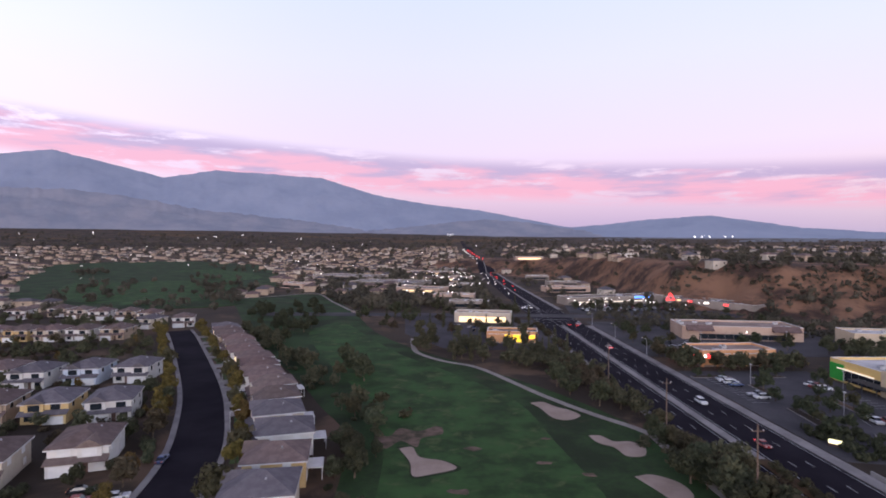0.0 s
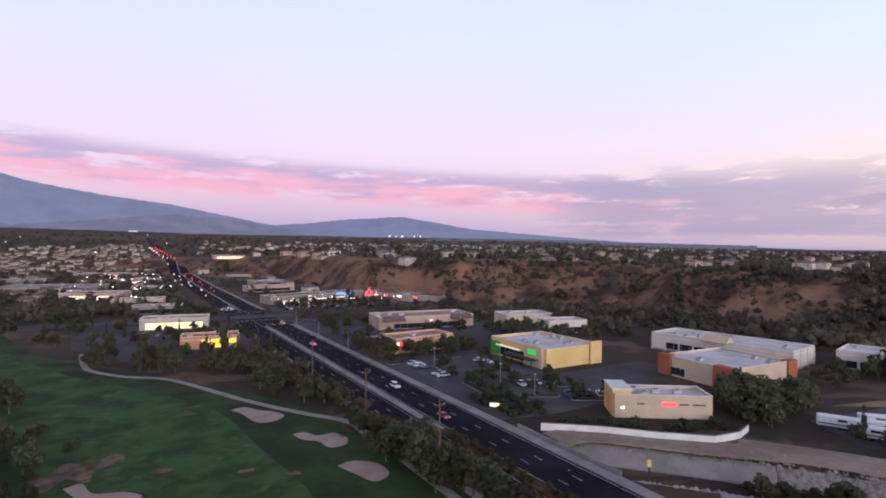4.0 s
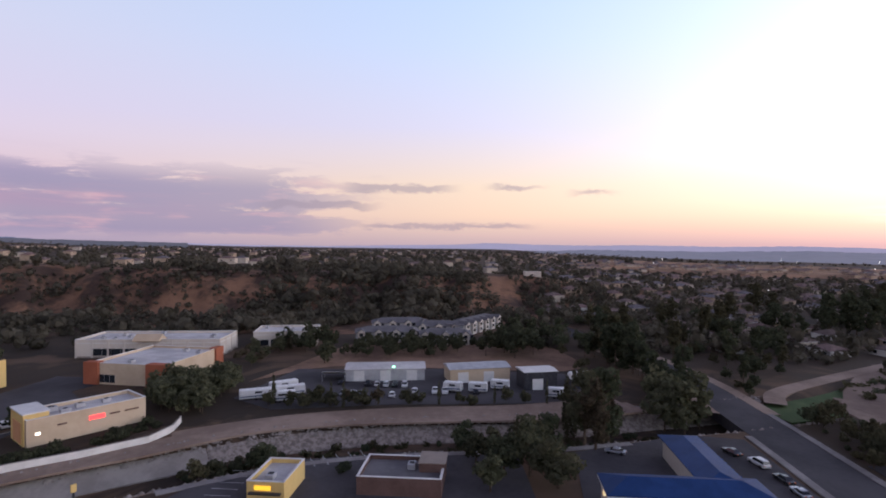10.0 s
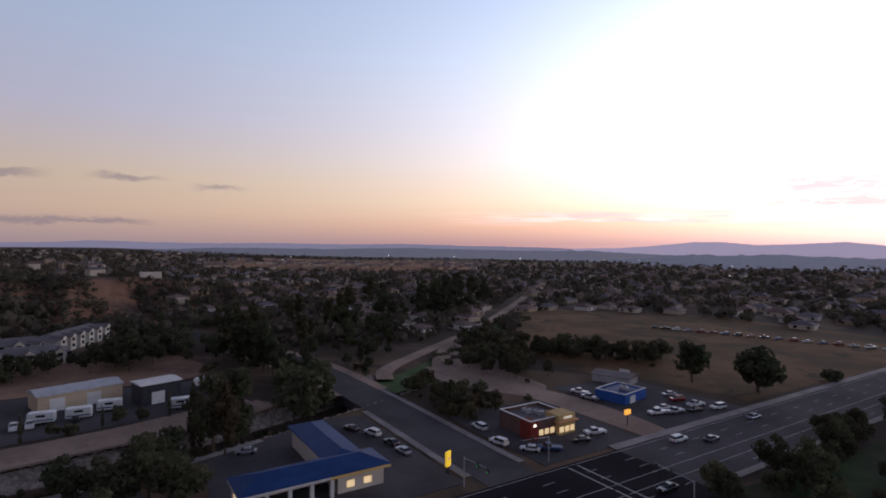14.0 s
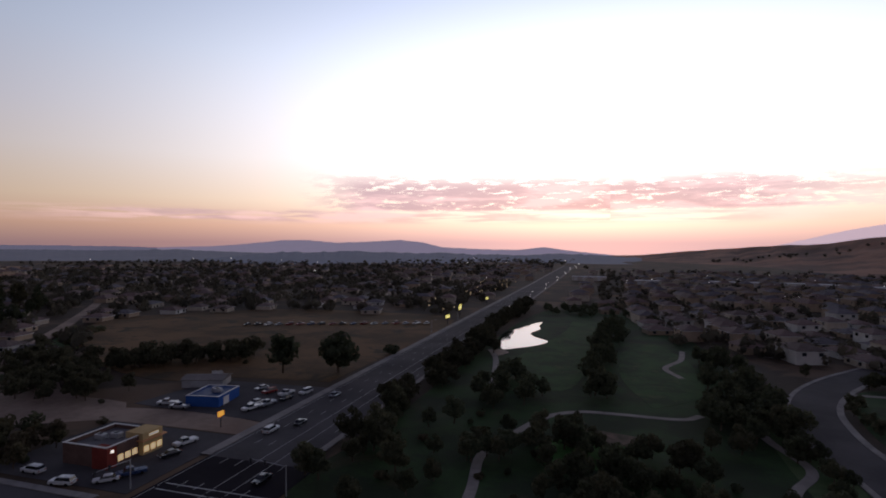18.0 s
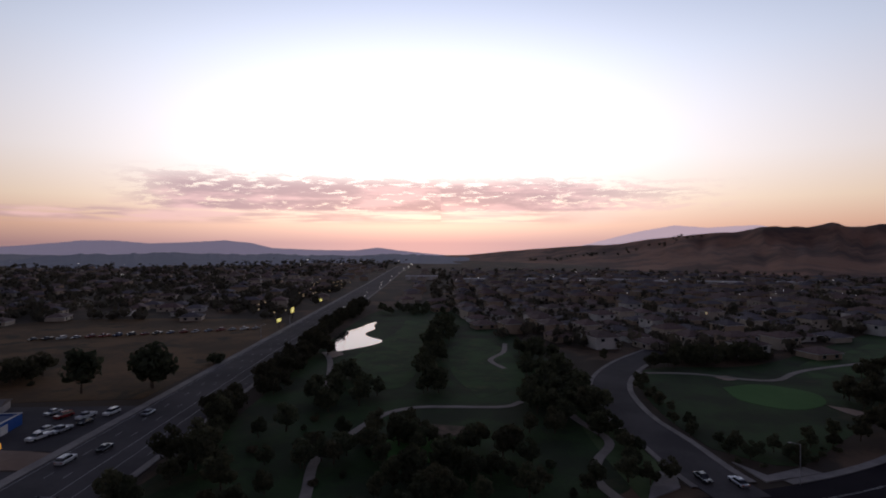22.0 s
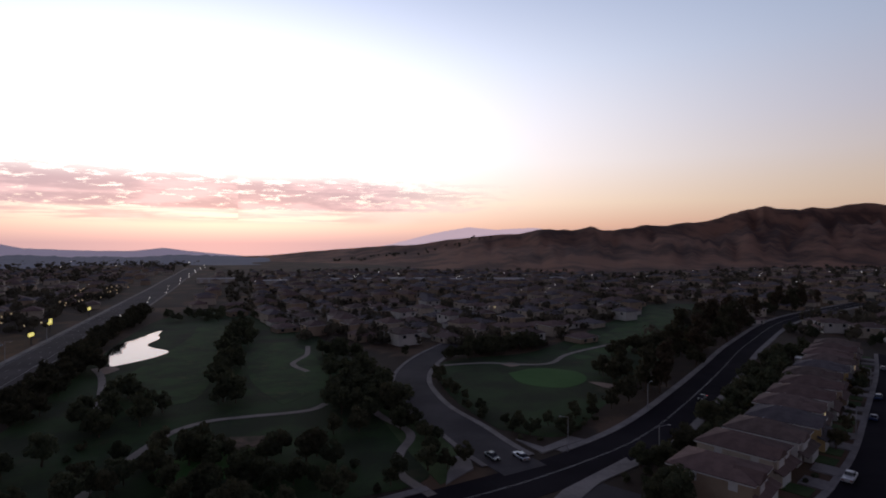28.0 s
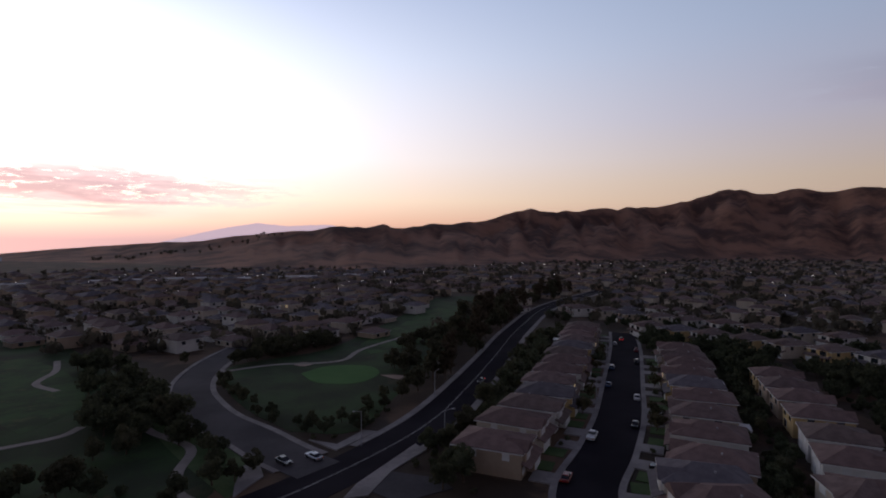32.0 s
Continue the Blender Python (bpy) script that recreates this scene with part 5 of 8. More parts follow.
def glazing(e, x, y, z, wd, hg, face, bays, lit=False):
    for i in range(bays):
        o = (i - (bays - 1) / 2) * wd / bays
        ox, oy = o * math.cos(radians(face)), o * math.sin(radians(face))
        window_at(e, x + ox, y + oy, z, wd / bays - 0.3, hg, face, lit)


def shed(x, y, turn, L, W, H, wm, rm, label, rise=0.9):
    e = empty("shed", x, y, 0, turn, label, "shed")
    part("wall", boxed(-L / 2, L / 2, -W / 2, W / 2, -0.3, H), wm, e)
    part("roof", hip_roof(-L / 2, L / 2, -W / 2, W / 2, H + 0.18, rise, 0.4, True), rm, e)
    for i in range(max(1, int(L / 9))):
        panel("roller_door", e, -L / 2 + 4.5 + 9 * i, -W / 2, 1.8, 3.6, 3.6, 0, M_TRIM, 0.08)
    BLOCKED.append((x - max(L, W) / 2, x + max(L, W) / 2, y - max(L, W) / 2, y + max(L, W) / 2))
    return e


# ---- vehicles ----
def car_body(kind):
    bm = bmesh.new()
    L, W = {"sedan": (4.6, 1.8), "suv": (4.8, 1.95), "pickup": (5.6, 1.95)}[kind]
    hb = {"sedan": 0.82, "suv": 1.0, "pickup": 1.0}[kind]
    box(bm, -L / 2, L / 2, -W / 2, W / 2, 0.28, hb, 0.12)
    return bm, L, W, hb


def car_cabin(kind, L, W, hb, inset):
    bm = bmesh.new()
    x0, x1, t0, t1, ht = {"sedan": (-1.75, 1.15, -1.05, 0.45, 1.42), "suv": (-2.25, 1.25, -2.0, 0.6, 1.72), "pickup": (-0.5, 1.5, -0.3, 0.95, 1.75)}[kind]
    lo, hi = W / 2 - 0.12, W / 2 - 0.28
    z1 = ht - 0.12 if inset else ht
    pts = [(x0, -lo, hb - 0.05), (x1, -lo, hb - 0.05), (x1, lo, hb - 0.05), (x0, lo, hb - 0.05)]
    if inset:
        v = [bm.verts.new(p) for p in pts] + [bm.verts.new(p) for p in ((t0, -hi, z1), (t1, -hi, z1), (t1, hi, z1), (t0, hi, z1))]
    else:
        v = [bm.verts.new((x, y, ht - 0.13)) for x, y in ((t0 - 0.06, -hi - 0.03), (t1 + 0.06, -hi - 0.03), (t1 + 0.06, hi + 0.03), (t0 - 0.06, hi + 0.03))]
        v += [bm.verts.new((x, y, ht)) for x, y in ((t0 + 0.12, -hi + 0.1), (t1 - 0.12, -hi + 0.1), (t1 - 0.12, hi - 0.1), (t0 + 0.12, hi - 0.1))]
    for q in ((0, 1, 5, 4), (1, 2, 6, 5), (2, 3, 7, 6), (3, 0, 4, 7), (4, 5, 6, 7), (3, 2, 1, 0)):
        bm.faces.new([v[i] for i in q])
    return bm


def wheel_bm():
    bm = bmesh.new()
    tube(bm, (0, -0.11, 0), (0, 0.11, 0), 0.33, None, 14)
    return bm


def car(x, y, turn, kind="sedan", paint="white", lights="", z=0.0, group="parked cars"):
    words = {"sedan": "saloon car", "suv": "tall estate car", "pickup": "pickup truck"}
    where = {"": "parked", "front": "on the road with headlights on", "rear": "on the road with tail lights on"}[lights]
    e = empty("car", x, y, z, turn, "%s %s %s" % (paint, words[kind], where), "car", group)
    dims = {"sedan": (4.6, 1.8, 0.82), "suv": (4.8, 1.95, 1.0), "pickup": (5.6, 1.95, 1.0)}[kind]
    L, W, hb = dims
    piece("body", shared(("body", kind), lambda: car_body(kind)[0], M_CAR[paint]), e)
    piece("glasshouse", shared(("glasshouse", kind), lambda: car_cabin(kind, L, W, hb, True), M_GLASS), e)
    piece("car_roof", shared(("car_roof", kind), lambda: car_cabin(kind, L, W, hb, False), M_CAR[paint]), e)
    for sx in (-1, 1):
        for sy in (-1, 1):
            piece("wheel", shared("wheel", wheel_bm, M_TYRE), e, pose(sx * L * 0.31, sy * (W / 2 - 0.1), 0.33))
    for sy in (-1, 1) if lights or math.hypot(x, y) < 145 else ():
        piece("headlight", shared("headlight", lambda: boxed(-0.06, 0.06, -0.2, 0.2, -0.09, 0.09), L_WHITE if lights == "front" else M_TRIM), e, pose(L / 2, sy * (W / 2 - 0.35), 0.66))
        piece("tail_light", shared("tail_light", lambda: boxed(-0.06, 0.06, -0.2, 0.2, -0.1, 0.1), L_RED if lights == "rear" else M_SHOPB), e, pose(-L / 2, sy * (W / 2 - 0.3), 0.72))
    return e


def street_lamp(x, y, turn, hgt=8.0, lit=True):
    e = empty("street_lamp", x, y, 0, turn, "tall grey street lamp with a long arm", "lamp", "street lamps")
    def pole():
        bm = bmesh.new()
        tube(bm, (0, 0, -0.2), (0, 0, hgt), 0.11, 0.07)
        return bm
    def arm():
        bm = bmesh.new()
        tube(bm, (0, 0, hgt - 0.1), (1.9, 0, hgt + 0.35), 0.05, 0.04, 6)
        return bm
    piece("pole", shared(("lamp_pole", hgt), pole, M_STEEL), e)
    piece("arm", shared(("lamp_arm", hgt), arm, M_STEEL), e)
    hd = piece("lamp_head", shared(("lamp_head", hgt), lambda: boxed(1.7, 2.4, -0.14, 0.14, hgt + 0.28, hgt + 0.42, 0.04), M_STEEL), e)
    piece("lens", shared(("lamp_lens", hgt), lambda: boxed(1.8, 2.3, -0.1, 0.1, hgt + 0.22, hgt + 0.28), L_WARM if lit else M_TRIM), hd)
    return e


def far_house_stuff(name, places, mats_w, label):
    """Many far houses joined in one mesh: walls, and hipped or gabled roofs."""
    v, f, idx = [], [], []
    for x, y, z, turn, w_, d_, h_, rise, wi, ri in places:
        c, s = math.cos(turn), math.sin(turn)
        k = len(v)
        pts = [(-w_ / 2, -d_ / 2, -2.0), (w_ / 2, -d_ / 2, -2.0), (w_ / 2, d_ / 2, -2.0), (-w_ / 2, d_ / 2, -2.0)]
        pts += [(a, b, h_) for a, b, _ in pts[:4]]
        o = 0.6
        pts += [(-w_ / 2 - o, -d_ / 2 - o, h_), (w_ / 2 + o, -d_ / 2 - o, h_), (w_ / 2 + o, d_ / 2 + o, h_), (-w_ / 2 - o, d_ / 2 + o, h_)]
        run = min(w_, d_) * 0.45
        pts += [(-w_ / 2 + run, 0, h_ + rise), (w_ / 2 - run, 0, h_ + rise)]
        v += [(x + a * c - b * s, y + a * s + b * c, z + q) for a, b, q in pts]
        for q in ((0, 1, 5, 4), (1, 2, 6, 5), (2, 3, 7, 6), (3, 0, 4, 7)):
            f.append(tuple(k + i for i in q))
            idx.append(wi)
        for q in ((8, 9, 13, 12), (10, 11, 12, 13), (9, 10, 13), (11, 8, 12)):
            f.append(tuple(k + i for i in q))
            idx.append(ri)
        # a few dark windows, set proud of the walls
        for side in (-1, 1):
            for wx in (-0.28, 0.05, 0.3):
                if rng.rand() < 0.75:
                    k2 = len(v)
                    zz = h_ * (0.3 if rng.rand() < 0.4 else 0.68)
                    a0, a1, b0 = wx * w_ - 0.7, wx * w_ + 0.7, side * (d_ / 2 + 0.03)
                    v += [(x + a * c - b0 * s, y + a * s + b0 * c, z + q) for a, q in ((a0, zz - 0.6), (a1, zz - 0.6), (a1, zz + 0.6), (a0, zz + 0.6))]
                    f.append((k2, k2 + 1, k2 + 2, k2 + 3))
                    idx.append(len(mats_w) - 1)
    return tagged(raw(name, v, f, mats_w, idx), label, "houses", kind="stuff")


def far_trees(name, places, material, label, n=18):
    """Far woods: each tree a cluster of leaf sprays on a thin stem."""
    p = np.array(places, float)
    r = np.random.RandomState(len(places))
    c = len(p)
    unit = lambda q: q / np.maximum(1e-6, np.linalg.norm(q, axis=-1, keepdims=True))
    s = p[:, 3][:, None]
    tall = 0.75 + 0.75 * r.rand(c, 1) ** 2
    d = unit(r.normal(size=(c, n, 3)))
    reach = (0.35 + 0.65 * r.rand(c, n)) * s * 0.50
    mid = p[:, None, :3] + d * reach[..., None] * np.stack([np.ones((c, n)), np.ones((c, n)), 0.80 * tall * np.ones((c, n))], -1)
    mid[..., 2] += s * 0.50 * tall
    a = unit(np.cross(d, r.normal(size=(c, n, 3))))
    b = np.cross(d, a)
    q = (s * (0.15 + 0.13 * r.rand(c, n)))[..., None]
    v = np.stack([mid + a * q, mid + b * q * 0.8 + d * q * 0.3, mid - a * q, mid - b * q * 0.9 + d * q * 0.3], 2).reshape(-1, 3)
    k = np.arange(c * n)[:, None] * 4
    f = np.concatenate([k + np.array(t) for t in ((0, 1, 3), (1, 2, 3))])
    w_ = s * 0.04
    x, y, z = p[:, 0:1], p[:, 1:2], p[:, 2:3]
    stem = np.stack([np.hstack([x - w_, y, z - 1]), np.hstack([x + w_, y, z - 1]), np.hstack([x, y + w_, z - 1]), np.hstack([x, y, z + s * 0.6])], 1).reshape(-1, 3)
    k = len(v) + np.arange(c)[:, None] * 4
    f = np.concatenate([f] + [k + np.array(t) for t in ((0, 1, 3), (1, 2, 3), (2, 0, 3))])
    return tagged(raw(name, np.concatenate([v, stem]).tolist(), f.tolist(), material), label, "trees", kind="stuff")

# ---- the housing estate along the street ----
def along(line, side, dist, at):
    """Place and outward turn at a way along a plan line, to its right (+) or left (-)."""
    s = np.concatenate([[0], np.cumsum(np.linalg.norm(np.diff(line, axis=0), axis=1))])
    x, y = np.interp(at, s, line[:, 0]), np.interp(at, s, line[:, 1])
    x2, y2 = np.interp(at + 2, s, line[:, 0]), np.interp(at + 2, s, line[:, 1])
    d = np.array([x2 - x, y2 - y])
    d /= np.linalg.norm(d)
    nr = np.array([d[1], -d[0]]) * side
    face = math.degrees(math.atan2(-nr[1], -nr[0])) + 90
    return x + nr[0] * dist, y + nr[1] * dist, face


slen = np.concatenate([[0], np.cumsum(np.linalg.norm(np.diff(STREET, axis=0), axis=1))])


def near_at(x, y):
    return slen[np.argmin(np.hypot(STREET[:, 0] - x, STREET[:, 1] - y))]


# row between the street and the course, north part
styles = [(0, 0, 1), (1, 3, 0), (0, 1, 1), (1, 0, 1), (0, 2, 0), (1, 0, 0), (0, 1, 0), (1, 2, 2), (0, 0, 0), (1, 1, 2), (0, 3, 0), (1, 0, 2), (0, 2, 0), (1, 1, 0)]
DRIVES = []


def row(start, count, pitch, side, dist, first=0, w=11.0, d=14.5, patios=(), step=1, tiles=None):
    for i in range(count):
        st, wl, rf = styles[(i * step + first) % len(styles)]
        rf = tiles[i % len(tiles)] if tiles else rf
        at = start + i * pitch
        hx, hy, face = along(STREET, side, dist + (i % 3 - 1) * 0.7, at)
        house(hx, hy, face, st, wl, rf, w, d, mirror=i % 2 == 1, patio=i in patios, lit=(i % 5 == 3))
        DRIVES.append((at, side, (1 if i % 2 else -1) * w * 0.22, dist - d / 2))


n0 = near_at(-51, 101)
row(n0 - 8, 15, 14.0, 1, 19.0, 0, d=11.8, patios=(1, 2, 3, 5, 8))
# the street's far end in the south-west
n1 = near_at(-110, -67)
row(n1 - 158, 13, 14.6, 1, 20.5, 6, patios=(2, 5), tiles=(0, 2, 2, 0, 1))
row(n1 - 110, 11, 14.6, -1, 21.0, 2, patios=(3, 6), step=2, tiles=(2, 0, 2, 2, 1))
# second row back to back with it
for i in range(8):
    hx, hy, face = along(STREET, -1, 46.5, n1 - 74 + i * 14.2)
    st, wl, rf = styles[(i * 3 + 1) % len(styles)]
    house(hx, hy, face + 180, st, wl, (2, 0, 2)[i % 3], d=12.5, mirror=i % 2 == 0)
# cluster west of the street in the north
for k, (hx, hy, face, wl, rf) in enumerate([(-77, 119, 18, 1, 0), (-92, 110, 18, 0, 0), (-107, 103, 18, 2, 0), (-91, 152, 18, 1, 1), (-106, 150, 15, 3, 1), (-121, 148, 15, 2, 0), (-136, 146, 15, 0, 0),
                                             (-107, 193, 8, 1, 1), (-122, 190, 8, 4, 1), (-136, 184, 8, 1, 1), (-150, 187, 8, 0, 0), (-164, 184, 8, 2, 0),
                                             (-163, 276, 5, 2, 0), (-178, 273, 5, 1, 0), (-192, 271, 5, 0, 2), (-206, 270, 5, 3, 0), (-220, 268, 5, 2, 2), (-236, 266, 5, 1, 0), (-252, 262, 5, 0, 0)]):
    house(hx, hy, face, k % 2, wl, rf, mirror=k % 3 == 0, lit=False)
# houses about the street's head and the row behind
for k, (hx, hy, face, wl, rf) in enumerate([(-150, 318, 20, 1, 0), (-166, 312, -10, 0, 1), (-197, 345, 10, 2, 0), (-214, 345, 10, 1, 2), (-232, 352, 10, 0, 0), (-250, 360, 10, 2, 0), (-267, 347, 10, 1, 0), (-180, 338, 10, 0, 2)]):
    house(hx, hy, face, k % 2, wl, rf, mirror=k % 2 == 0)
# back rows in the west
for k in range(9):
    house(-303 - 2.0 * (k % 2), -205 + 17.5 * k, 62, k % 2, (1, 0, 2, 0, 1, 1, 2, 0, 1)[k], (0, 0, 1, 0, 0, 2, 0, 1, 0)[k], mirror=k % 2 == 0)
for k in range(7):
    house(-266 + 0.6 * k, -139 + 16.0 * k, 62, (k + 1) % 2, (1, 3, 1, 3, 0, 3, 1)[k], (0, 1, 0, 0, 0, 0, 1)[k], mirror=k % 2 == 1)

# driveways and front lawns
for at, side, o, reach in DRIVES:
    ax, ay, face = along(STREET, side, 0, at)
    if np.hypot(ax, ay) < 75:
        continue
    d = np.array([math.sin(radians(face)), -math.cos(radians(face))]) * -1.0  # away from the street
    tn = np.array([math.cos(radians(face)), math.sin(radians(face))])
    c = np.array([ax, ay]) + tn * o
    q = [tuple(c + tn * a + d * b) for a, b in ((-2.6, 6.2), (2.6, 6.2), (2.6, reach - 2.0), (-2.6, reach - 2.0))]
    sheet("driveway", q, M_CONC, 0.30, "pale concrete driveway to a garage", "driveway", 0)
    c2 = np.array([ax, ay]) - tn * o * 1.4
    q = [tuple(c2 + tn * a + d * b) for a, b in ((-2.2, 8.0), (2.6, 8.0), (2.6, reach - 0.5), (-2.2, reach - 0.5))]
    sheet("front_lawn", q, M_LAWN, 0.16, "small dark green front lawn", "lawn", 0)

# ---- shops east of the avenue ----
sheet("parking_lot", [(88, 119), (88, 205), (136, 205), (136, 152), (180, 152), (180, 128), (162, 132), (150, 118), (118, 117), (104, 116)], M_ASPHALT, 0.10, "dark asphalt parking lot before the shops", "parking lot", 0)
sheet("parking_lot", [(88, 232), (88, 338), (180, 338), (200, 300), (200, 232)], M_ASPHALT, 0.10, "dark asphalt parking lot of the plaza", "parking lot", 0)
sheet("parking_lot", [(88, 380), (95, 430), (170, 450), (210, 375), (180, 345), (110, 372)], M_ASPHALT, 0.14, "asphalt lot filled with parked cars", "parking lot", 0)
green_store = shop("store", 152, 177, 28, 36, 0, 6.6, M_SHOPY, M_FLATROOF, "mustard stucco store with green sign and flat white roof", units=9, seed=1, plain=True)
glazing(green_store, -14.0, 3, 2.6, 22, 3.4, -90, 7)
panel("green_panel", green_store, -14.05, 14.6, 3.3, 6.6, 5.6, -90, M_GREENWALL, 0.25, "green painted facade panel")
part("entrance_canopy", boxed(-18.5, -14.2, -15.0, 4.0, 2.9, 3.2, 0.05), M_DARKMETAL, green_store, "dark flat canopy over the entrance")
for yy in (-14.0, -8.0, -2.0, 3.4):
    part("canopy_post", boxed(-18.2, -17.9, yy - 0.15, yy + 0.15, -0.1, 2.9), M_DARKMETAL, green_store)
part("sign_front", boxed(-15.2, -14.0, -16.5, -6.0, 0, 8.0), M_SHOP, green_store, "pale projecting entrance front")
panel("store_sign", green_store, -15.25, -11.0, 5.6, 4.6, 1.9, -90, L_GREEN, 0.25, "green lit sign shape")
panel("awning", green_store, -14.05, 6, 4.7, 16, 0.3, -90, L_SHOP, 0.5, "lit white awning edge")
panel("corner_tower", green_store, 11, -18.05, 4.4, 6, 8.8, 0, M_SHOPY, 0.9)
red_rest = shop("restaurant", 130, 103, 26, 11, -34, 5.4, M_SHOP, M_FLATROOF, "cream restaurant with yellow corner and red sign", "restaurant", units=6, seed=2, plain=True)
panel("red_sign", red_rest, 1.5, -5.55, 3.9, 3.4, 0.9, 0, L_RED, 0.2, "red lit sign shape")
for o, wd in ((5.5, 2.4), (9.5, 3.4), (-6.0, 2.0)):
    panel("dark_lettering", red_rest, o, -5.55, 3.9, wd, 0.4, 0, M_BROWNWALL, 0.1)
tw = part("corner_tower", boxed(-13.3, -8.2, -4.2, 5.7, 0, 7.3), M_SHOPY, red_rest, "yellow corner tower")
part("tower_cap", boxed(-13.5, -8.0, -4.4, 5.9, 7.3, 7.6), M_TRIM, tw)
# darker ochre panel, 0.12 m proud of the tower wall
part("tower_panel", boxed(-13.42, -13.3, -2.6, 3.6, 0.4, 5.2), M_SHOPO, tw, "darker ochre panel on the tower")
st3 = shop("store", 187, 119, 32, 28, -4, 6.2, M_SHOP, M_FLATROOF, "beige store with rust-red corners and white roof", units=3, seed=3, plain=True)
# lean-to of white sheeting at the shed's end
lt_ = empty("lean_to", 186, 54, 0, 100, "white canvas lean-to beside the metal shed", "shelter")
part("cover", lean_roof(-4, 4, -4, 4, 1.2, 2.4), M_TRIM, lt_)
for ox in (-3.8, 3.8):
    part("post", boxed(ox - 0.08, ox + 0.08, 3.6, 3.76, 0, 3.2), M_STEEL, lt_)
    part("front_post", boxed(ox - 0.08, ox + 0.08, -3.8, -3.64, 0, 1.1), M_STEEL, lt_)
for ox, oy, hx_, hy_ in ((-15.6, -11.6, 1.6, 3.6), (-15.6, 12.4, 1.5, 2.6), (15.2, -13.4, 2.4, 1.4)):
    part("red_corner", boxed(ox - hx_, ox + hx_, oy - hy_, oy + hy_, 0, 7.5), M_SHOPB, st3, "rust-red corner block")
panel("wall_lamp", st3, -17.25, -12.4, 2.6, 0.9, 0.5, -90, L_WHITE)
st4 = shop("store", 224.5, 142, 22, 58, 8, 6.6, M_SHOPW, M_FLATROOF, "long off-white shop building with white parapet", units=9, seed=4)
part("gable_entry", hip_roof(-13, -6, -5, 5, 7.2, 2.4, 0.3, True), M_SHOP, st4)
glazing(st4, -11.0, 0, 2.4, 44, 2.6, -90, 12)
st5 = shop("store", 253, 96, 20, 28, 13, 6.0, M_SHOPW, M_FLATROOF, "off-white shop building with lit white roof", units=4, seed=5)
st6 = shop("store", 207, 226, 22.5, 14, -15, 6.0, M_SHOPW, M_FLATROOF, "pale stucco shop behind the parking lots", units=5, seed=6)
glazing(st5, -10.0, 0, 2.0, 22, 2.4, -90, 6)
glazing(st6, 0, -7.0, 2.0, 18, 2.4, 0, 5)
glazing(st3, -16.0, 7.0, 2.0, 6, 2.4, -90, 3)
panel("wall_lamp", red_rest, -10.8, -5.55, 2.8, 0.9, 0.45, 0, L_WHITE)
st7 = shop("store", 206, 258, 30, 18, -12, 6.0, M_SHOP, M_FLATROOF, "low beige shop behind the plaza", units=4, seed=7)
orange = shop("store", 115, 221, 30, 15, 4, 5.6, M_SHOPO, M_TANROOF, "orange stucco shop with red lit signs", units=3, seed=8)
panel("red_sign", orange, -15.05, 2, 4.2, 8, 1.5, -90, L_RED, 0.2, "red lit sign shape")
panel("red_sign", orange, -11, -7.55, 4.2, 4, 1.3, 0, L_RED, 0.2, "red lit sign shape")
panel("wall_lamp", orange, -13.8, -7.6, 4.2, 0.9, 0.9, 0, L_WHITE)
glazing(orange, 3, -7.5, 1.9, 16, 2.2, 0, 5)
plaza = shop("store", 150, 283, 56, 24, -9, 6.0, M_PLAZA, M_TANROOF, "large pinkish-tan stucco plaza building with brown gables", units=8, seed=9)
for ox in (-20, 20):
    part("gable_entry", hip_roof(ox - 6, ox + 6, -15, -8, 5.0, 2.4, 0.3, True), M_ROOF[2], plaza)
panel("wall_lamp", plaza, 2, -12.05, 4.4, 0.8, 0.4, 0, L_WHITE)
glazing(plaza, 0, -12.0, 1.8, 40, 2.4, 0, 10)
mall1 = shop("store", 137, 448, 86, 20, 15, 5.5, M_MALL, M_ROOF[1], "long strip mall with lit shopfronts", units=6, seed=10)
panel("shop_lights", mall1, -6, -10.1, 2.4, 58, 0.6, 0, L_SHOP, 0.2, "row of lit shopfronts")
panel("blue_sign", mall1, 22, -10.2, 5.4, 14, 1.4, 0, L_BLUE, 0.2, "blue lit sign band")
mall2 = shop("store", 203, 410, 74, 18, -62, 5.5, M_MALL, M_ROOF[1], "strip mall wing with small lit signs", units=4, seed=11)
for ox, mm in ((-24, L_WARM), (-14, L_RED), (0, L_WHITE), (16, L_RED)):
    panel("small_sign", mall2, ox, -9.1, 4.6, 3.5, 1.0, 0, mm, 0.2)
tri = empty("roof_sign", 168, 405, 7.0, 0, "red neon triangle sign", "sign")
for a, b in (((-3, 0, 0), (3, 0, 0)), ((3, 0, 0), (0, 0, 5)), ((0, 0, 5), (-3, 0, 0))):
    bm = bmesh.new()
    tube(bm, a, b, 0.3, None, 6)
    part("neon_tube", bm, L_RED, tri)
bm = bmesh.new()
tube(bm, (0, 0.1, -7), (0, 0.1, 1), 0.25)
part("pole", bm, M_STEEL, tri)
lit_y = shop("restaurant", 34, 268, 24, 12, -8, 5.0, M_SHOPO, M_DARKROOF, "restaurant floodlit in yellow by the avenue", "restaurant", units=2, seed=12)
# floodlight on the wall put in as an emissive yellow panel
panel("lit_wall", lit_y, 1, -6.05, 2.6, 9, 3.4, 0, L_YELLOW, 0.12, "yellow wall glowing in place of floodlight")
panel("lit_wall", lit_y, 9.2, -6.05, 3.4, 3.0, 1.8, 0, L_YELLOW, 0.12, "yellow lit sign")
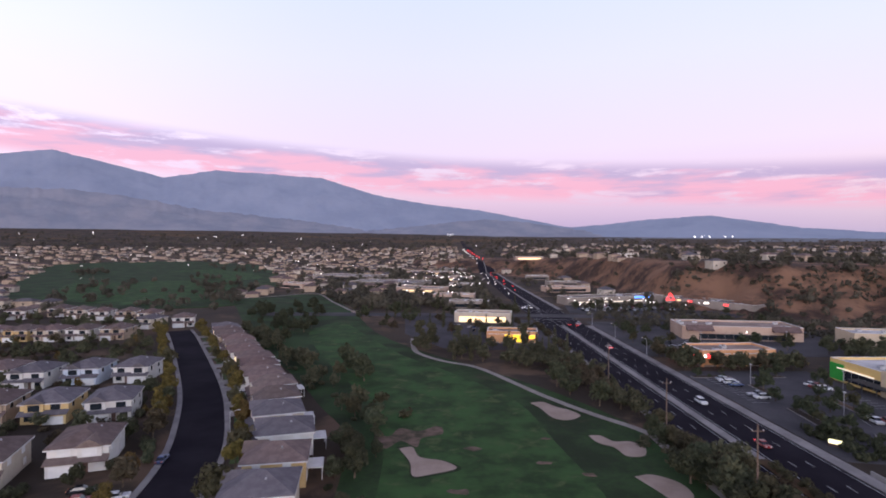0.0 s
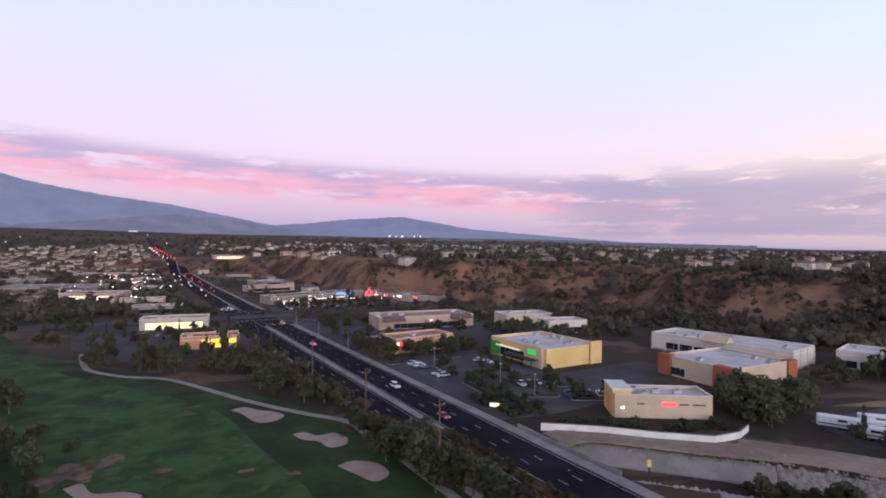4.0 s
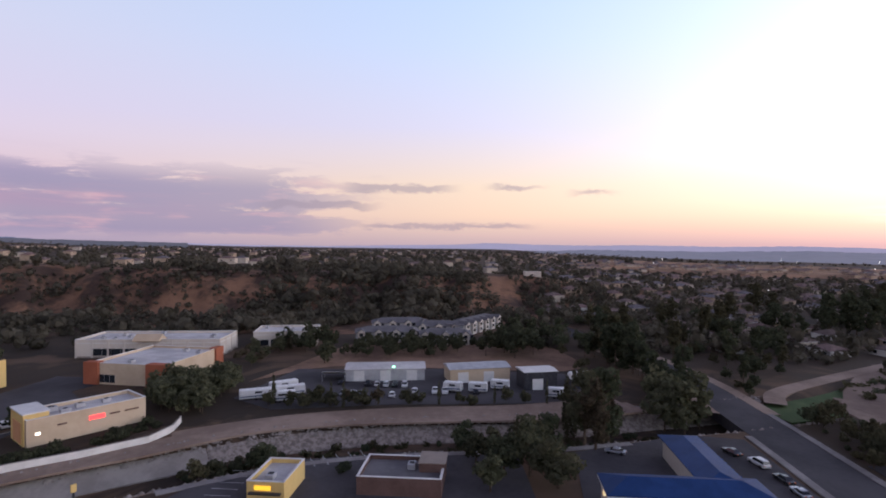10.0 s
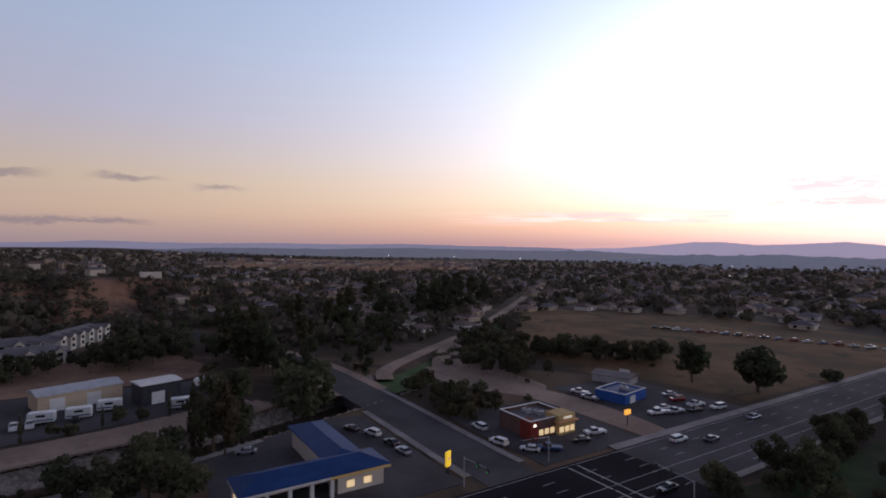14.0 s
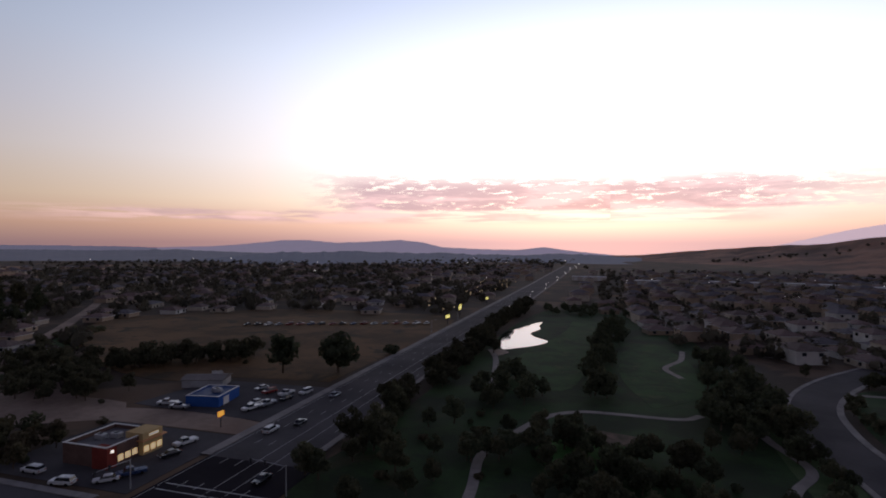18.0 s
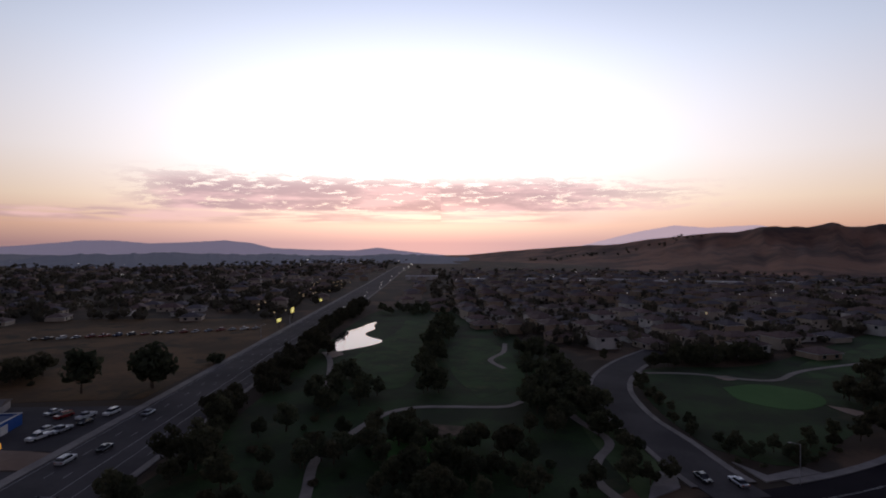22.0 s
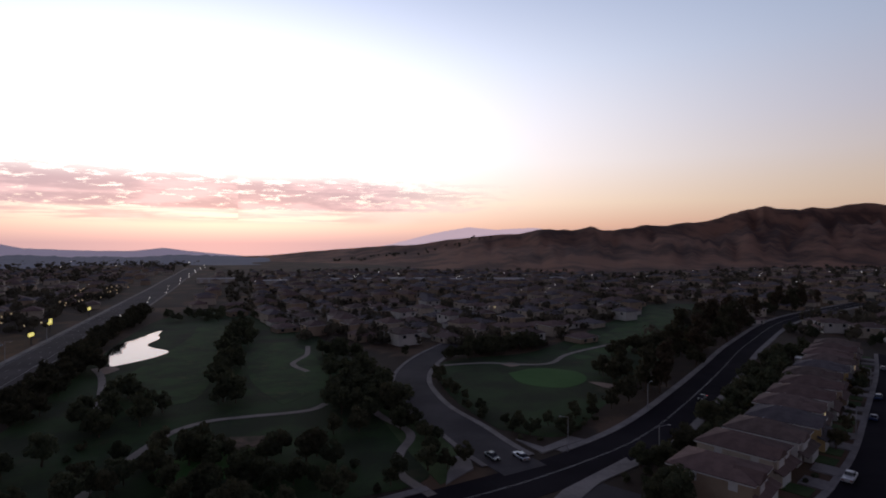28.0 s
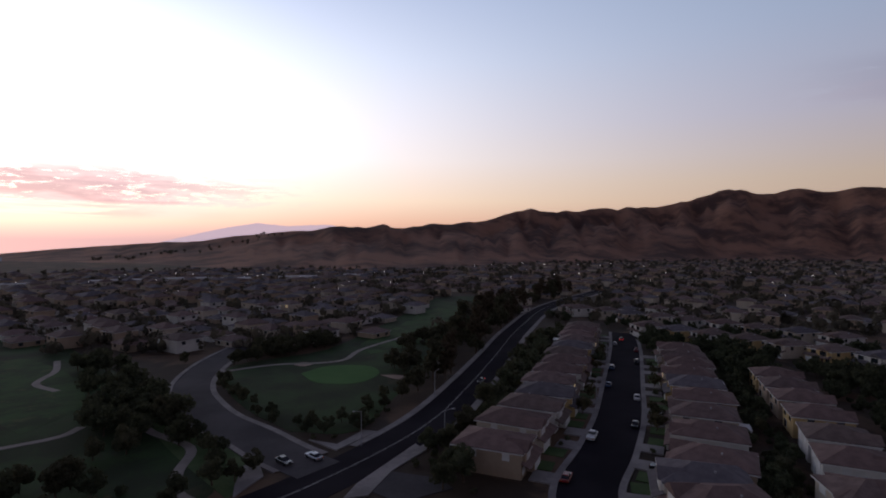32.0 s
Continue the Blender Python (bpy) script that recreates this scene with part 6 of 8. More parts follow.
panel("red_sign", lit_y, 12.05, -2, 4.2, 3.0, 1.0, 90, L_RED, 0.12)
whiteb = shop("store", 25, 337, 34, 14, -10, 5.5, M_WALL[0], M_TANROOF, "cream stucco building with arched lit entrance", units=3, seed=13)
glazing(whiteb, 0, -7.0, 2.2, 28, 3.0, 0, 7, True)
sheet("parking_lot", [(-20, 290), (0, 250), (56, 240), (56, 345), (-25, 362)], M_ASPHALT, 0.09, "parking lot among trees beside the course", "parking lot", 0)
M_FARROOF = mat("dusty_flat_roof", (0.15, 0.135, 0.128), (0.23, 0.205, 0.192), 0.1, 0.9)
for k, (bx, by, sx, sy, tn) in enumerate([(-60, 640, 110, 60, -20), (-20, 545, 60, 34, -20), (-130, 760, 120, 60, -25), (10, 470, 46, 22, -8), (20, 415, 40, 18, -5), (15, 720, 60, 40, -8), (20, 600, 36, 22, -5), (125, 560, 60, 26, 8), (140, 640, 50, 24, 4), (-20, 860, 90, 40, -15), (130, 760, 40, 26, 0), (-160, 600, 50, 26, -30), (20, 950, 50, 30, 0), (140, 900, 60, 30, 0)]):
    b = shop("store", bx, by, sx * 0.75, sy * 0.8, tn, 4.6, (M_MALL, M_PLAZA)[k % 2], M_FARROOF, "far pale commercial building with a flat roof", "store", units=3, seed=20 + k)
    b.location.z = zat(bx, by)
    glazing(b, 0, -sy * 0.4, 2.0, sx * 0.6, 2.2, 0, 5, k % 4 == 1)

# ---- along the creek ----
wall_line = np.array([(92, 108), (104, 98), (112, 89), (122, 80), (130, 79), (137, 81)], float)
blk = empty("block_wall", 0, 0, 0, 0, "low white block wall above the creek", "wall")
for (ax, ay), (bx, by) in zip(wall_line[:-1], wall_line[1:]):
    L = math.hypot(bx - ax, by - ay)
    me = part("wall_panel", boxed(0, L + 0.1, -0.12, 0.12, -0.5, 1.7), M_BLOCK, blk)
    me.matrix_basis = pose(ax, ay, 0, 0, 0, math.degrees(math.atan2(by - ay, bx - ax)))
    cp = part("coping", boxed(0, L + 0.1, -0.2, 0.2, 1.7, 1.82), M_CONC, me)
ribbon("creek_road", smooth_line([(90, 101), (100, 99), (118, 79), (134, 62), (143, 40), (149, 10), (154, -20), (163, -42)], 5), -4.5, 4.5, 0.18, M_DIRT, label="pale service road along the creek", category="track")
yel = shop("kiosk", 101, 40.5, 11, 7, 0, 3.1, M_SHOPY, M_FLATROOF, "small yellow drive-in shop with lit sign", "shop", units=1, seed=40, plain=True)
panel("lit_sign", yel, -5.55, 0.5, 2.9, 3, 0.7, -90, L_YELLOW, 0.2, "yellow lit sign shape")
panel("awning", yel, -5.5, 0, 2.0, 6, 0.3, -90, M_DARKMETAL, 0.8)
dark = shop("shop", 106, 17, 11, 16, 0, 2.6, M_BROWNWALL, M_DARKROOF, "dark brown shop with a dark flat roof", "shop", units=2, seed=41, plain=True)
part("roof_tower", boxed(-0.5, 5.2, -8.2, -3.2, 2.6, 4.4, 0.05), M_BROWNWALL, dark, "raised corner block with a pale cap")
part("tower_cap", boxed(-0.7, 5.4, -8.4, -3.0, 4.4, 4.6), M_MALL, dark)
sheet("parking_lot", [(88, -10), (88, 62), (100, 58), (116, 40), (122, 20), (124, -6)], M_ASPHALT, 0.10, "dark parking lot with white bays", "parking lot", 0)
# blue-roofed station on the corner
stn = empty("fuel_station", 95, -22, 0, 0, "corner station under a royal blue metal roof", "station")
part("canopy_roof", hip_roof(0.3, 8.7, -25.7, 1.7, 4.5, 1.5, 0.5), M_BLUEMETAL, stn, "royal blue hipped metal roof")
part("wing_roof", hip_roof(5.0, 31, -23.3, -15.8, 4.52, 1.3, 0.5), M_BLUEMETAL, stn, "royal blue hipped metal roof")
for k in range(13):
    part("roof_seam", boxed(9.5 + 1.65 * k, 9.56 + 1.65 * k, -23.9, -23.7, 4.42, 4.62), M_BLUEWALL, stn)
part("yellow_fascia", boxed(-0.15, 9.15, -26.2, -14, 3.75, 4.3), M_SHOPY, stn, "yellow fascia band")
part("white_fascia", boxed(-0.15, 9.15, -14, 2.15, 3.85, 4.3), M_TRIM, stn)
part("shop_wall", boxed(1.5, 8.5, -25.4, -16, 0, 3.75), M_SHOPW, stn)
part("bay_wall", boxed(7.6, 8.5, -16, 1.6, 0, 3.85), M_SHOPW, stn)
part("wing_wall", boxed(10, 30, -16.6, -16.0, 0, 4.3), M_SHOPW, stn)
for yy in (1.2, -2.8, -6.8, -10.8, -14.6):
    part("pillar", boxed(0.6, 1.3, yy - 0.35, yy + 0.35, 0, 3.85), M_TRIM, stn)
for yy in (-0.8, 0.6, -18.5, -22.0):
    panel("lit_window", stn, 1.45 if yy < -15 else 7.55, yy, 1.6, 1.5, 1.2, -90, L_WARM, 0.06)
for xx in (12, 17, 22, 27):
    part("pillar", boxed(xx - 0.3, xx + 0.3, -22.6, -22.0, 0, 4.3), M_TRIM, stn)
BLOCKED.append((94, 127, -49, -19))
sheet("forecourt", [(88, -61), (88, -16), (126, -19), (140, -48), (138, -61)], M_ASPHALT, 0.09, "grey paved station forecourt", "paving", 0)
sg = empty("pylon_sign", 93.5, -60.5, 0, 25, "yellow lit pylon sign on a short pole", "sign")
part("pole", boxed(-0.2, 0.2, -0.2, 0.2, 0, 2.0), M_DARKMETAL, sg)
part("sign_box", boxed(-0.25, 0.25, -0.75, 0.75, 1.6, 4.6, 0.05), L_YELLOW, sg, "yellow lit sign box")
part("price_panel", boxed(-0.29, 0.29, -0.6, 0.6, 3.1, 3.4), M_TRIM, sg)
sg = empty("pylon_sign", 90, 73, 0, 60, "yellow and white pylon sign beside the avenue", "sign")
part("pole", boxed(-0.15, 0.15, -0.15, 0.15, 0, 3.5), M_DARKMETAL, sg)
part("sign_box", boxed(-0.2, 0.2, -0.45, 0.45, 3.2, 4.6, 0.05), M_SHOPY, sg)
sg = empty("monument_sign", 92, 128, 0, 45, "low lit white monument sign", "sign")
part("base", boxed(-0.3, 0.3, -1.5, 1.5, 0, 0.7), M_BROWNWALL, sg)
part("sign_box", boxed(-0.2, 0.2, -1.4, 1.4, 0.7, 1.6, 0.05), light_mat("pale_sign_glow", (1.0, 0.9, 0.5), 1.6), sg)
# corner restaurant with warm lights, and neighbours
gold = shop("restaurant", 105, -94, 12, 13, 0, 3.5, M_BROWNWALL, M_DARKROOF, "corner restaurant lit warm yellow at dusk", "restaurant", units=2, seed=50, plain=True)
part("red_block", boxed(-6.6, -2.6, 4.6, 7.0, 0, 4.4), M_DARKRED, gold, "dark red entrance block")
part("yellow_tower", boxed(-7.2, -2.4, -7.0, -1.5, 0, 4.9), M_WALL[3], gold, "tan stucco tower")
# warm glows added here also stand for light on the tower wall, beyond windows
for yy in (-6.0, -4.2, -2.4, -0.4, 1.4, 3.2):
    panel("lit_window", gold, -6.05 if yy > -1.5 else -7.25, yy, 1.4, 1.3, 1.3, -90, L_WARM, 0.08)
for xx in (-6.2, -4.6, -3.0, -0.6, 1.4, 3.4):
    panel("lit_window", gold, xx, -7.05 if xx < -2.4 else -6.55, 1.4, 1.2, 1.2, 0, L_WARM, 0.08)
part("eave", boxed(-7.9, -1.9, -7.7, -0.9, 3.2, 3.45, 0.04), M_SHOPO, gold, "ochre eave over lit windows")
panel("wall_lamp", gold, -7.25, -4.4, 4.2, 2.6, 0.5, -90, L_SHOP)
panel("wall_lamp", gold, -4.8, -7.05, 4.3, 3.4, 0.7, 0, L_WHITE)
panel("wall_lamp", gold, -6.65, 5.8, 3.6, 0.6, 0.5, -90, L_WHITE)
sheet("parking_lot", [(86, -80), (86, -112), (124, -112), (124, -80)], M_ASPHALT, 0.10, "asphalt lot round the corner restaurant", "parking lot", 0)
sheet("dirt_lot", [(86, -113), (86, -122), (120, -124), (170, -112), (175, -104), (125, -112)], M_DIRT, 0.09, "bare pale dirt strip", "dirt", 3)
blueb = shop("shop", 112, -135, 10, 12, 10, 2.7, M_BLUEWALL, M_BLUEMETAL, "bright blue painted tyre shop", "shop", 0.35, units=2, seed=51, plain=True)
panel("roller_door", blueb, -5.05, 2, 1.2, 3.0, 2.2, -90, M_TRIM, 0.08)
sheet("parking_lot", [(86, -123), (86, -158), (128, -156), (132, -126), (118, -125)], M_ASPHALT, 0.10, "parking lot of the blue shop", "parking lot", 0)
shed(127, -150, 20, 13, 8, 2.4, M_STEEL, M_FARROOF, "pale grey metal shed beside the blue shop")
st = empty("street_sign", 94, -116, 0, 0, "small amber lit sign on a post", "sign")
part("pole", boxed(-0.08, 0.08, -0.08, 0.08, 0, 3.2), M_DARKMETAL, st)
part("sign_box", boxed(-0.25, 0.25, -1.0, 1.0, 3.0, 4.2, 0.05), light_mat("amber_sign_glow", (1.0, 0.45, 0.06), 2.0), st)
# yard with sheds, boats and trailers
sheet("storage_yard", [(150, 62), (160, 78), (200, 72), (205, 20), (202, -30), (170, -34), (163, -10), (158, 30)], M_ASPHALT, 0.10, "worn asphalt storage yard", "yard", 0)
shed(191, 37, -80, 27, 11, 4.0, M_STEEL, M_FLATROOF, "long pale metal shed with a white roof")
lampg = empty("yard_lamp", 184.5, 33, 0, 0, "green-white yard lamp on a shed", "lamp")
part("pole", boxed(-0.06, 0.06, -0.06, 0.06, 0, 5.2), M_STEEL, lampg)
part("lamp_head", boxed(-0.45, 0.45, -0.45, 0.45, 5.0, 5.5, 0.1), light_mat("green_white_glow", (0.35, 1.0, 0.55), 4.0), lampg)
shed(192, 5, -73, 21, 10, 4.6, M_SHOP, M_STEEL, "tan metal shed with three roller doors")
shed(183, -15, -74, 11, 8, 5.8, M_DARKMETAL, M_TRIM, "dark grey shed with a bright white roof", 0.4)
for k in range(3):
    tk = empty("tank", 181 + 1.5 * k, -26 - 2.6 * k, 3.6, 0, "white plastic tank on a dark rack", "tank", "tanks on the rack")
    bm = bmesh.new()
    tube(bm, (-1.4, 0, 1.0), (1.4, 0, 1.0), 1.0, None, 14)
    part("drum", bm, M_TRIM, tk)
    part("rack", boxed(-1.3, 1.3, -1.0, 1.0, -3.7, 0.1), M_DARKMETAL, tk)
for k, (rx, ry, rt, L) in enumerate([(160, 70, -63, 11), (165, 62, -63, 9), (158, 62, -63, 8), (170, 66, -50, 9), (174, 12, 80, 6), (174, 4, 85, 6), (178, -3, 80, 6), (170, -20, 80, 6)]):
    tr = empty("trailer", rx, ry, 0, rt, "white camping trailer parked in the yard", "trailer", "trailers in the yard")
    part("body", boxed(-L / 2, L / 2, -1.25, 1.25, 0.6, 3.3, 0.25), M_CAR["white"], tr)
    part("stripe", boxed(-L / 2 + 0.3, L / 2 - 0.3, -1.28, 1.28, 1.2, 1.5), M_CAR["blue"], tr)
    for sx in (-0.6, 0.6):
        for sy in (-1.1, 1.1):
            piece("wheel", shared("wheel", wheel_bm, M_TYRE), tr, pose(sx, sy, 0.33))
    part("window", boxed(-1.0, 1.0, -1.29, 1.29, 2.1, 2.7), M_GLASS, tr)

M_GREYWALL = mat("grey_apartment_stucco", (0.27, 0.265, 0.26), (0.34, 0.33, 0.32), 0.3, 0.92)
# grey apartments on the slope's foot
for k, (ax, ay, at_, L) in enumerate([(266, 51, 283, 30), (262, 22, 277, 24), (298, 50, 283, 30), (300, 10, -28, 40), (288, 28, 280, 22)]):
    up = 1.0 if k == 3 else 0.0
    ap = empty("apartment_building", ax, ay, zat(ax, ay) + up, at_, "two-storey grey apartments with white gabled bays", "apartments")
    part("wall", boxed(-L / 2, L / 2, -6.0, 6.0, -3 - up, 4.7), M_GREYWALL, ap)
    part("roof", hip_roof(-L / 2, L / 2, -6.0, 6.0, 4.7, 2.3, 0.6), M_DARKROOF, ap)
    nb = int(L / 6.5)
    for i in range(nb):
        ox = -L / 2 + 2.6 + i * (L - 5.2) / max(1, nb - 1)
        bay = part("gable_bay", boxed(ox - 1.7, ox + 1.7, -7.2, -5.9, -3 - up, 4.9), M_SHOPW, ap, "white gabled bay")
        part("gable_roof", gable_prism(2.1, -7.7, -2.0, 5.0, 1.5, True), M_DARKROOF, bay).matrix_basis = pose(ox, 0, 0)
        part("gable_wall", gable_prism(1.7, -7.25, -7.0, 4.9, 1.25, False), M_SHOPW, bay).matrix_basis = pose(ox, -0.62, 0)
        for zz in (1.2, 3.7):
            window_at(ap, ox, -7.2, zz, 1.5, 1.2, 0)
            window_at(ap, ox + 3.0, -6.0, zz, 1.3, 1.2, 0)
    for zz in (1.2, 3.7):
        window_at(ap, L / 2, 0, zz, 1.5, 1.2, 90)
        window_at(ap, -L / 2, 0, zz, 1.5, 1.2, -90)
    BLOCKED.append((ax - 20, ax + 20, ay - 20, ay + 20))
# white tank building on the knoll
kn = shop("tank_house", 470, -34.5, 14, 9, 95, 3.0, M_SHOPW, M_FLATROOF, "white building on top of the brown knoll", "building", units=0)
kn.location.z = zat(470, -34.5) - 0.3
bh = shop("house", 252, 765, 30, 12, 15, 4.5, M_SHOPW, M_FLATROOF, "long white house on the bluff's edge", "house", units=0)
bh.location.z = zat(252, 765)

# ---- planting ----
BLOCKED += [(26, 56, -330, -238), (-12, 4, 108, 130), (24, 48, 98, 166)]
OAK = ["oak1", "oak2", "oak3", "oak4"]
EUC = ["euc1", "euc2", "euc3", "euc4"]
MIX = OAK + ["olive1", "olive2"]
# belt between course and avenue
scatter(["oak1", "oak3", "olive1", "olive2"], [(50, 84), (56, 84), (56, 200), (46, 215), (36, 215), (46, 180), (53, 145), (51, 130)], 48, 0.6, 1.05, "trees between course and avenue", 2.4)
scatter(["weed1", "weed2", "bush1"], [(54, 80), (58, 80), (58, 330), (54, 330)], 60, 0.8, 1.4, "shrubs beside the avenue", 1.5, 0.0)
for y in np.arange(-40, 118, 3.1):
    plant("weed1" if rng.rand() < 0.6 else "weed2", 69.8 + rng.normal() * 0.5, float(y), 0.5 + 0.5 * rng.rand(), "scrub on the median", 0.26)
scatter(OAK + EUC[:1] + ["cypress1"], [(-16, 255), (0, 228), (20, 210), (52, 205), (54, 246), (20, 252), (5, 258)], 46, 0.65, 1.05, "trees between course and avenue", 2.5)
scatter(MIX + ["cypress1", "cypress2"], [(-30, 290), (-10, 262), (14, 282), (54, 284), (54, 420), (-10, 420), (-60, 410)], 60, 0.55, 1.0, "trees round the car park", 3.0)
# behind the gardens
scatter(OAK + ["bush1", "bush2"], [(-20, 88), (-14, 88), (-15, 135), (-30, 172), (-48, 205), (-70, 248), (-100, 300), (-108, 295), (-80, 245), (-54, 200), (-40, 172), (-26, 140)], 60, 0.55, 1.0, "trees along the garden fences", 2.0, 0.2)
scatter(OAK, [(-60, 262), (-85, 262), (-120, 330), (-140, 400), (-95, 420), (-70, 330)], 26, 0.7, 1.2, "dark trees at the course's edge", 3.0)
for x, y, k, s in [(-32, 201, "oak1", 1.3), (-29, 196, "oak2", 1.1), (-36, 192, "olive1", 1.0), (-27, 188, "oak3", 1.0), (-38, 214, "oak4", 1.1), (-24, 150, "olive2", 0.9), (-18, 158, "olive1", 0.8), (-10, 150, "weed1", 1.2), (-31, 361, "oak2", 1.4), (-50, 340, "oak3", 1.3), (-20, 330, "oak1", 1.3),
                   (40, 172, "oak1", 1.0), (46, 160, "oak2", 1.1), (38, 182, "oak3", 1.2), (48, 128, "oak3", 0.9), (51, 118, "oak4", 1.0), (49, 108, "oak1", 1.1), (55, 104, "olive2", 1.3), (53, 112, "oak4", 1.1), (52, 97, "oak3", 1.3), (56, 92, "olive1", 1.4), (51, 90, "oak2", 1.2)]:
    plant(k, x, y, s, "trees on the course")
for y in np.arange(60, 126, 3.4):
    plant(["olive1", "oak2", "olive2", "oak4"][rng.randint(4)], 55.6 + 1.6 * rng.rand(), y + rng.rand() * 2, 1.0 + 0.4 * rng.rand(), "olive-brown trees beside the avenue")
# street trees
for at in np.arange(n0 - 6, n0 + 215, 5.0):
    for side, off in ((1, 9.0), (-1, 9.2)):
        if rng.rand() < 0.88:
            x, y, _ = along(STREET, side, off + rng.rand() * 1.5, at + rng.rand() * 3)
            plant(["gold1", "gold2", "gold1", "olive2", "bush1"][rng.randint(5)], x, y, 0.8 + 0.6 * rng.rand(), "street trees")
for at in np.arange(n1 - 160, n1 + 10, 7.0):
    for side, off in ((1, 9.0), (-1, 9.2)):
        if rng.rand() < 0.6:
            x, y, _ = along(STREET, side, off + rng.rand(), at + rng.rand() * 3)
            plant(["bush1", "oak1", "bush2", "olive1"][rng.randint(4)], x, y, 0.5 + 0.4 * rng.rand(), "street trees")
# gardens of the estate
scatter(["bush1", "bush2", "weed1"], [(-62, 90), (-66, 130), (-84, 170), (-110, 212), (-140, 262), (-260, 262), (-180, 180), (-150, 100)], 160, 0.7, 1.4, "garden shrubs of the estate", 1.8, 0.2)
scatter(OAK + ["bush1", "bush2", "gold2", "olive1"], [(-62, 90), (-66, 130), (-84, 170), (-110, 212), (-140, 262), (-260, 262), (-180, 180), (-150, 100)], 130, 0.45, 0.95, "garden trees of the estate", 2.6, 0.6)
scatter(OAK + ["bush1", "olive1"], [(-150, 285), (-140, 320), (-190, 335), (-280, 340), (-290, 285), (-170, 284)], 60, 0.5, 1.0, "garden trees of the estate", 2.6, 0.6)
scatter(["bush1", "bush2", "oak1", "oak3"], [(-62, -30), (-100, -50), (-180, -92), (-230, -120), (-235, -108), (-190, -70), (-110, -28), (-80, -10)], 55, 0.5, 0.9, "garden trees of the estate", 2.4, 0.6)
scatter(["bush1", "bush2", "oak2", "oak3", "oak4"], [(-70, -70), (-100, -92), (-160, -122), (-240, -170), (-232, -178), (-150, -136), (-90, -104), (-66, -84)], 95, 0.5, 0.95, "garden trees of the estate", 2.4, 0.4)
scatter(OAK, [(-195, -60), (-250, -75), (-255, -135), (-225, -128), (-190, -90)], 45, 0.7, 1.2, "dark trees behind the estate", 3.0, 0.8)
scatter(OAK, [(-280, -215), (-300, -130), (-292, -40), (-278, -40), (-283, -130), (-268, -200)], 40, 0.6, 1.0, "dark trees behind the estate", 3.0, 0.5)
scatter(OAK + EUC[:2], [(-150, -150), (-230, -205), (-330, -265), (-420, -290), (-420, -310), (-320, -278), (-225, -222), (-150, -170), (-100, -136), (-98, -124)], 75, 0.7, 1.2, "dark trees along the cross street", 2.8, 0.3)
def strip(side, a, b, at0, at1):
    """The polygon between two distances beside the housing street."""
    ats = np.linspace(at0, at1, 9)
    return [along(STREET, side, a, q)[:2] for q in ats] + [along(STREET, side, b, q)[:2] for q in ats[::-1]]


scatter(OAK + ["bush1", "olive1"], strip(-1, 29.5, 39.0, n1 - 125, n1 + 35), 80, 0.4, 0.75, "dark trees between the garden rows", 2.3, 0.1)
scatter(OAK + ["bush2"], strip(-1, 61.0, 84.0, n1 - 110, n1 + 30), 90, 0.55, 1.05, "dark trees behind the second row", 2.6, 0.2)
scatter(OAK + ["bush1"], strip(1, 30.0, 37.0, n1 - 150, n1 + 10), 60, 0.5, 0.95, "dark trees along the garden rows", 2.3, 0.1)
scatter(OAK + ["olive2", "weed1"], [(-20, 100), (-12, 100), (-8, 122), (-14, 142), (-26, 150), (-24, 130)], 5, 0.35, 0.6, "loose trees on the course", 3.0)
scatter(MIX + EUC[:2] + ["weed1"], [(172, -64), (250, -48), (330, -26), (335, -115), (260, -135), (206, -104), (176, -80)], 75, 0.5, 1.05, "trees about the eastern road", 3.2)
scatter(OAK + ["weed1", "bush1"], [(-30, -98), (50, -86), (50, -135), (34, -160), (20, -128), (-10, -140), (-30, -125)], 40, 0.6, 1.05, "dark trees on the southern course", 2.6)
scatter(OAK + ["bush2"], [(-37, -102), (-46, -108), (-45, -150), (-46, -200), (-38, -200), (-36, -130)], 30, 0.45, 0.85, "low trees beside the curving road", 2.4, 0.2)
scatter(OAK, [(-61, -128), (-64, -126), (-64, -150), (-72, -190), (-66, -190), (-61, -160)], 16, 0.3, 0.55, "low trees beside the curving road", 2.4, 0.2)
# southern course
TURF_S = [(-30, -100), (52, -90), (53, -200), (50, -237), (24, -240), (22, -330), (45, -345), (40, -395), (0, -385), (-28, -330), (-40, -260), (-42, -200), (-36, -130)]
scatter(OAK, [(50, -92), (61, -92), (61, -230), (46, -236), (50, -180)], 46, 0.6, 1.15, "dark trees beside the avenue", 2.6)
scatter(OAK, [(54, -232), (61, -232), (61, -400), (54, -400)], 44, 0.8, 1.3, "dark trees beside the avenue", 2.5)
scatter(OAK + ["bush1"], [(-30, -98), (40, -88), (36, -112), (26, -122), (12, -140), (-8, -128), (-30, -116)], 42, 0.5, 0.95, "dark trees on the southern course", 3.0)
scatter(OAK, [(30, -150), (40, -165), (34, -200), (22, -172), (14, -168)], 16, 0.6, 1.1, "dark trees on the southern course", 3.0)
scatter(OAK, [(-2, -168), (8, -172), (6, -260), (0, -330), (-8, -330), (-5, -260), (-2, -210)], 36, 0.7, 1.25, "dark trees on the southern course", 2.6)
scatter(OAK, [(-20, -132), (-40, -128), (-46, -170), (-44, -240), (-34, -255), (-30, -190)], 55, 0.6, 1.15, "dark trees on the southern course", 2.6)
scatter(OAK, [(-62, -205), (-95, -205), (-130, -215), (-135, -228), (-100, -225), (-66, -222)], 40, 0.6, 1.0, "dark trees behind the green", 2.6)
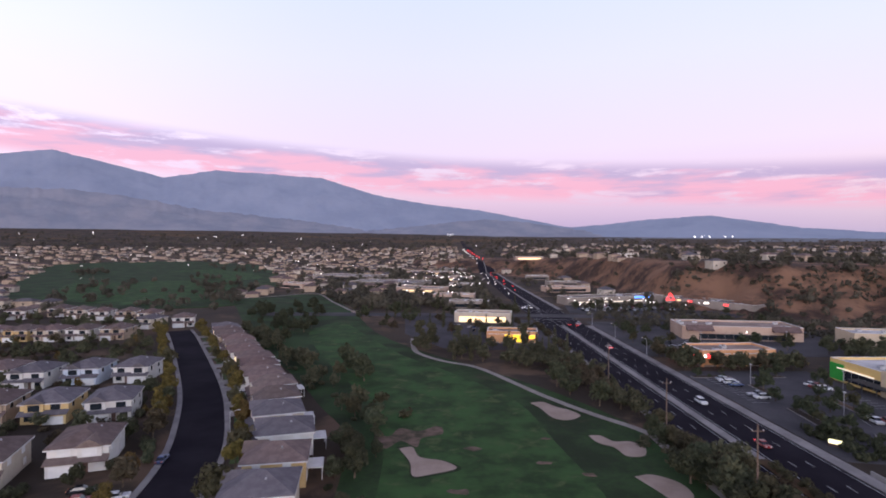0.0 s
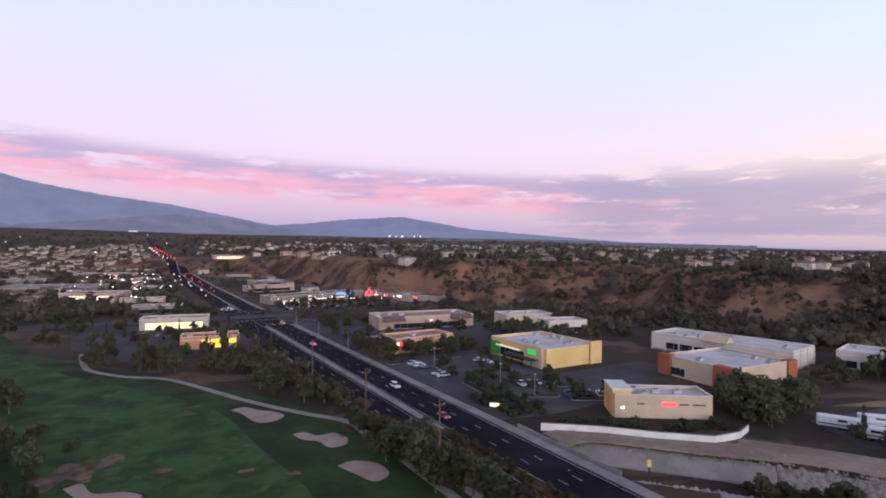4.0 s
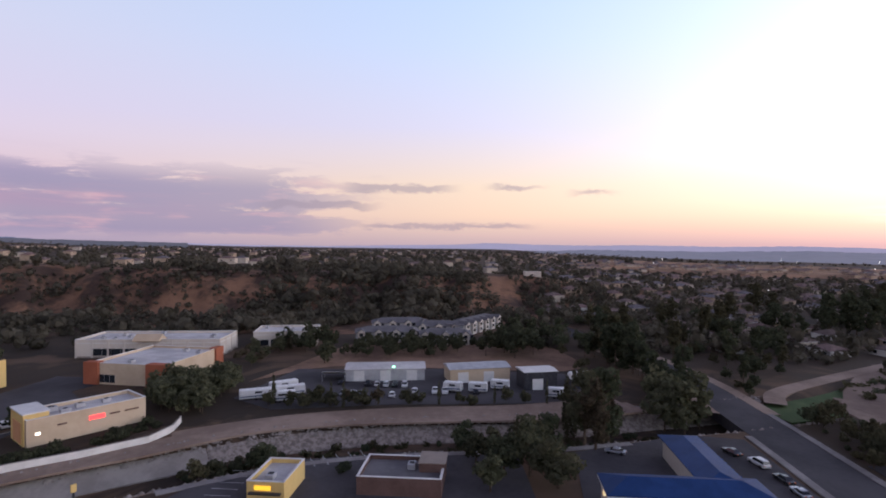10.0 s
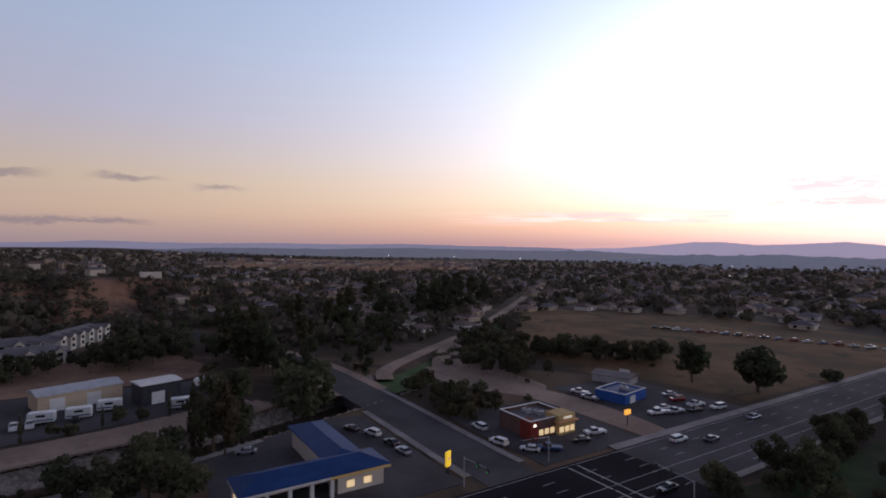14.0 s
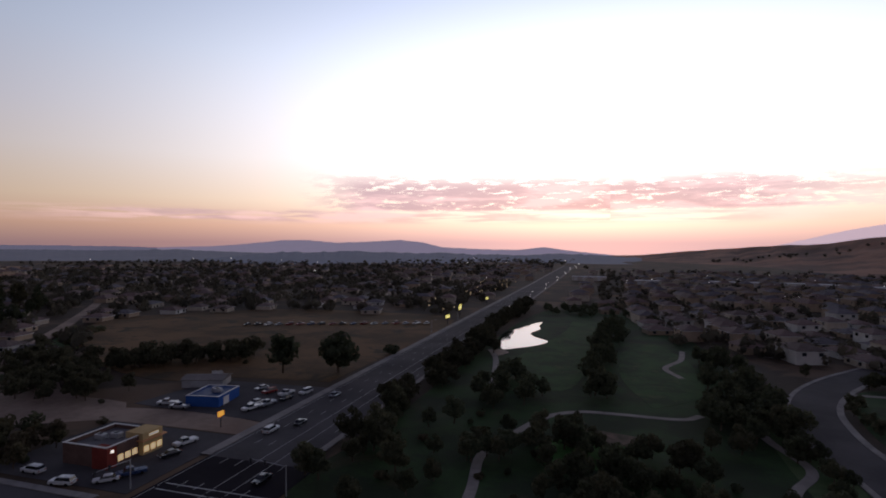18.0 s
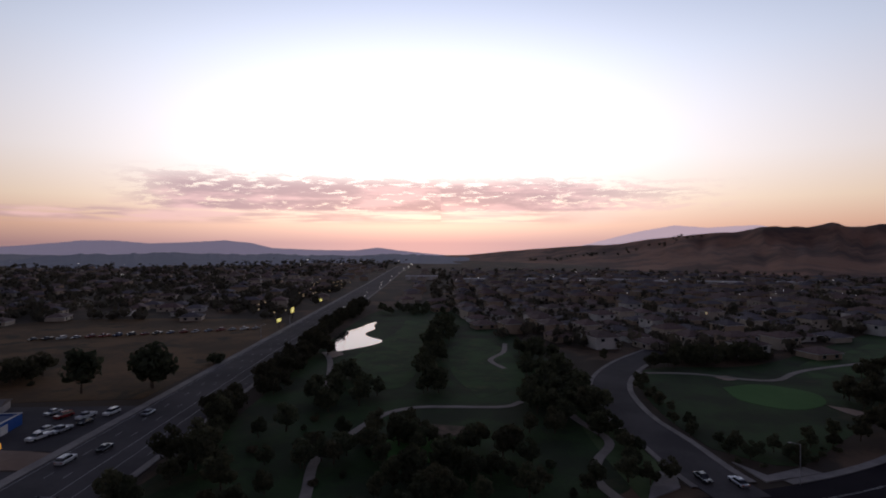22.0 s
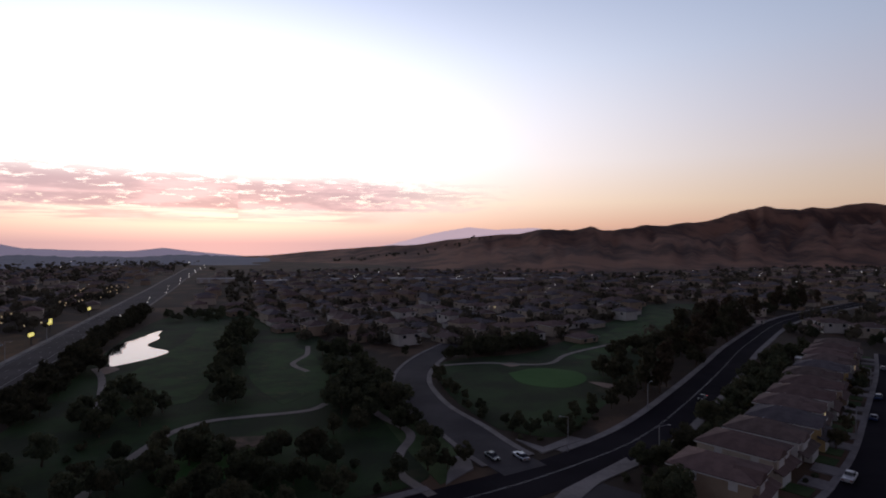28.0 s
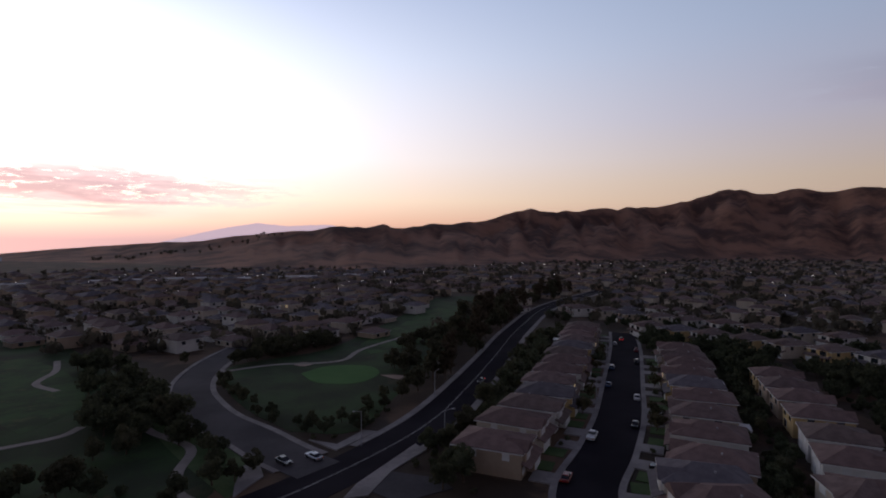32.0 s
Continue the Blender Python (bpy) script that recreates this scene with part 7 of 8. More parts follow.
scatter(OAK, [(12, -345), (46, -372), (44, -400), (-10, -405), (-34, -340), (-20, -330), (0, -360)], 40, 0.5, 0.9, "dark trees south of the pond", 3.0)
scatter(OAK + ["bush2"], [(-62, -118), (-72, -112), (-98, -128), (-95, -134), (-72, -122), (-64, -130)], 22, 0.4, 0.7, "low trees on the road bank", 2.2, 0.2)
scatter(OAK, [(-120, -150), (-150, -172), (-200, -210), (-195, -222), (-140, -188), (-118, -160)], 26, 0.6, 1.0, "dark trees on the road bank", 2.6, 0.2)
# shops
ISLANDS = ((100, 150, 16, 3.0, 84), (112, 132, 12, 3.0, -30), (118, 158, 18, 2.6, 86), (104, 178, 14, 2.6, 88), (126, 138, 10, 2.6, -32), (128, 182, 14, 2.4, 90), (96, 196, 14, 3.0, 4), (116, 196, 12, 3.0, 2), (95, 134, 10, 4.0, 80), (124, 121, 14, 3.0, -28))
for x, y, L, W, t in ISLANDS:
    for o in (-0.36, -0.05, 0.3):
        plant((OAK + ["olive1", "bush1", "bush2"])[rng.randint(7)], x + o * L * math.cos(radians(t)), y + o * L * math.sin(radians(t)), 0.5 + 0.4 * rng.rand(), "trees in the parking lots")
scatter(MIX, [(90, 118), (128, 120), (134, 150), (134, 204), (90, 204)], 12, 0.4, 0.7, "trees in the parking lots", 4.0)
scatter(["bush1", "bush2"], [(90, 118), (104, 116), (108, 136), (92, 140)], 26, 0.8, 1.3, "shrubs in the parking lots", 2.0)
scatter(MIX, [(90, 205), (136, 205), (136, 212), (96, 213), (96, 240), (90, 240)], 24, 0.7, 1.2, "trees round the orange shop", 2.6)
scatter(MIX, [(90, 235), (140, 240), (200, 238), (205, 300), (190, 330), (95, 335), (92, 300)], 34, 0.5, 0.95, "trees in the plaza's lot", 4.0)
scatter(MIX, [(92, 380), (200, 360), (190, 400), (160, 430), (100, 425)], 22, 0.6, 1.0, "trees in the far lot", 5.0)
scatter(OAK, [(142, 84), (150, 100), (172, 104), (184, 92), (172, 80), (155, 82), (146, 76)], 46, 0.7, 1.15, "thick green trees beside the yard", 2.0)
scatter(["bush1", "bush2"], [(97, 107), (108, 100), (122, 88), (134, 84), (136, 90), (125, 92), (112, 104), (102, 110)], 44, 0.6, 1.1, "clipped shrubs above the block wall", 1.3, -0.5)
scatter(MIX, [(198, 90), (240, 86), (236, 106), (205, 104)], 14, 0.6, 1.0, "trees between shops", 3.0)
scatter(MIX, [(160, 205), (205, 190), (205, 240), (160, 240)], 24, 0.7, 1.2, "trees behind the green store", 3.0)
# yard edge, creek and station
scatter(["oak1", "oak4", "bush1", "cypress1", "olive1"], [(150, 66), (154, 40), (158, 30), (158, 50), (156, 64)], 12, 0.5, 0.8, "trees along the yard fence", 2.4, 0.2)
for k, q in enumerate(np.linspace(0, 1, 17)):
    plant(("oak1", "cypress1", "oak3", "bush1", "cypress2", "oak4")[k % 6], 155 + 11 * q + rng.normal() * 0.6, 52 - 84 * q + rng.normal() * 0.8, (0.55, 0.5, 0.5, 1.3, 0.42, 0.62)[k % 6] + 0.12 * rng.rand(), "trees along the yard fence")
for x, y, s in ((252, 58, 0.8), (251, 45, 0.9), (250, 36, 1.0), (248, 27, 0.9), (247, 17, 1.0), (249, 8, 0.7), (232, 2, 1.5), (238, -6, 1.8), (228, -10, 1.6), (246, -12, 1.9), (236, -18, 1.5), (256, -16, 1.7), (262, -26, 1.5), (240, 72, 1.5), (232, 80, 1.4), (246, 82, 1.6), (240, 92, 1.3)):
    plant(OAK[int(x + y) % 4], x, y, s, "large dark trees about the apartments")
scatter(["weed1", "weed2", "bush1"], band(CREEK[12:30], 4), 60, 0.5, 1.0, "scrub in the creek bed", 1.5, 0.0)
scatter(["oak2", "olive1", "bush2"], [(106, 60), (116, 58), (118, 46), (110, 48)], 14, 0.6, 1.0, "trees by the creek", 2.0, 0.2)
scatter(OAK, [(112, 4), (126, 8), (134, -16), (118, -14), (110, -6)], 8, 0.8, 1.2, "dark trees beside the station", 3.0, 0.2)
for x, y, k, s in [(107, -13, "oak1", 1.35), (112, -8, "oak3", 1.4), (131, -22, "euc1", 1.15), (135, -27, "euc3", 1.2), (128, -24, "euc2", 0.95), (148, -22, "cypress1", 1.35), (152, -52, "euc1", 0.95), (158, -58, "euc3", 1.0), (163, -52, "oak2", 1.6), (156, -48, "oak4", 1.5),
                   (170, -50, "oak1", 1.5), (104, 0, "oak2", 1.0), (110, 30, "bush2", 1.2), (60, 96, "olive1", 1.0), (56, 88, "oak2", 1.1), (147, -20, "cypress2", 1.3), (143, -30, "euc4", 0.9)]:
    plant(k, x, y, s, "tall trees by the station")
# east and south-east
scatter(OAK + EUC, [(170, -58), (240, -40), (250, -52), (205, -66), (168, -62)], 24, 0.7, 1.2, "trees along the cross street", 3.0)
scatter(OAK, [(204, 66), (250, 70), (262, 40), (262, -20), (240, -20), (215, 60)], 26, 0.7, 1.2, "trees below the apartments", 3.5)
scatter(MIX + EUC[:2], [(205, -30), (262, -30), (330, -10), (330, -60), (250, -52), (210, -60)], 28, 0.6, 1.05, "trees east of the yard", 3.5)
scatter(["olive1", "olive2", "weed1", "oak1", "bush1"], [(118, -80), (160, -82), (158, -96), (126, -100), (126, -112), (116, -80)], 40, 0.5, 1.0, "trees behind the corner restaurant", 2.2, 0.3)
scatter(OAK + ["bush1"], [(140, -122), (170, -118), (235, -160), (240, -180), (190, -158), (150, -140), (136, -136)], 66, 0.7, 1.15, "dark tree belt across the meadow", 2.4)
scatter(["weed1", "weed2", "bush1"], band(CREEK[37:45], 8), 80, 0.9, 1.8, "green scrub in the wash", 1.8, 0.0)
scatter(OAK + EUC, [(260, -120), (330, -110), (420, -250), (380, -300), (300, -200)], 50, 0.9, 1.5, "dark trees beyond the wash", 4.0)
for x, y, k, s in [(112, -171, "oak2", 2.0), (93, -177, "oak4", 1.9), (94, -178, "oak1", 1.9), (150, -180, "oak3", 0.9), (156, -186, "oak1", 0.9), (88, -215, "bush1", 2.2), (175, -175, "oak4", 1.0)]:
    plant(k, x, y, s, "lone trees in the dry meadow")
scatter(OAK + ["bush1"], [(180, -146), (164, -160), (150, -172), (132, -178), (134, -192), (150, -198), (172, -176), (190, -156)], 44, 0.7, 1.15, "dark tree belt across the meadow", 2.6, 0.2)
sheet("dry_meadow", [(90, -165), (128, -160), (150, -150), (215, -178), (290, -255), (230, -330), (150, -340), (90, -320)], M_FIELD, 0.06, "dry yellow-brown meadow beside the avenue", "meadow", 3)
sheet("dirt_lot", [(128, -112), (165, -100), (230, -150), (215, -165), (165, -130), (135, -126)], M_DIRT, 0.06, "bare dirt lot with junk and sheds", "dirt", 3)
sheet("dirt_terrace", [(180, 82), (205, 76), (262, 60), (264, 20), (262, -22), (212, -34), (206, 0), (206, 60)], M_TERRACE, 0.07, "bare brown terrace behind the yard", "dirt", 3)
grow()

# ---- far suburbs and woods ----
def polar(az0, az1, r0, r1, n, power=1.0):
    az = np.radians(az0 + (az1 - az0) * rng.rand(n))
    r = (r0 ** power + (r1 ** power - r0 ** power) * rng.rand(n)) ** (1 / power)
    return r * np.sin(az), r * np.cos(az)


AVE_HALF = 26


def spots(az0, az1, r0, r1, n, power=1.0, keep=None):
    x, y = polar(az0, az1, r0, r1, n, power)
    ok = np.abs(x - 71) > AVE_HALF
    ok &= ~inside(x, y, NWF)
    for q in ([(-17, 15), (-20, 100), (-50, 200), (-120, 330), (-175, 470), (-118, 520), (-66, 395), (-14, 250), (50, 142), (55, 15)],
              [(-130, -190), (-160, -195), (-250, -262), (-350, -330), (-300, -345), (-230, -290), (-120, -210)],
              [(-20, -100), (54, -84), (55, -130), (54, -200), (52, -300), (45, -400), (-5, -390), (-44, -200)], [(90, -165), (150, -150), (215, -178), (290, -255), (230, -330), (150, -340), (90, -320)]):
        ok &= ~inside(x, y, q)
    for x0, x1, y0, y1 in BLOCKED:
        ok &= ~((x > x0 - 3) & (x < x1 + 3) & (y > y0 - 3) & (y < y1 + 3))
    for ln in (CROSS, EAST_ROAD, dirt_way, STREET):
        ok &= line_dist(x, y, ln) > 9
    if keep is not None:
        ok &= keep(x, y)
    return x[ok], y[ok]


patchy = lambda lo, s: (lambda x, y: fbm(x / s + 31, y / s) > lo)


def woods(label, az0, az1, r0, r1, n, lo=5.0, hi=9.5, power=1.0, keep=None):
    x, y = spots(az0, az1, r0, r1, n, power, keep)
    z = terrain(x, y)
    far_trees("distant_trees", [(float(a), float(b), float(c) - 0.3, float(lo + (hi - lo) * q * q)) for a, b, c, q in zip(x, y, z, rng.rand(len(x)))], M_LEAF_FAR, label)


woods("dark green trees of the north suburb", -44, 4, 420, 2600, 2200, 5, 9, 1.0)
woods("dark trees among the far shops", -13, 5, 400, 950, 1300, 5, 10)
woods("far trees below the mountains", -46, 12, 1900, 3000, 900, 7, 12, 1.0)
woods("dark trees on the bluff and plateau", 4, 100, 420, 1300, 3200, 4.5, 10, 1.0, patchy(0.40, 60))
woods("dark scrub on the bluff's slope", 4, 104, 335, 520, 9500, 1.5, 4.8, 1.0, patchy(0.36, 26))
woods("tall dark trees on the bluff", 58, 86, 340, 520, 1300, 5, 11, 1.0, patchy(0.40, 45))
woods("woods on the far plateau", 4, 104, 1000, 3200, 2600, 6, 11, 0.8)
woods("trees about the bluff's foot", 42, 98, 300, 420, 900, 4.5, 10, 1.0, patchy(0.42, 50))
woods("trees of the eastern valley", 94, 170, 255, 1100, 4900, 4.5, 9.5, 1.0, lambda x, y: (fbm(x / 70 + 31, y / 70) > 0.33) & ~mesa(x, y))
woods("trees of the far eastern valley", 96, 178, 1000, 1900, 1300, 6, 11, 0.8, lambda x, y: (fbm(x / 260 + 31, y / 260) > 0.33) & ~mesa(x, y))
woods("trees of the south-west suburb", 179, 222, 250, 950, 1900, 4, 8, 1.0)
woods("tree belt below the brown hills", 214, 262, 330, 1350, 2200, 5, 10, 1.0, lambda x, y: np.hypot(x, y) < np.interp(np.degrees(np.arctan2(x, y)) % 360 - 360, RIDGE_AZ, RFOOT_R) - 60)
woods("far trees below the brown hills", 214, 262, 1200, 2000, 900, 6, 11, 1.0, lambda x, y: np.hypot(x, y) < np.interp(np.degrees(np.arctan2(x, y)) % 360 - 360, RIDGE_AZ, RFOOT_R))
x, y = polar(-36, -15, 420, 1150, 420)
ok = inside(x, y, NWF) & ((fbm(x / 60, y / 60) > 0.56) | ((x > -265) & (y < 590) & (y > 500)))
far_trees("distant_trees", [(float(a), float(b), zat(a, b), float(6 + 4 * rng.rand())) for a, b in zip(x[ok], y[ok])], M_LEAF_FAR, "clumps of dark trees on the playing fields")
# a line of trees on the hill's crest
x, y = polar(189, 206, 1560, 1660, 46)
far_trees("distant_trees", [(float(a), float(b), zat(a, b), 9.0) for a, b in zip(x, y)], M_LEAF_FAR, "small dark trees on the hill's crest")

FAR_MATS = [M_WALL[0], M_WALL[2], M_WALL[2], M_ROOF[0], M_ROOF[1], M_ROOF[2], M_GLASS]


def suburb(label, az0, az1, r0, r1, n, h0=2.9, h1=5.6, keep=None, grid=19.0):
    x, y = spots(az0, az1, r0, r1, n, 1.0, keep)
    seen, res = set(), []
    for a, b in zip(x, y):
        key = (round(a / grid), round(b / grid))
        if key in seen:
            continue
        seen.add(key)
        a, b = key[0] * grid + rng.normal() * 2, key[1] * grid + rng.normal() * 2
        if abs(a - 71) < AVE_HALF or (math.hypot(a, b) < 600 and not free(a, b, 9)):
            continue
        res.append((a, b, math.radians((0, 90)[rng.randint(2)] + 25 * fbm(np.array([a / 300]), np.array([b / 300]))[0]), 11 + 5 * rng.rand(), 9 + 3 * rng.rand(), h0 + (h1 - h0) * (rng.rand() > 0.5), 1.8 + rng.rand(), rng.randint(3), 3 + rng.randint(3)))
    zs = terrain(np.array([q[0] for q in res]), np.array([q[1] for q in res]))
    res = [(q[0], q[1], float(c), *q[2:]) for q, c in zip(res, zs)]
    near = [q for q in res if math.hypot(q[0], q[1]) < 420][:70]
    for q in near:
        house(q[0], q[1], math.degrees(q[3]), 2 if q[6] < 4 else 0, q[8], q[9] - 3, 12.0, 10.5, rich=False, lit=rng.rand() < 0.08)
    far_house_stuff("distant_houses", [q for q in res if q not in near], FAR_MATS, label)


suburb("rows of pale far houses below the mountains", -46, 2, 430, 2000, 1500, keep=lambda x, y: np.hypot(x, y) > 470)
suburb("houses scattered over the wooded plateau", 6, 100, 520, 2200, 420, grid=26.0)
suburb("low houses in the eastern valley", 94, 158, 270, 1300, 700, 2.9, 3.4, grid=21.0)
suburb("shops and houses along the southern avenue", 158, 178, 420, 1200, 280, 3.0, 5.0, grid=24.0)
suburb("tiled houses of the south-west suburb", 181, 219, 260, 880, 900, keep=lambda x, y: ~inside(x, y, [(-58, -120), (-62, -170), (-75, -190), (-140, -190), (-250, -260), (-330, -330), (-330, -240), (-170, -150), (-70, -108)]))
suburb("pale houses below the brown hills", 219, 262, 380, 1800, 1200, keep=lambda x, y: np.hypot(x, y) < np.interp(np.degrees(np.arctan2(x, y)) % 360 - 360, RIDGE_AZ, RFOOT_R) - 120)

# far lights: lamps and traffic
def lights(name, places, material, size, label):
    v, f = [], []
    for x, y, z, s in places:
        k = len(v)
        q = size * s
        v += [(x + q, y, z), (x, y + q, z), (x - q, y, z), (x, y - q, z), (x, y, z + q), (x, y, z - q)]
        f += [(k, k + 1, k + 4), (k + 1, k + 2, k + 4), (k + 2, k + 3, k + 4), (k + 3, k, k + 4), (k + 1, k, k + 5), (k + 2, k + 1, k + 5), (k + 3, k + 2, k + 5), (k, k + 3, k + 5)]
    return tagged(raw(name, v, f, material), label, "lights", kind="stuff")


def lamp_spots(az0, az1, r0, r1, n, hgt=8.0):
    x, y = polar(az0, az1, r0, r1, n)
    return [(float(a), float(b), zat(a, b) + hgt, float(math.hypot(a, b) / 900 * (0.6 + 0.8 * rng.rand()))) for a, b in zip(x, y)]


lights("distant_lamps", lamp_spots(-44, 4, 500, 3000, 55) + lamp_spots(96, 178, 500, 2500, 30) + lamp_spots(181, 225, 380, 800, 34) + lamp_spots(225, 262, 400, 1100, 34), L_WHITE, 0.55, "small white lamps over the far suburbs")
lights("distant_lamps", [(25 + 8 * k, 3200 + 10 * k, zat(25, 3200) + 12, 2.2) for k in range(5)] + [(1330 + 40 * k, 2900, zat(1330, 2900) + 18, 4.0) for k in range(6) if k != 3], L_WHITE, 0.9, "bright stadium lamps far off")
lights("traffic_lights", [(74.5 + (k % 2) * 3.6, 560.0 + 47 * k + 9 * rng.rand(), zat(75, 560 + 47 * k) + 1.0, 1.0 + 0.05 * k) for k in range(26)], L_RED, 0.55, "red tail lights far up the avenue")
lights("traffic_lights", [(62.5 + (k % 2) * 3.6, 520.0 + 61 * k + 9 * rng.rand(), zat(64, 520 + 61 * k) + 1.0, 1.0 + 0.05 * k) for k in range(22)], L_WHITE, 0.5, "white headlights far up the avenue")
lights("traffic_lights", [(62.5 + (k % 3) * 3.4, -300.0 - 43 * k - 9 * rng.rand(), zat(64, -300 - 43 * k) + 1.0, 0.8 + 0.05 * k) for k in range(24)], L_WHITE, 0.34, "white headlights far down the avenue")
lights("shop_lamps", [(92 + 40 * rng.rand(), -330.0 - 300 * rng.rand(), 5.0, 0.9) for k in range(30)], L_WARM, 0.6, "small lit shop signs down the avenue")
lights("shop_lamps", [(-40 + 90 * rng.rand(), 420.0 + 420 * rng.rand(), 7.0, 0.9) for k in range(45)], L_WHITE, 0.55, "parking lot lamps by the warehouses")
lights("shop_lamps", [(95 + 95 * rng.rand(), 380.0 + 60 * rng.rand(), 5.5, 0.7) for k in range(22)], L_WHITE, 0.5, "parking lot lamps by the strip mall")

# ---- vehicles, lamps and small things ----
PAINTS = ["white", "silver", "black", "blue", "white", "silver", "red", "black"]


def pick_car(x, y, turn, lights="", group="parked cars", z=0.12):
    car(x, y, turn, ["sedan", "suv", "sedan", "pickup"][rng.randint(4)], PAINTS[rng.randint(len(PAINTS))], lights, z, group)


# along the housing street
for x, y, t, k, p in [(-62, 171, 118, "suv", "white"), (-60.5, 118, 100, "sedan", "blue"), (-68, 103, 18, "sedan", "black"), (-66, 99, 15, "sedan", "red"), (-60, 100.5, 20, "sedan", "white"), (-41, 130, 5, "suv", "black")]:
    car(x, y, t, k, p, "", 0.14)
for i, at in enumerate(np.arange(n1 - 150, n1 + 20, 13.0)):
    side = 1 if i % 2 else -1
    x, y, face = along(STREET, side, 4.4 if i % 3 else 12.5, at)
    pick_car(x, y, face + (0 if i % 3 else 90), z=0.14 if i % 3 else 0.32)
x, y, face = along(STREET, 1, 1.5, n1 - 150)
car(x, y, face, "sedan", "black", "rear", 0.14, "cars on the road")
# avenue traffic
for x, y, t, k, p, l in [(77, 163, -90, "suv", "white", ""), (75, 128, -90, "sedan", "red", "rear"), (74, 322, 90, "sedan", "red", "rear"), (77.5, 318, 90, "sedan", "black", "rear"), (80.5, 325, 90, "suv", "silver", "rear"), (76, 250, 90, "sedan", "white", "rear"),
                         (62, 405, -90, "sedan", "white", "front"), (65.5, 408, -90, "suv", "white", "front"), (62, 414, -90, "sedan", "silver", "front"), (65.5, 418, -90, "sedan", "white", "front"), (59.5, 409, -90, "sedan", "white", "front"),
                         (80, -117, -90, "suv", "white", ""), (76, -124, -90, "sedan", "black", ""), (62, -128, 90, "sedan", "silver", "front"), (65, -92, 90, "sedan", "black", ""), (80, -150, -90, "sedan", "silver", ""), (61, -190, 90, "sedan", "white", "front"), (64, -240, 90, "suv", "white", "front")]:
    car(x, y, t, k, p, l, 0.12, "cars on the avenue")
car(-52, -108, 95, "sedan", "black", "", 0.17, "cars on the road")
car(-58, -106, -85, "sedan", "silver", "", 0.17, "cars on the road")
car(-132, -128, 30, "sedan", "black", "rear", 0.1, "cars on the road")
# parking lots, in rows
for x0, y0, dx, dy, n, t, fill in [(120, 128, 2.9, -1.6, 8, 56, 0.75), (112, 146, 2.9, -0.6, 8, 80, 0.5), (98, 168, 0, 3.0, 10, 0, 0.35), (124, 160, 0, 3.0, 10, 0, 0.35), (96, 250, 3.0, 0, 16, 90, 0.5), (96, 262, 3.0, 0, 8, 90, 0.6), (100, 392, 3.2, 0.3, 22, 90, 0.8), (100, 404, 3.2, 0.3, 22, 90, 0.8), (105, 416, 3.2, 0.6, 18, 90, 0.8),
                               (5, 300, 3.0, -0.5, 14, 80, 0.6), (0, 314, 3.0, -0.5, 15, 80, 0.6), (168, 52, -0.2, -3.1, 9, 8, 0.7), (180, 50, -0.2, -3.1, 8, 8, 0.6), (172, 24, 0.1, -3.2, 8, 5, 0.7), (188, 126, 3.0, -0.3, 7, 85, 0.5), (240, 124, 3.0, 0.2, 8, 85, 0.6)]:
    for i in range(n):
        if rng.rand() < fill:
            pick_car(x0 + dx * i, y0 + dy * i, t + rng.normal() * 2 + (180 if rng.rand() < 0.5 else 0), z=0.11)
for x, y, t, p in [(128, -54, 20, "black"), (122, -57, 15, "white"), (114, -58, 10, "black"), (108, -58, 5, "silver"), (126, -28, 70, "silver"), (101, -79.5, 12, "white"), (94, -83, 40, "white"), (92, -87, 50, "blue"), (92, -97, 70, "black"), (94, -104, 75, "white"), (112, -82, 0, "white"),
                   (96, -131, 75, "white"), (98, -136, 75, "white"), (94, -136, 80, "silver"), (92, -142, 80, "black"), (95, -147, 78, "white"), (101, -147, 70, "red"), (106, -150, 75, "silver"), (90, -150, 82, "white"), (116, -126, 10, "silver"), (122, -128, 20, "white")]:
    car(x, y, t, ["sedan", "suv", "pickup"][rng.randint(3)], p, "", 0.12)
# bay lines in the lots
def bays(x, y, turn, n, pitch=2.8, length=5.2):
    e = empty("bay_lines", x, y, 0.125, turn, "white painted parking bay lines on asphalt", "road paint")
    for i in range(n):
        piece("bay_line", shared("bay_line", lambda: boxed(-0.07, 0.07, 0, 5.2, -0.01, 0.006), M_PAINT), e, pose(i * pitch, 0, 0))
    tagged(e, kind="structure")


bays(92, 48, 0, 8)
bays(108, 44, -60, 8)
bays(98, 164, 90, 12)
bays(130, 158, 90, 12)
bays(96, 247, 0, 16)
bays(112, 143, -12, 8)
# planted islands in the lots
def lot_island(x, y, L, W, turn):
    e = empty("lot_island", x, y, 0.1, turn, "planted parking island with a pale concrete kerb", "island", "islands in the parking lots")
    part("kerb", boxed(-L / 2, L / 2, -W / 2, W / 2, -0.1, 0.16, 0.05), M_CONC, e)
    part("soil", boxed(-L / 2 + 0.25, L / 2 - 0.25, -W / 2 + 0.25, W / 2 - 0.25, 0.1, 0.2), M_VALLEY, e)


for x, y, L, W, t in ISLANDS:
    lot_island(x, y, L, W, t)
for k in range(18):
    pick_car(196 - 5.6 * k, -264.0 - 2.1 * k + rng.rand(), 70 + 6 * rng.rand(), z=0.1)
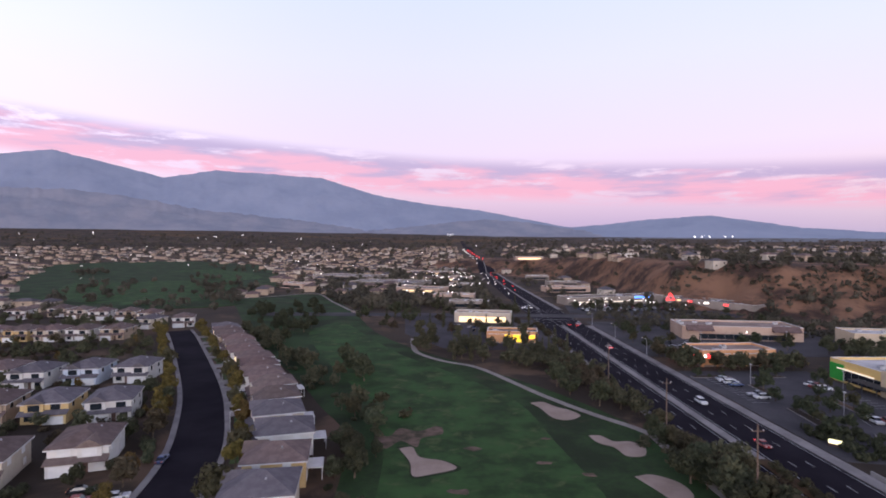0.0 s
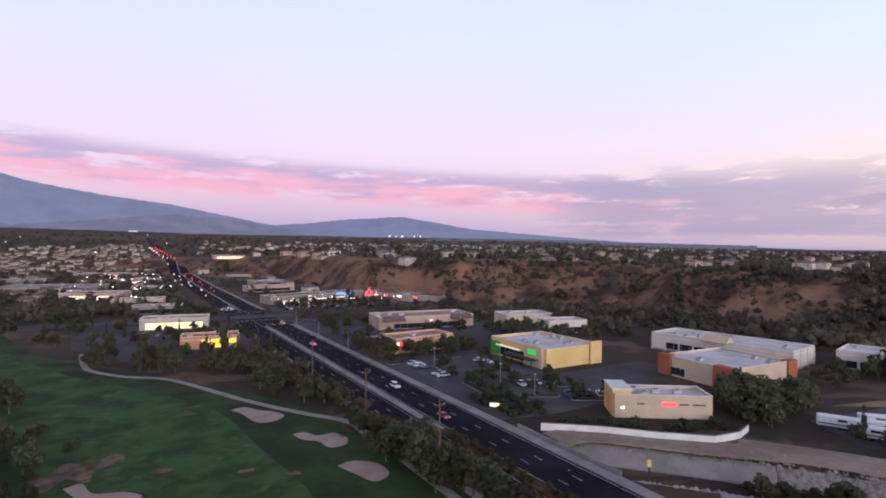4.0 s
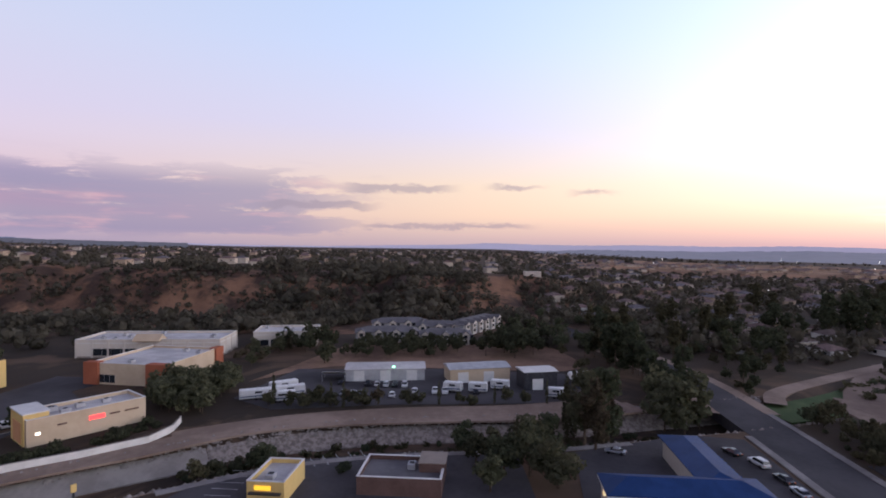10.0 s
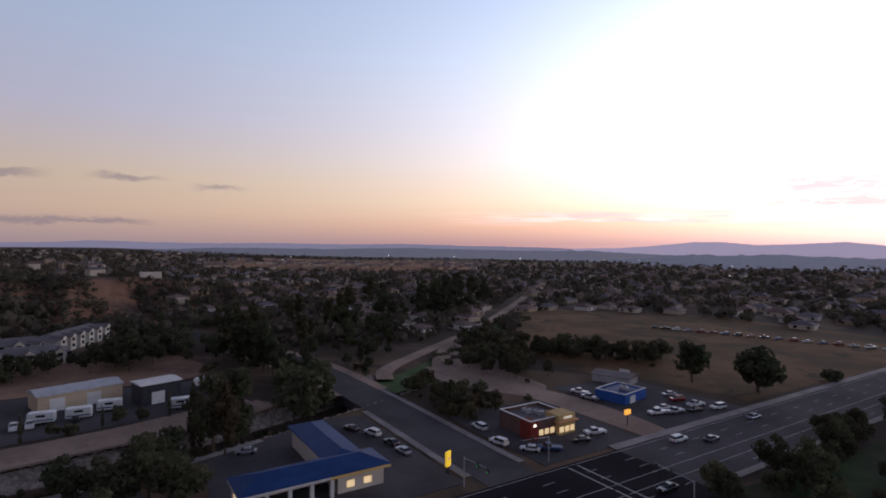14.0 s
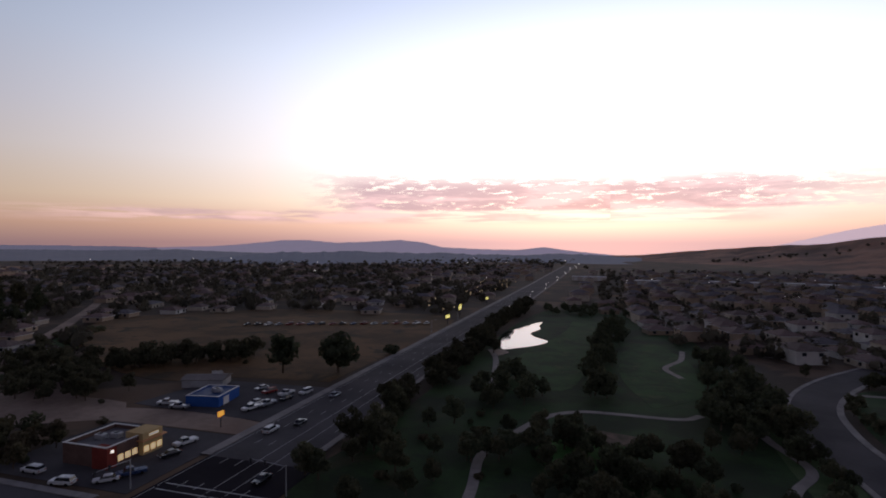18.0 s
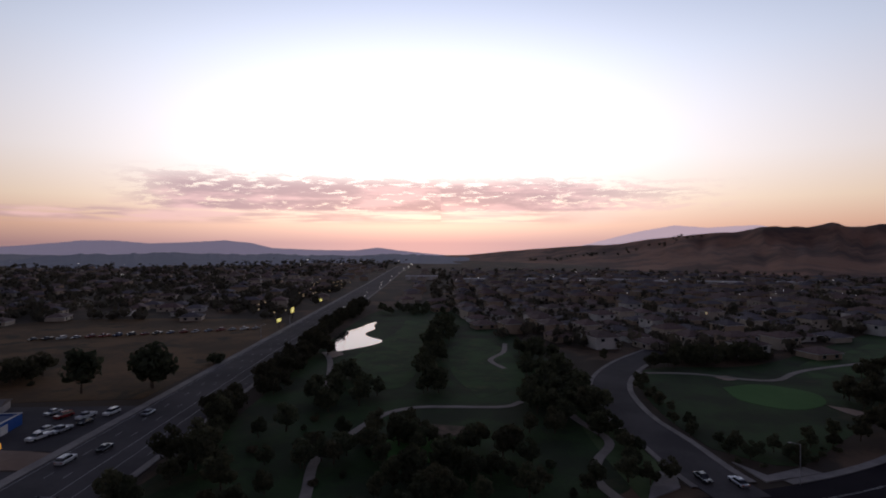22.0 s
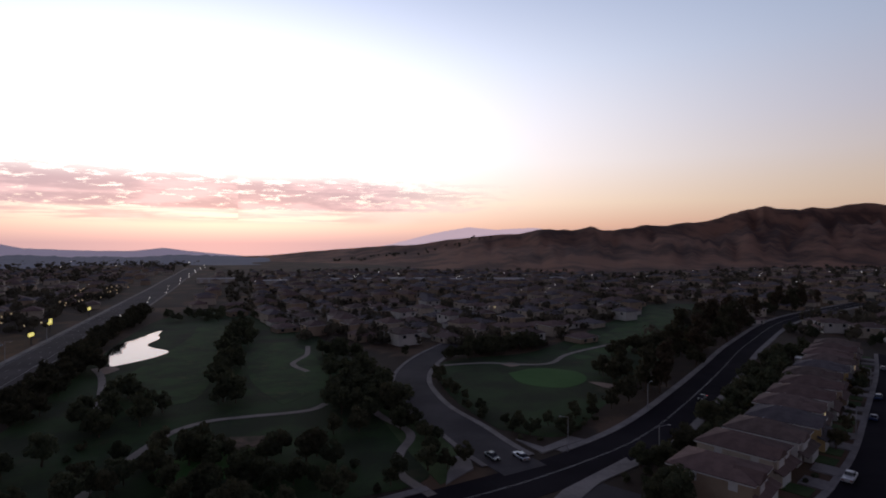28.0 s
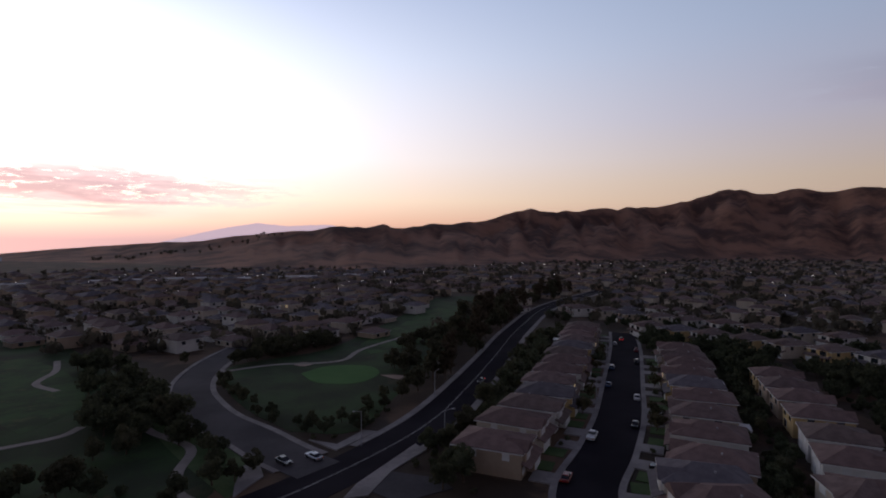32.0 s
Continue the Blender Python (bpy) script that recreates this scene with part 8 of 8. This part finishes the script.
for x, y, wd in ((88.5, -300, 2.0), (92, -340, 1.6), (89, -407, 1.6), (95, -352, 1.2)):
    sg = empty("pylon_sign", x, y, 0, 80, "small yellow lit sign on a dark pole", "sign", "lit signs along the southern avenue")
    part("pole", boxed(-0.15, 0.15, -0.15, 0.15, 0, 4.0), M_DARKMETAL, sg)
    part("sign_box", boxed(-wd, wd, -0.3, 0.3, 4.0, 5.6, 0.05), L_SIGN, sg)
for az_, r_, L in ((-182, 690, 40), (-176, 640, 36), (-169, 655, 46), (-163, 662, 52), (-159, 650, 34), (-153, 668, 44), (-147, 700, 36)):
    a_ = radians(az_)
    sx_, sy_ = r_ * math.sin(a_), r_ * math.cos(a_)
    sh = shed(sx_, sy_, -az_, L, 12, 4.0, M_SHOPW, M_FLATROOF, "long low white shed below the brown hills")
    sh.location.z = zat(sx_, sy_) + 1.5
# lamps and poles
for y in (230, 272, 314):
    street_lamp(85.6, y, 180)
for y in (-260, -310):
    street_lamp(85.2, y, 180)
for x, y, t in ((-85, -94, 150), (-108, -124, 200), (-70, -106, 0)):
    street_lamp(x, y, t, 8.0, False)
for at in (n0 + 30, n0 + 90, n1 - 40, n1 - 100):
    x, y, face = along(STREET, 1, 7.0, at)
    street_lamp(x, y, face + 90, 6.5, False)
for x, y in ((110, 150), (128, 175), (104, 185), (120, 255), (160, 255), (110, 395), (150, 410), (20, 300), (110, 132)):
    lt = empty("lot_lamp", x, y, 0, 0, "slim parking lot lamp with a flat head", "lamp", "parking lot lamps")
    def pole_bm():
        bm = bmesh.new()
        tube(bm, (0, 0, 0), (0, 0, 7.0), 0.09, 0.06)
        return bm
    piece("pole", shared("lot_pole", pole_bm, M_STEEL), lt)
    piece("lamp_head", shared("lot_head", lambda: boxed(-0.4, 0.4, -0.25, 0.25, 6.9, 7.15, 0.05), M_STEEL), lt)
for x, y, hgt in ((53, 92, 17.0), (54, 132, 15.0), (54.5, 180, 15.0)):
    up = empty("utility_pole", x, y, 0, 0, "tall weathered wooden utility pole", "pole", "utility poles")
    bm = bmesh.new()
    tube(bm, (0, 0, -0.3), (0, 0, hgt), 0.2, 0.13)
    part("pole", bm, M_WOODPOLE, up)
    part("crossarm", boxed(-1.1, 1.1, -0.07, 0.07, hgt - 1.2, hgt - 1.05), M_WOODPOLE, up)
    for k in (-0.95, 0.95):
        part("insulator", boxed(k - 0.06, k + 0.06, -0.06, 0.06, hgt - 1.05, hgt - 0.85), M_TRIM, up)
# traffic signals at the near crossing
for x, y, t in ((87, -60, 180), (57, -88, 0), (87, -82, 90), (57, -60, -90)):
    ts = empty("traffic_signal", x, y, 0, t, "traffic signal on a long steel arm", "signal", "signals at the crossing")
    bm = bmesh.new()
    tube(bm, (0, 0, 0), (0, 0, 5.8), 0.12, 0.09)
    part("pole", bm, M_STEEL, ts)
    bm = bmesh.new()
    tube(bm, (0, 0, 5.6), (8, 0, 6.2), 0.08, 0.05, 6)
    part("arm", bm, M_STEEL, ts)
    for k in (4.5, 7.6):
        hd = part("signal_head", boxed(k - 0.2, k + 0.2, -0.18, 0.18, 5.3, 6.3, 0.04), M_DARKMETAL, ts)
        part("lens", boxed(k - 0.12, k + 0.12, -0.2, -0.17, 5.4, 5.62), L_GREEN, hd)
# stones on the creek's far bank, joined
v, f = [], []
r = np.random.RandomState(77)
for _ in range(4200):
    i = r.randint(6, 34)
    p, q = CREEK[i], CREEK[i + 1]
    d = (q - p) / np.linalg.norm(q - p)
    nr = np.array([-d[1], d[0]])
    t_, o = r.rand(), 5.0 + 8.0 * r.rand()
    if r.rand() < 0.3:
        o = -o
    c = p + (q - p) * t_ + nr * o
    s = 0.25 + 0.65 * r.rand() ** 2
    z = zat(*c)
    k = len(v)
    pts = [(1, 0, 0), (0, 1, 0), (-1, 0, 0), (0, -1, 0), (0.2, 0.1, 0.8)]
    v += [(c[0] + a * s * (0.7 + 0.6 * r.rand()), c[1] + b * s * (0.7 + 0.6 * r.rand()), z - 0.1 + e_ * s) for a, b, e_ in pts]
    f += [(k, k + 1, k + 4), (k + 1, k + 2, k + 4), (k + 2, k + 3, k + 4), (k + 3, k, k + 4)]
tagged(raw("riprap", v, f, M_ROCK), "grey broken stones lining the creek bank", "stones", kind="stuff")
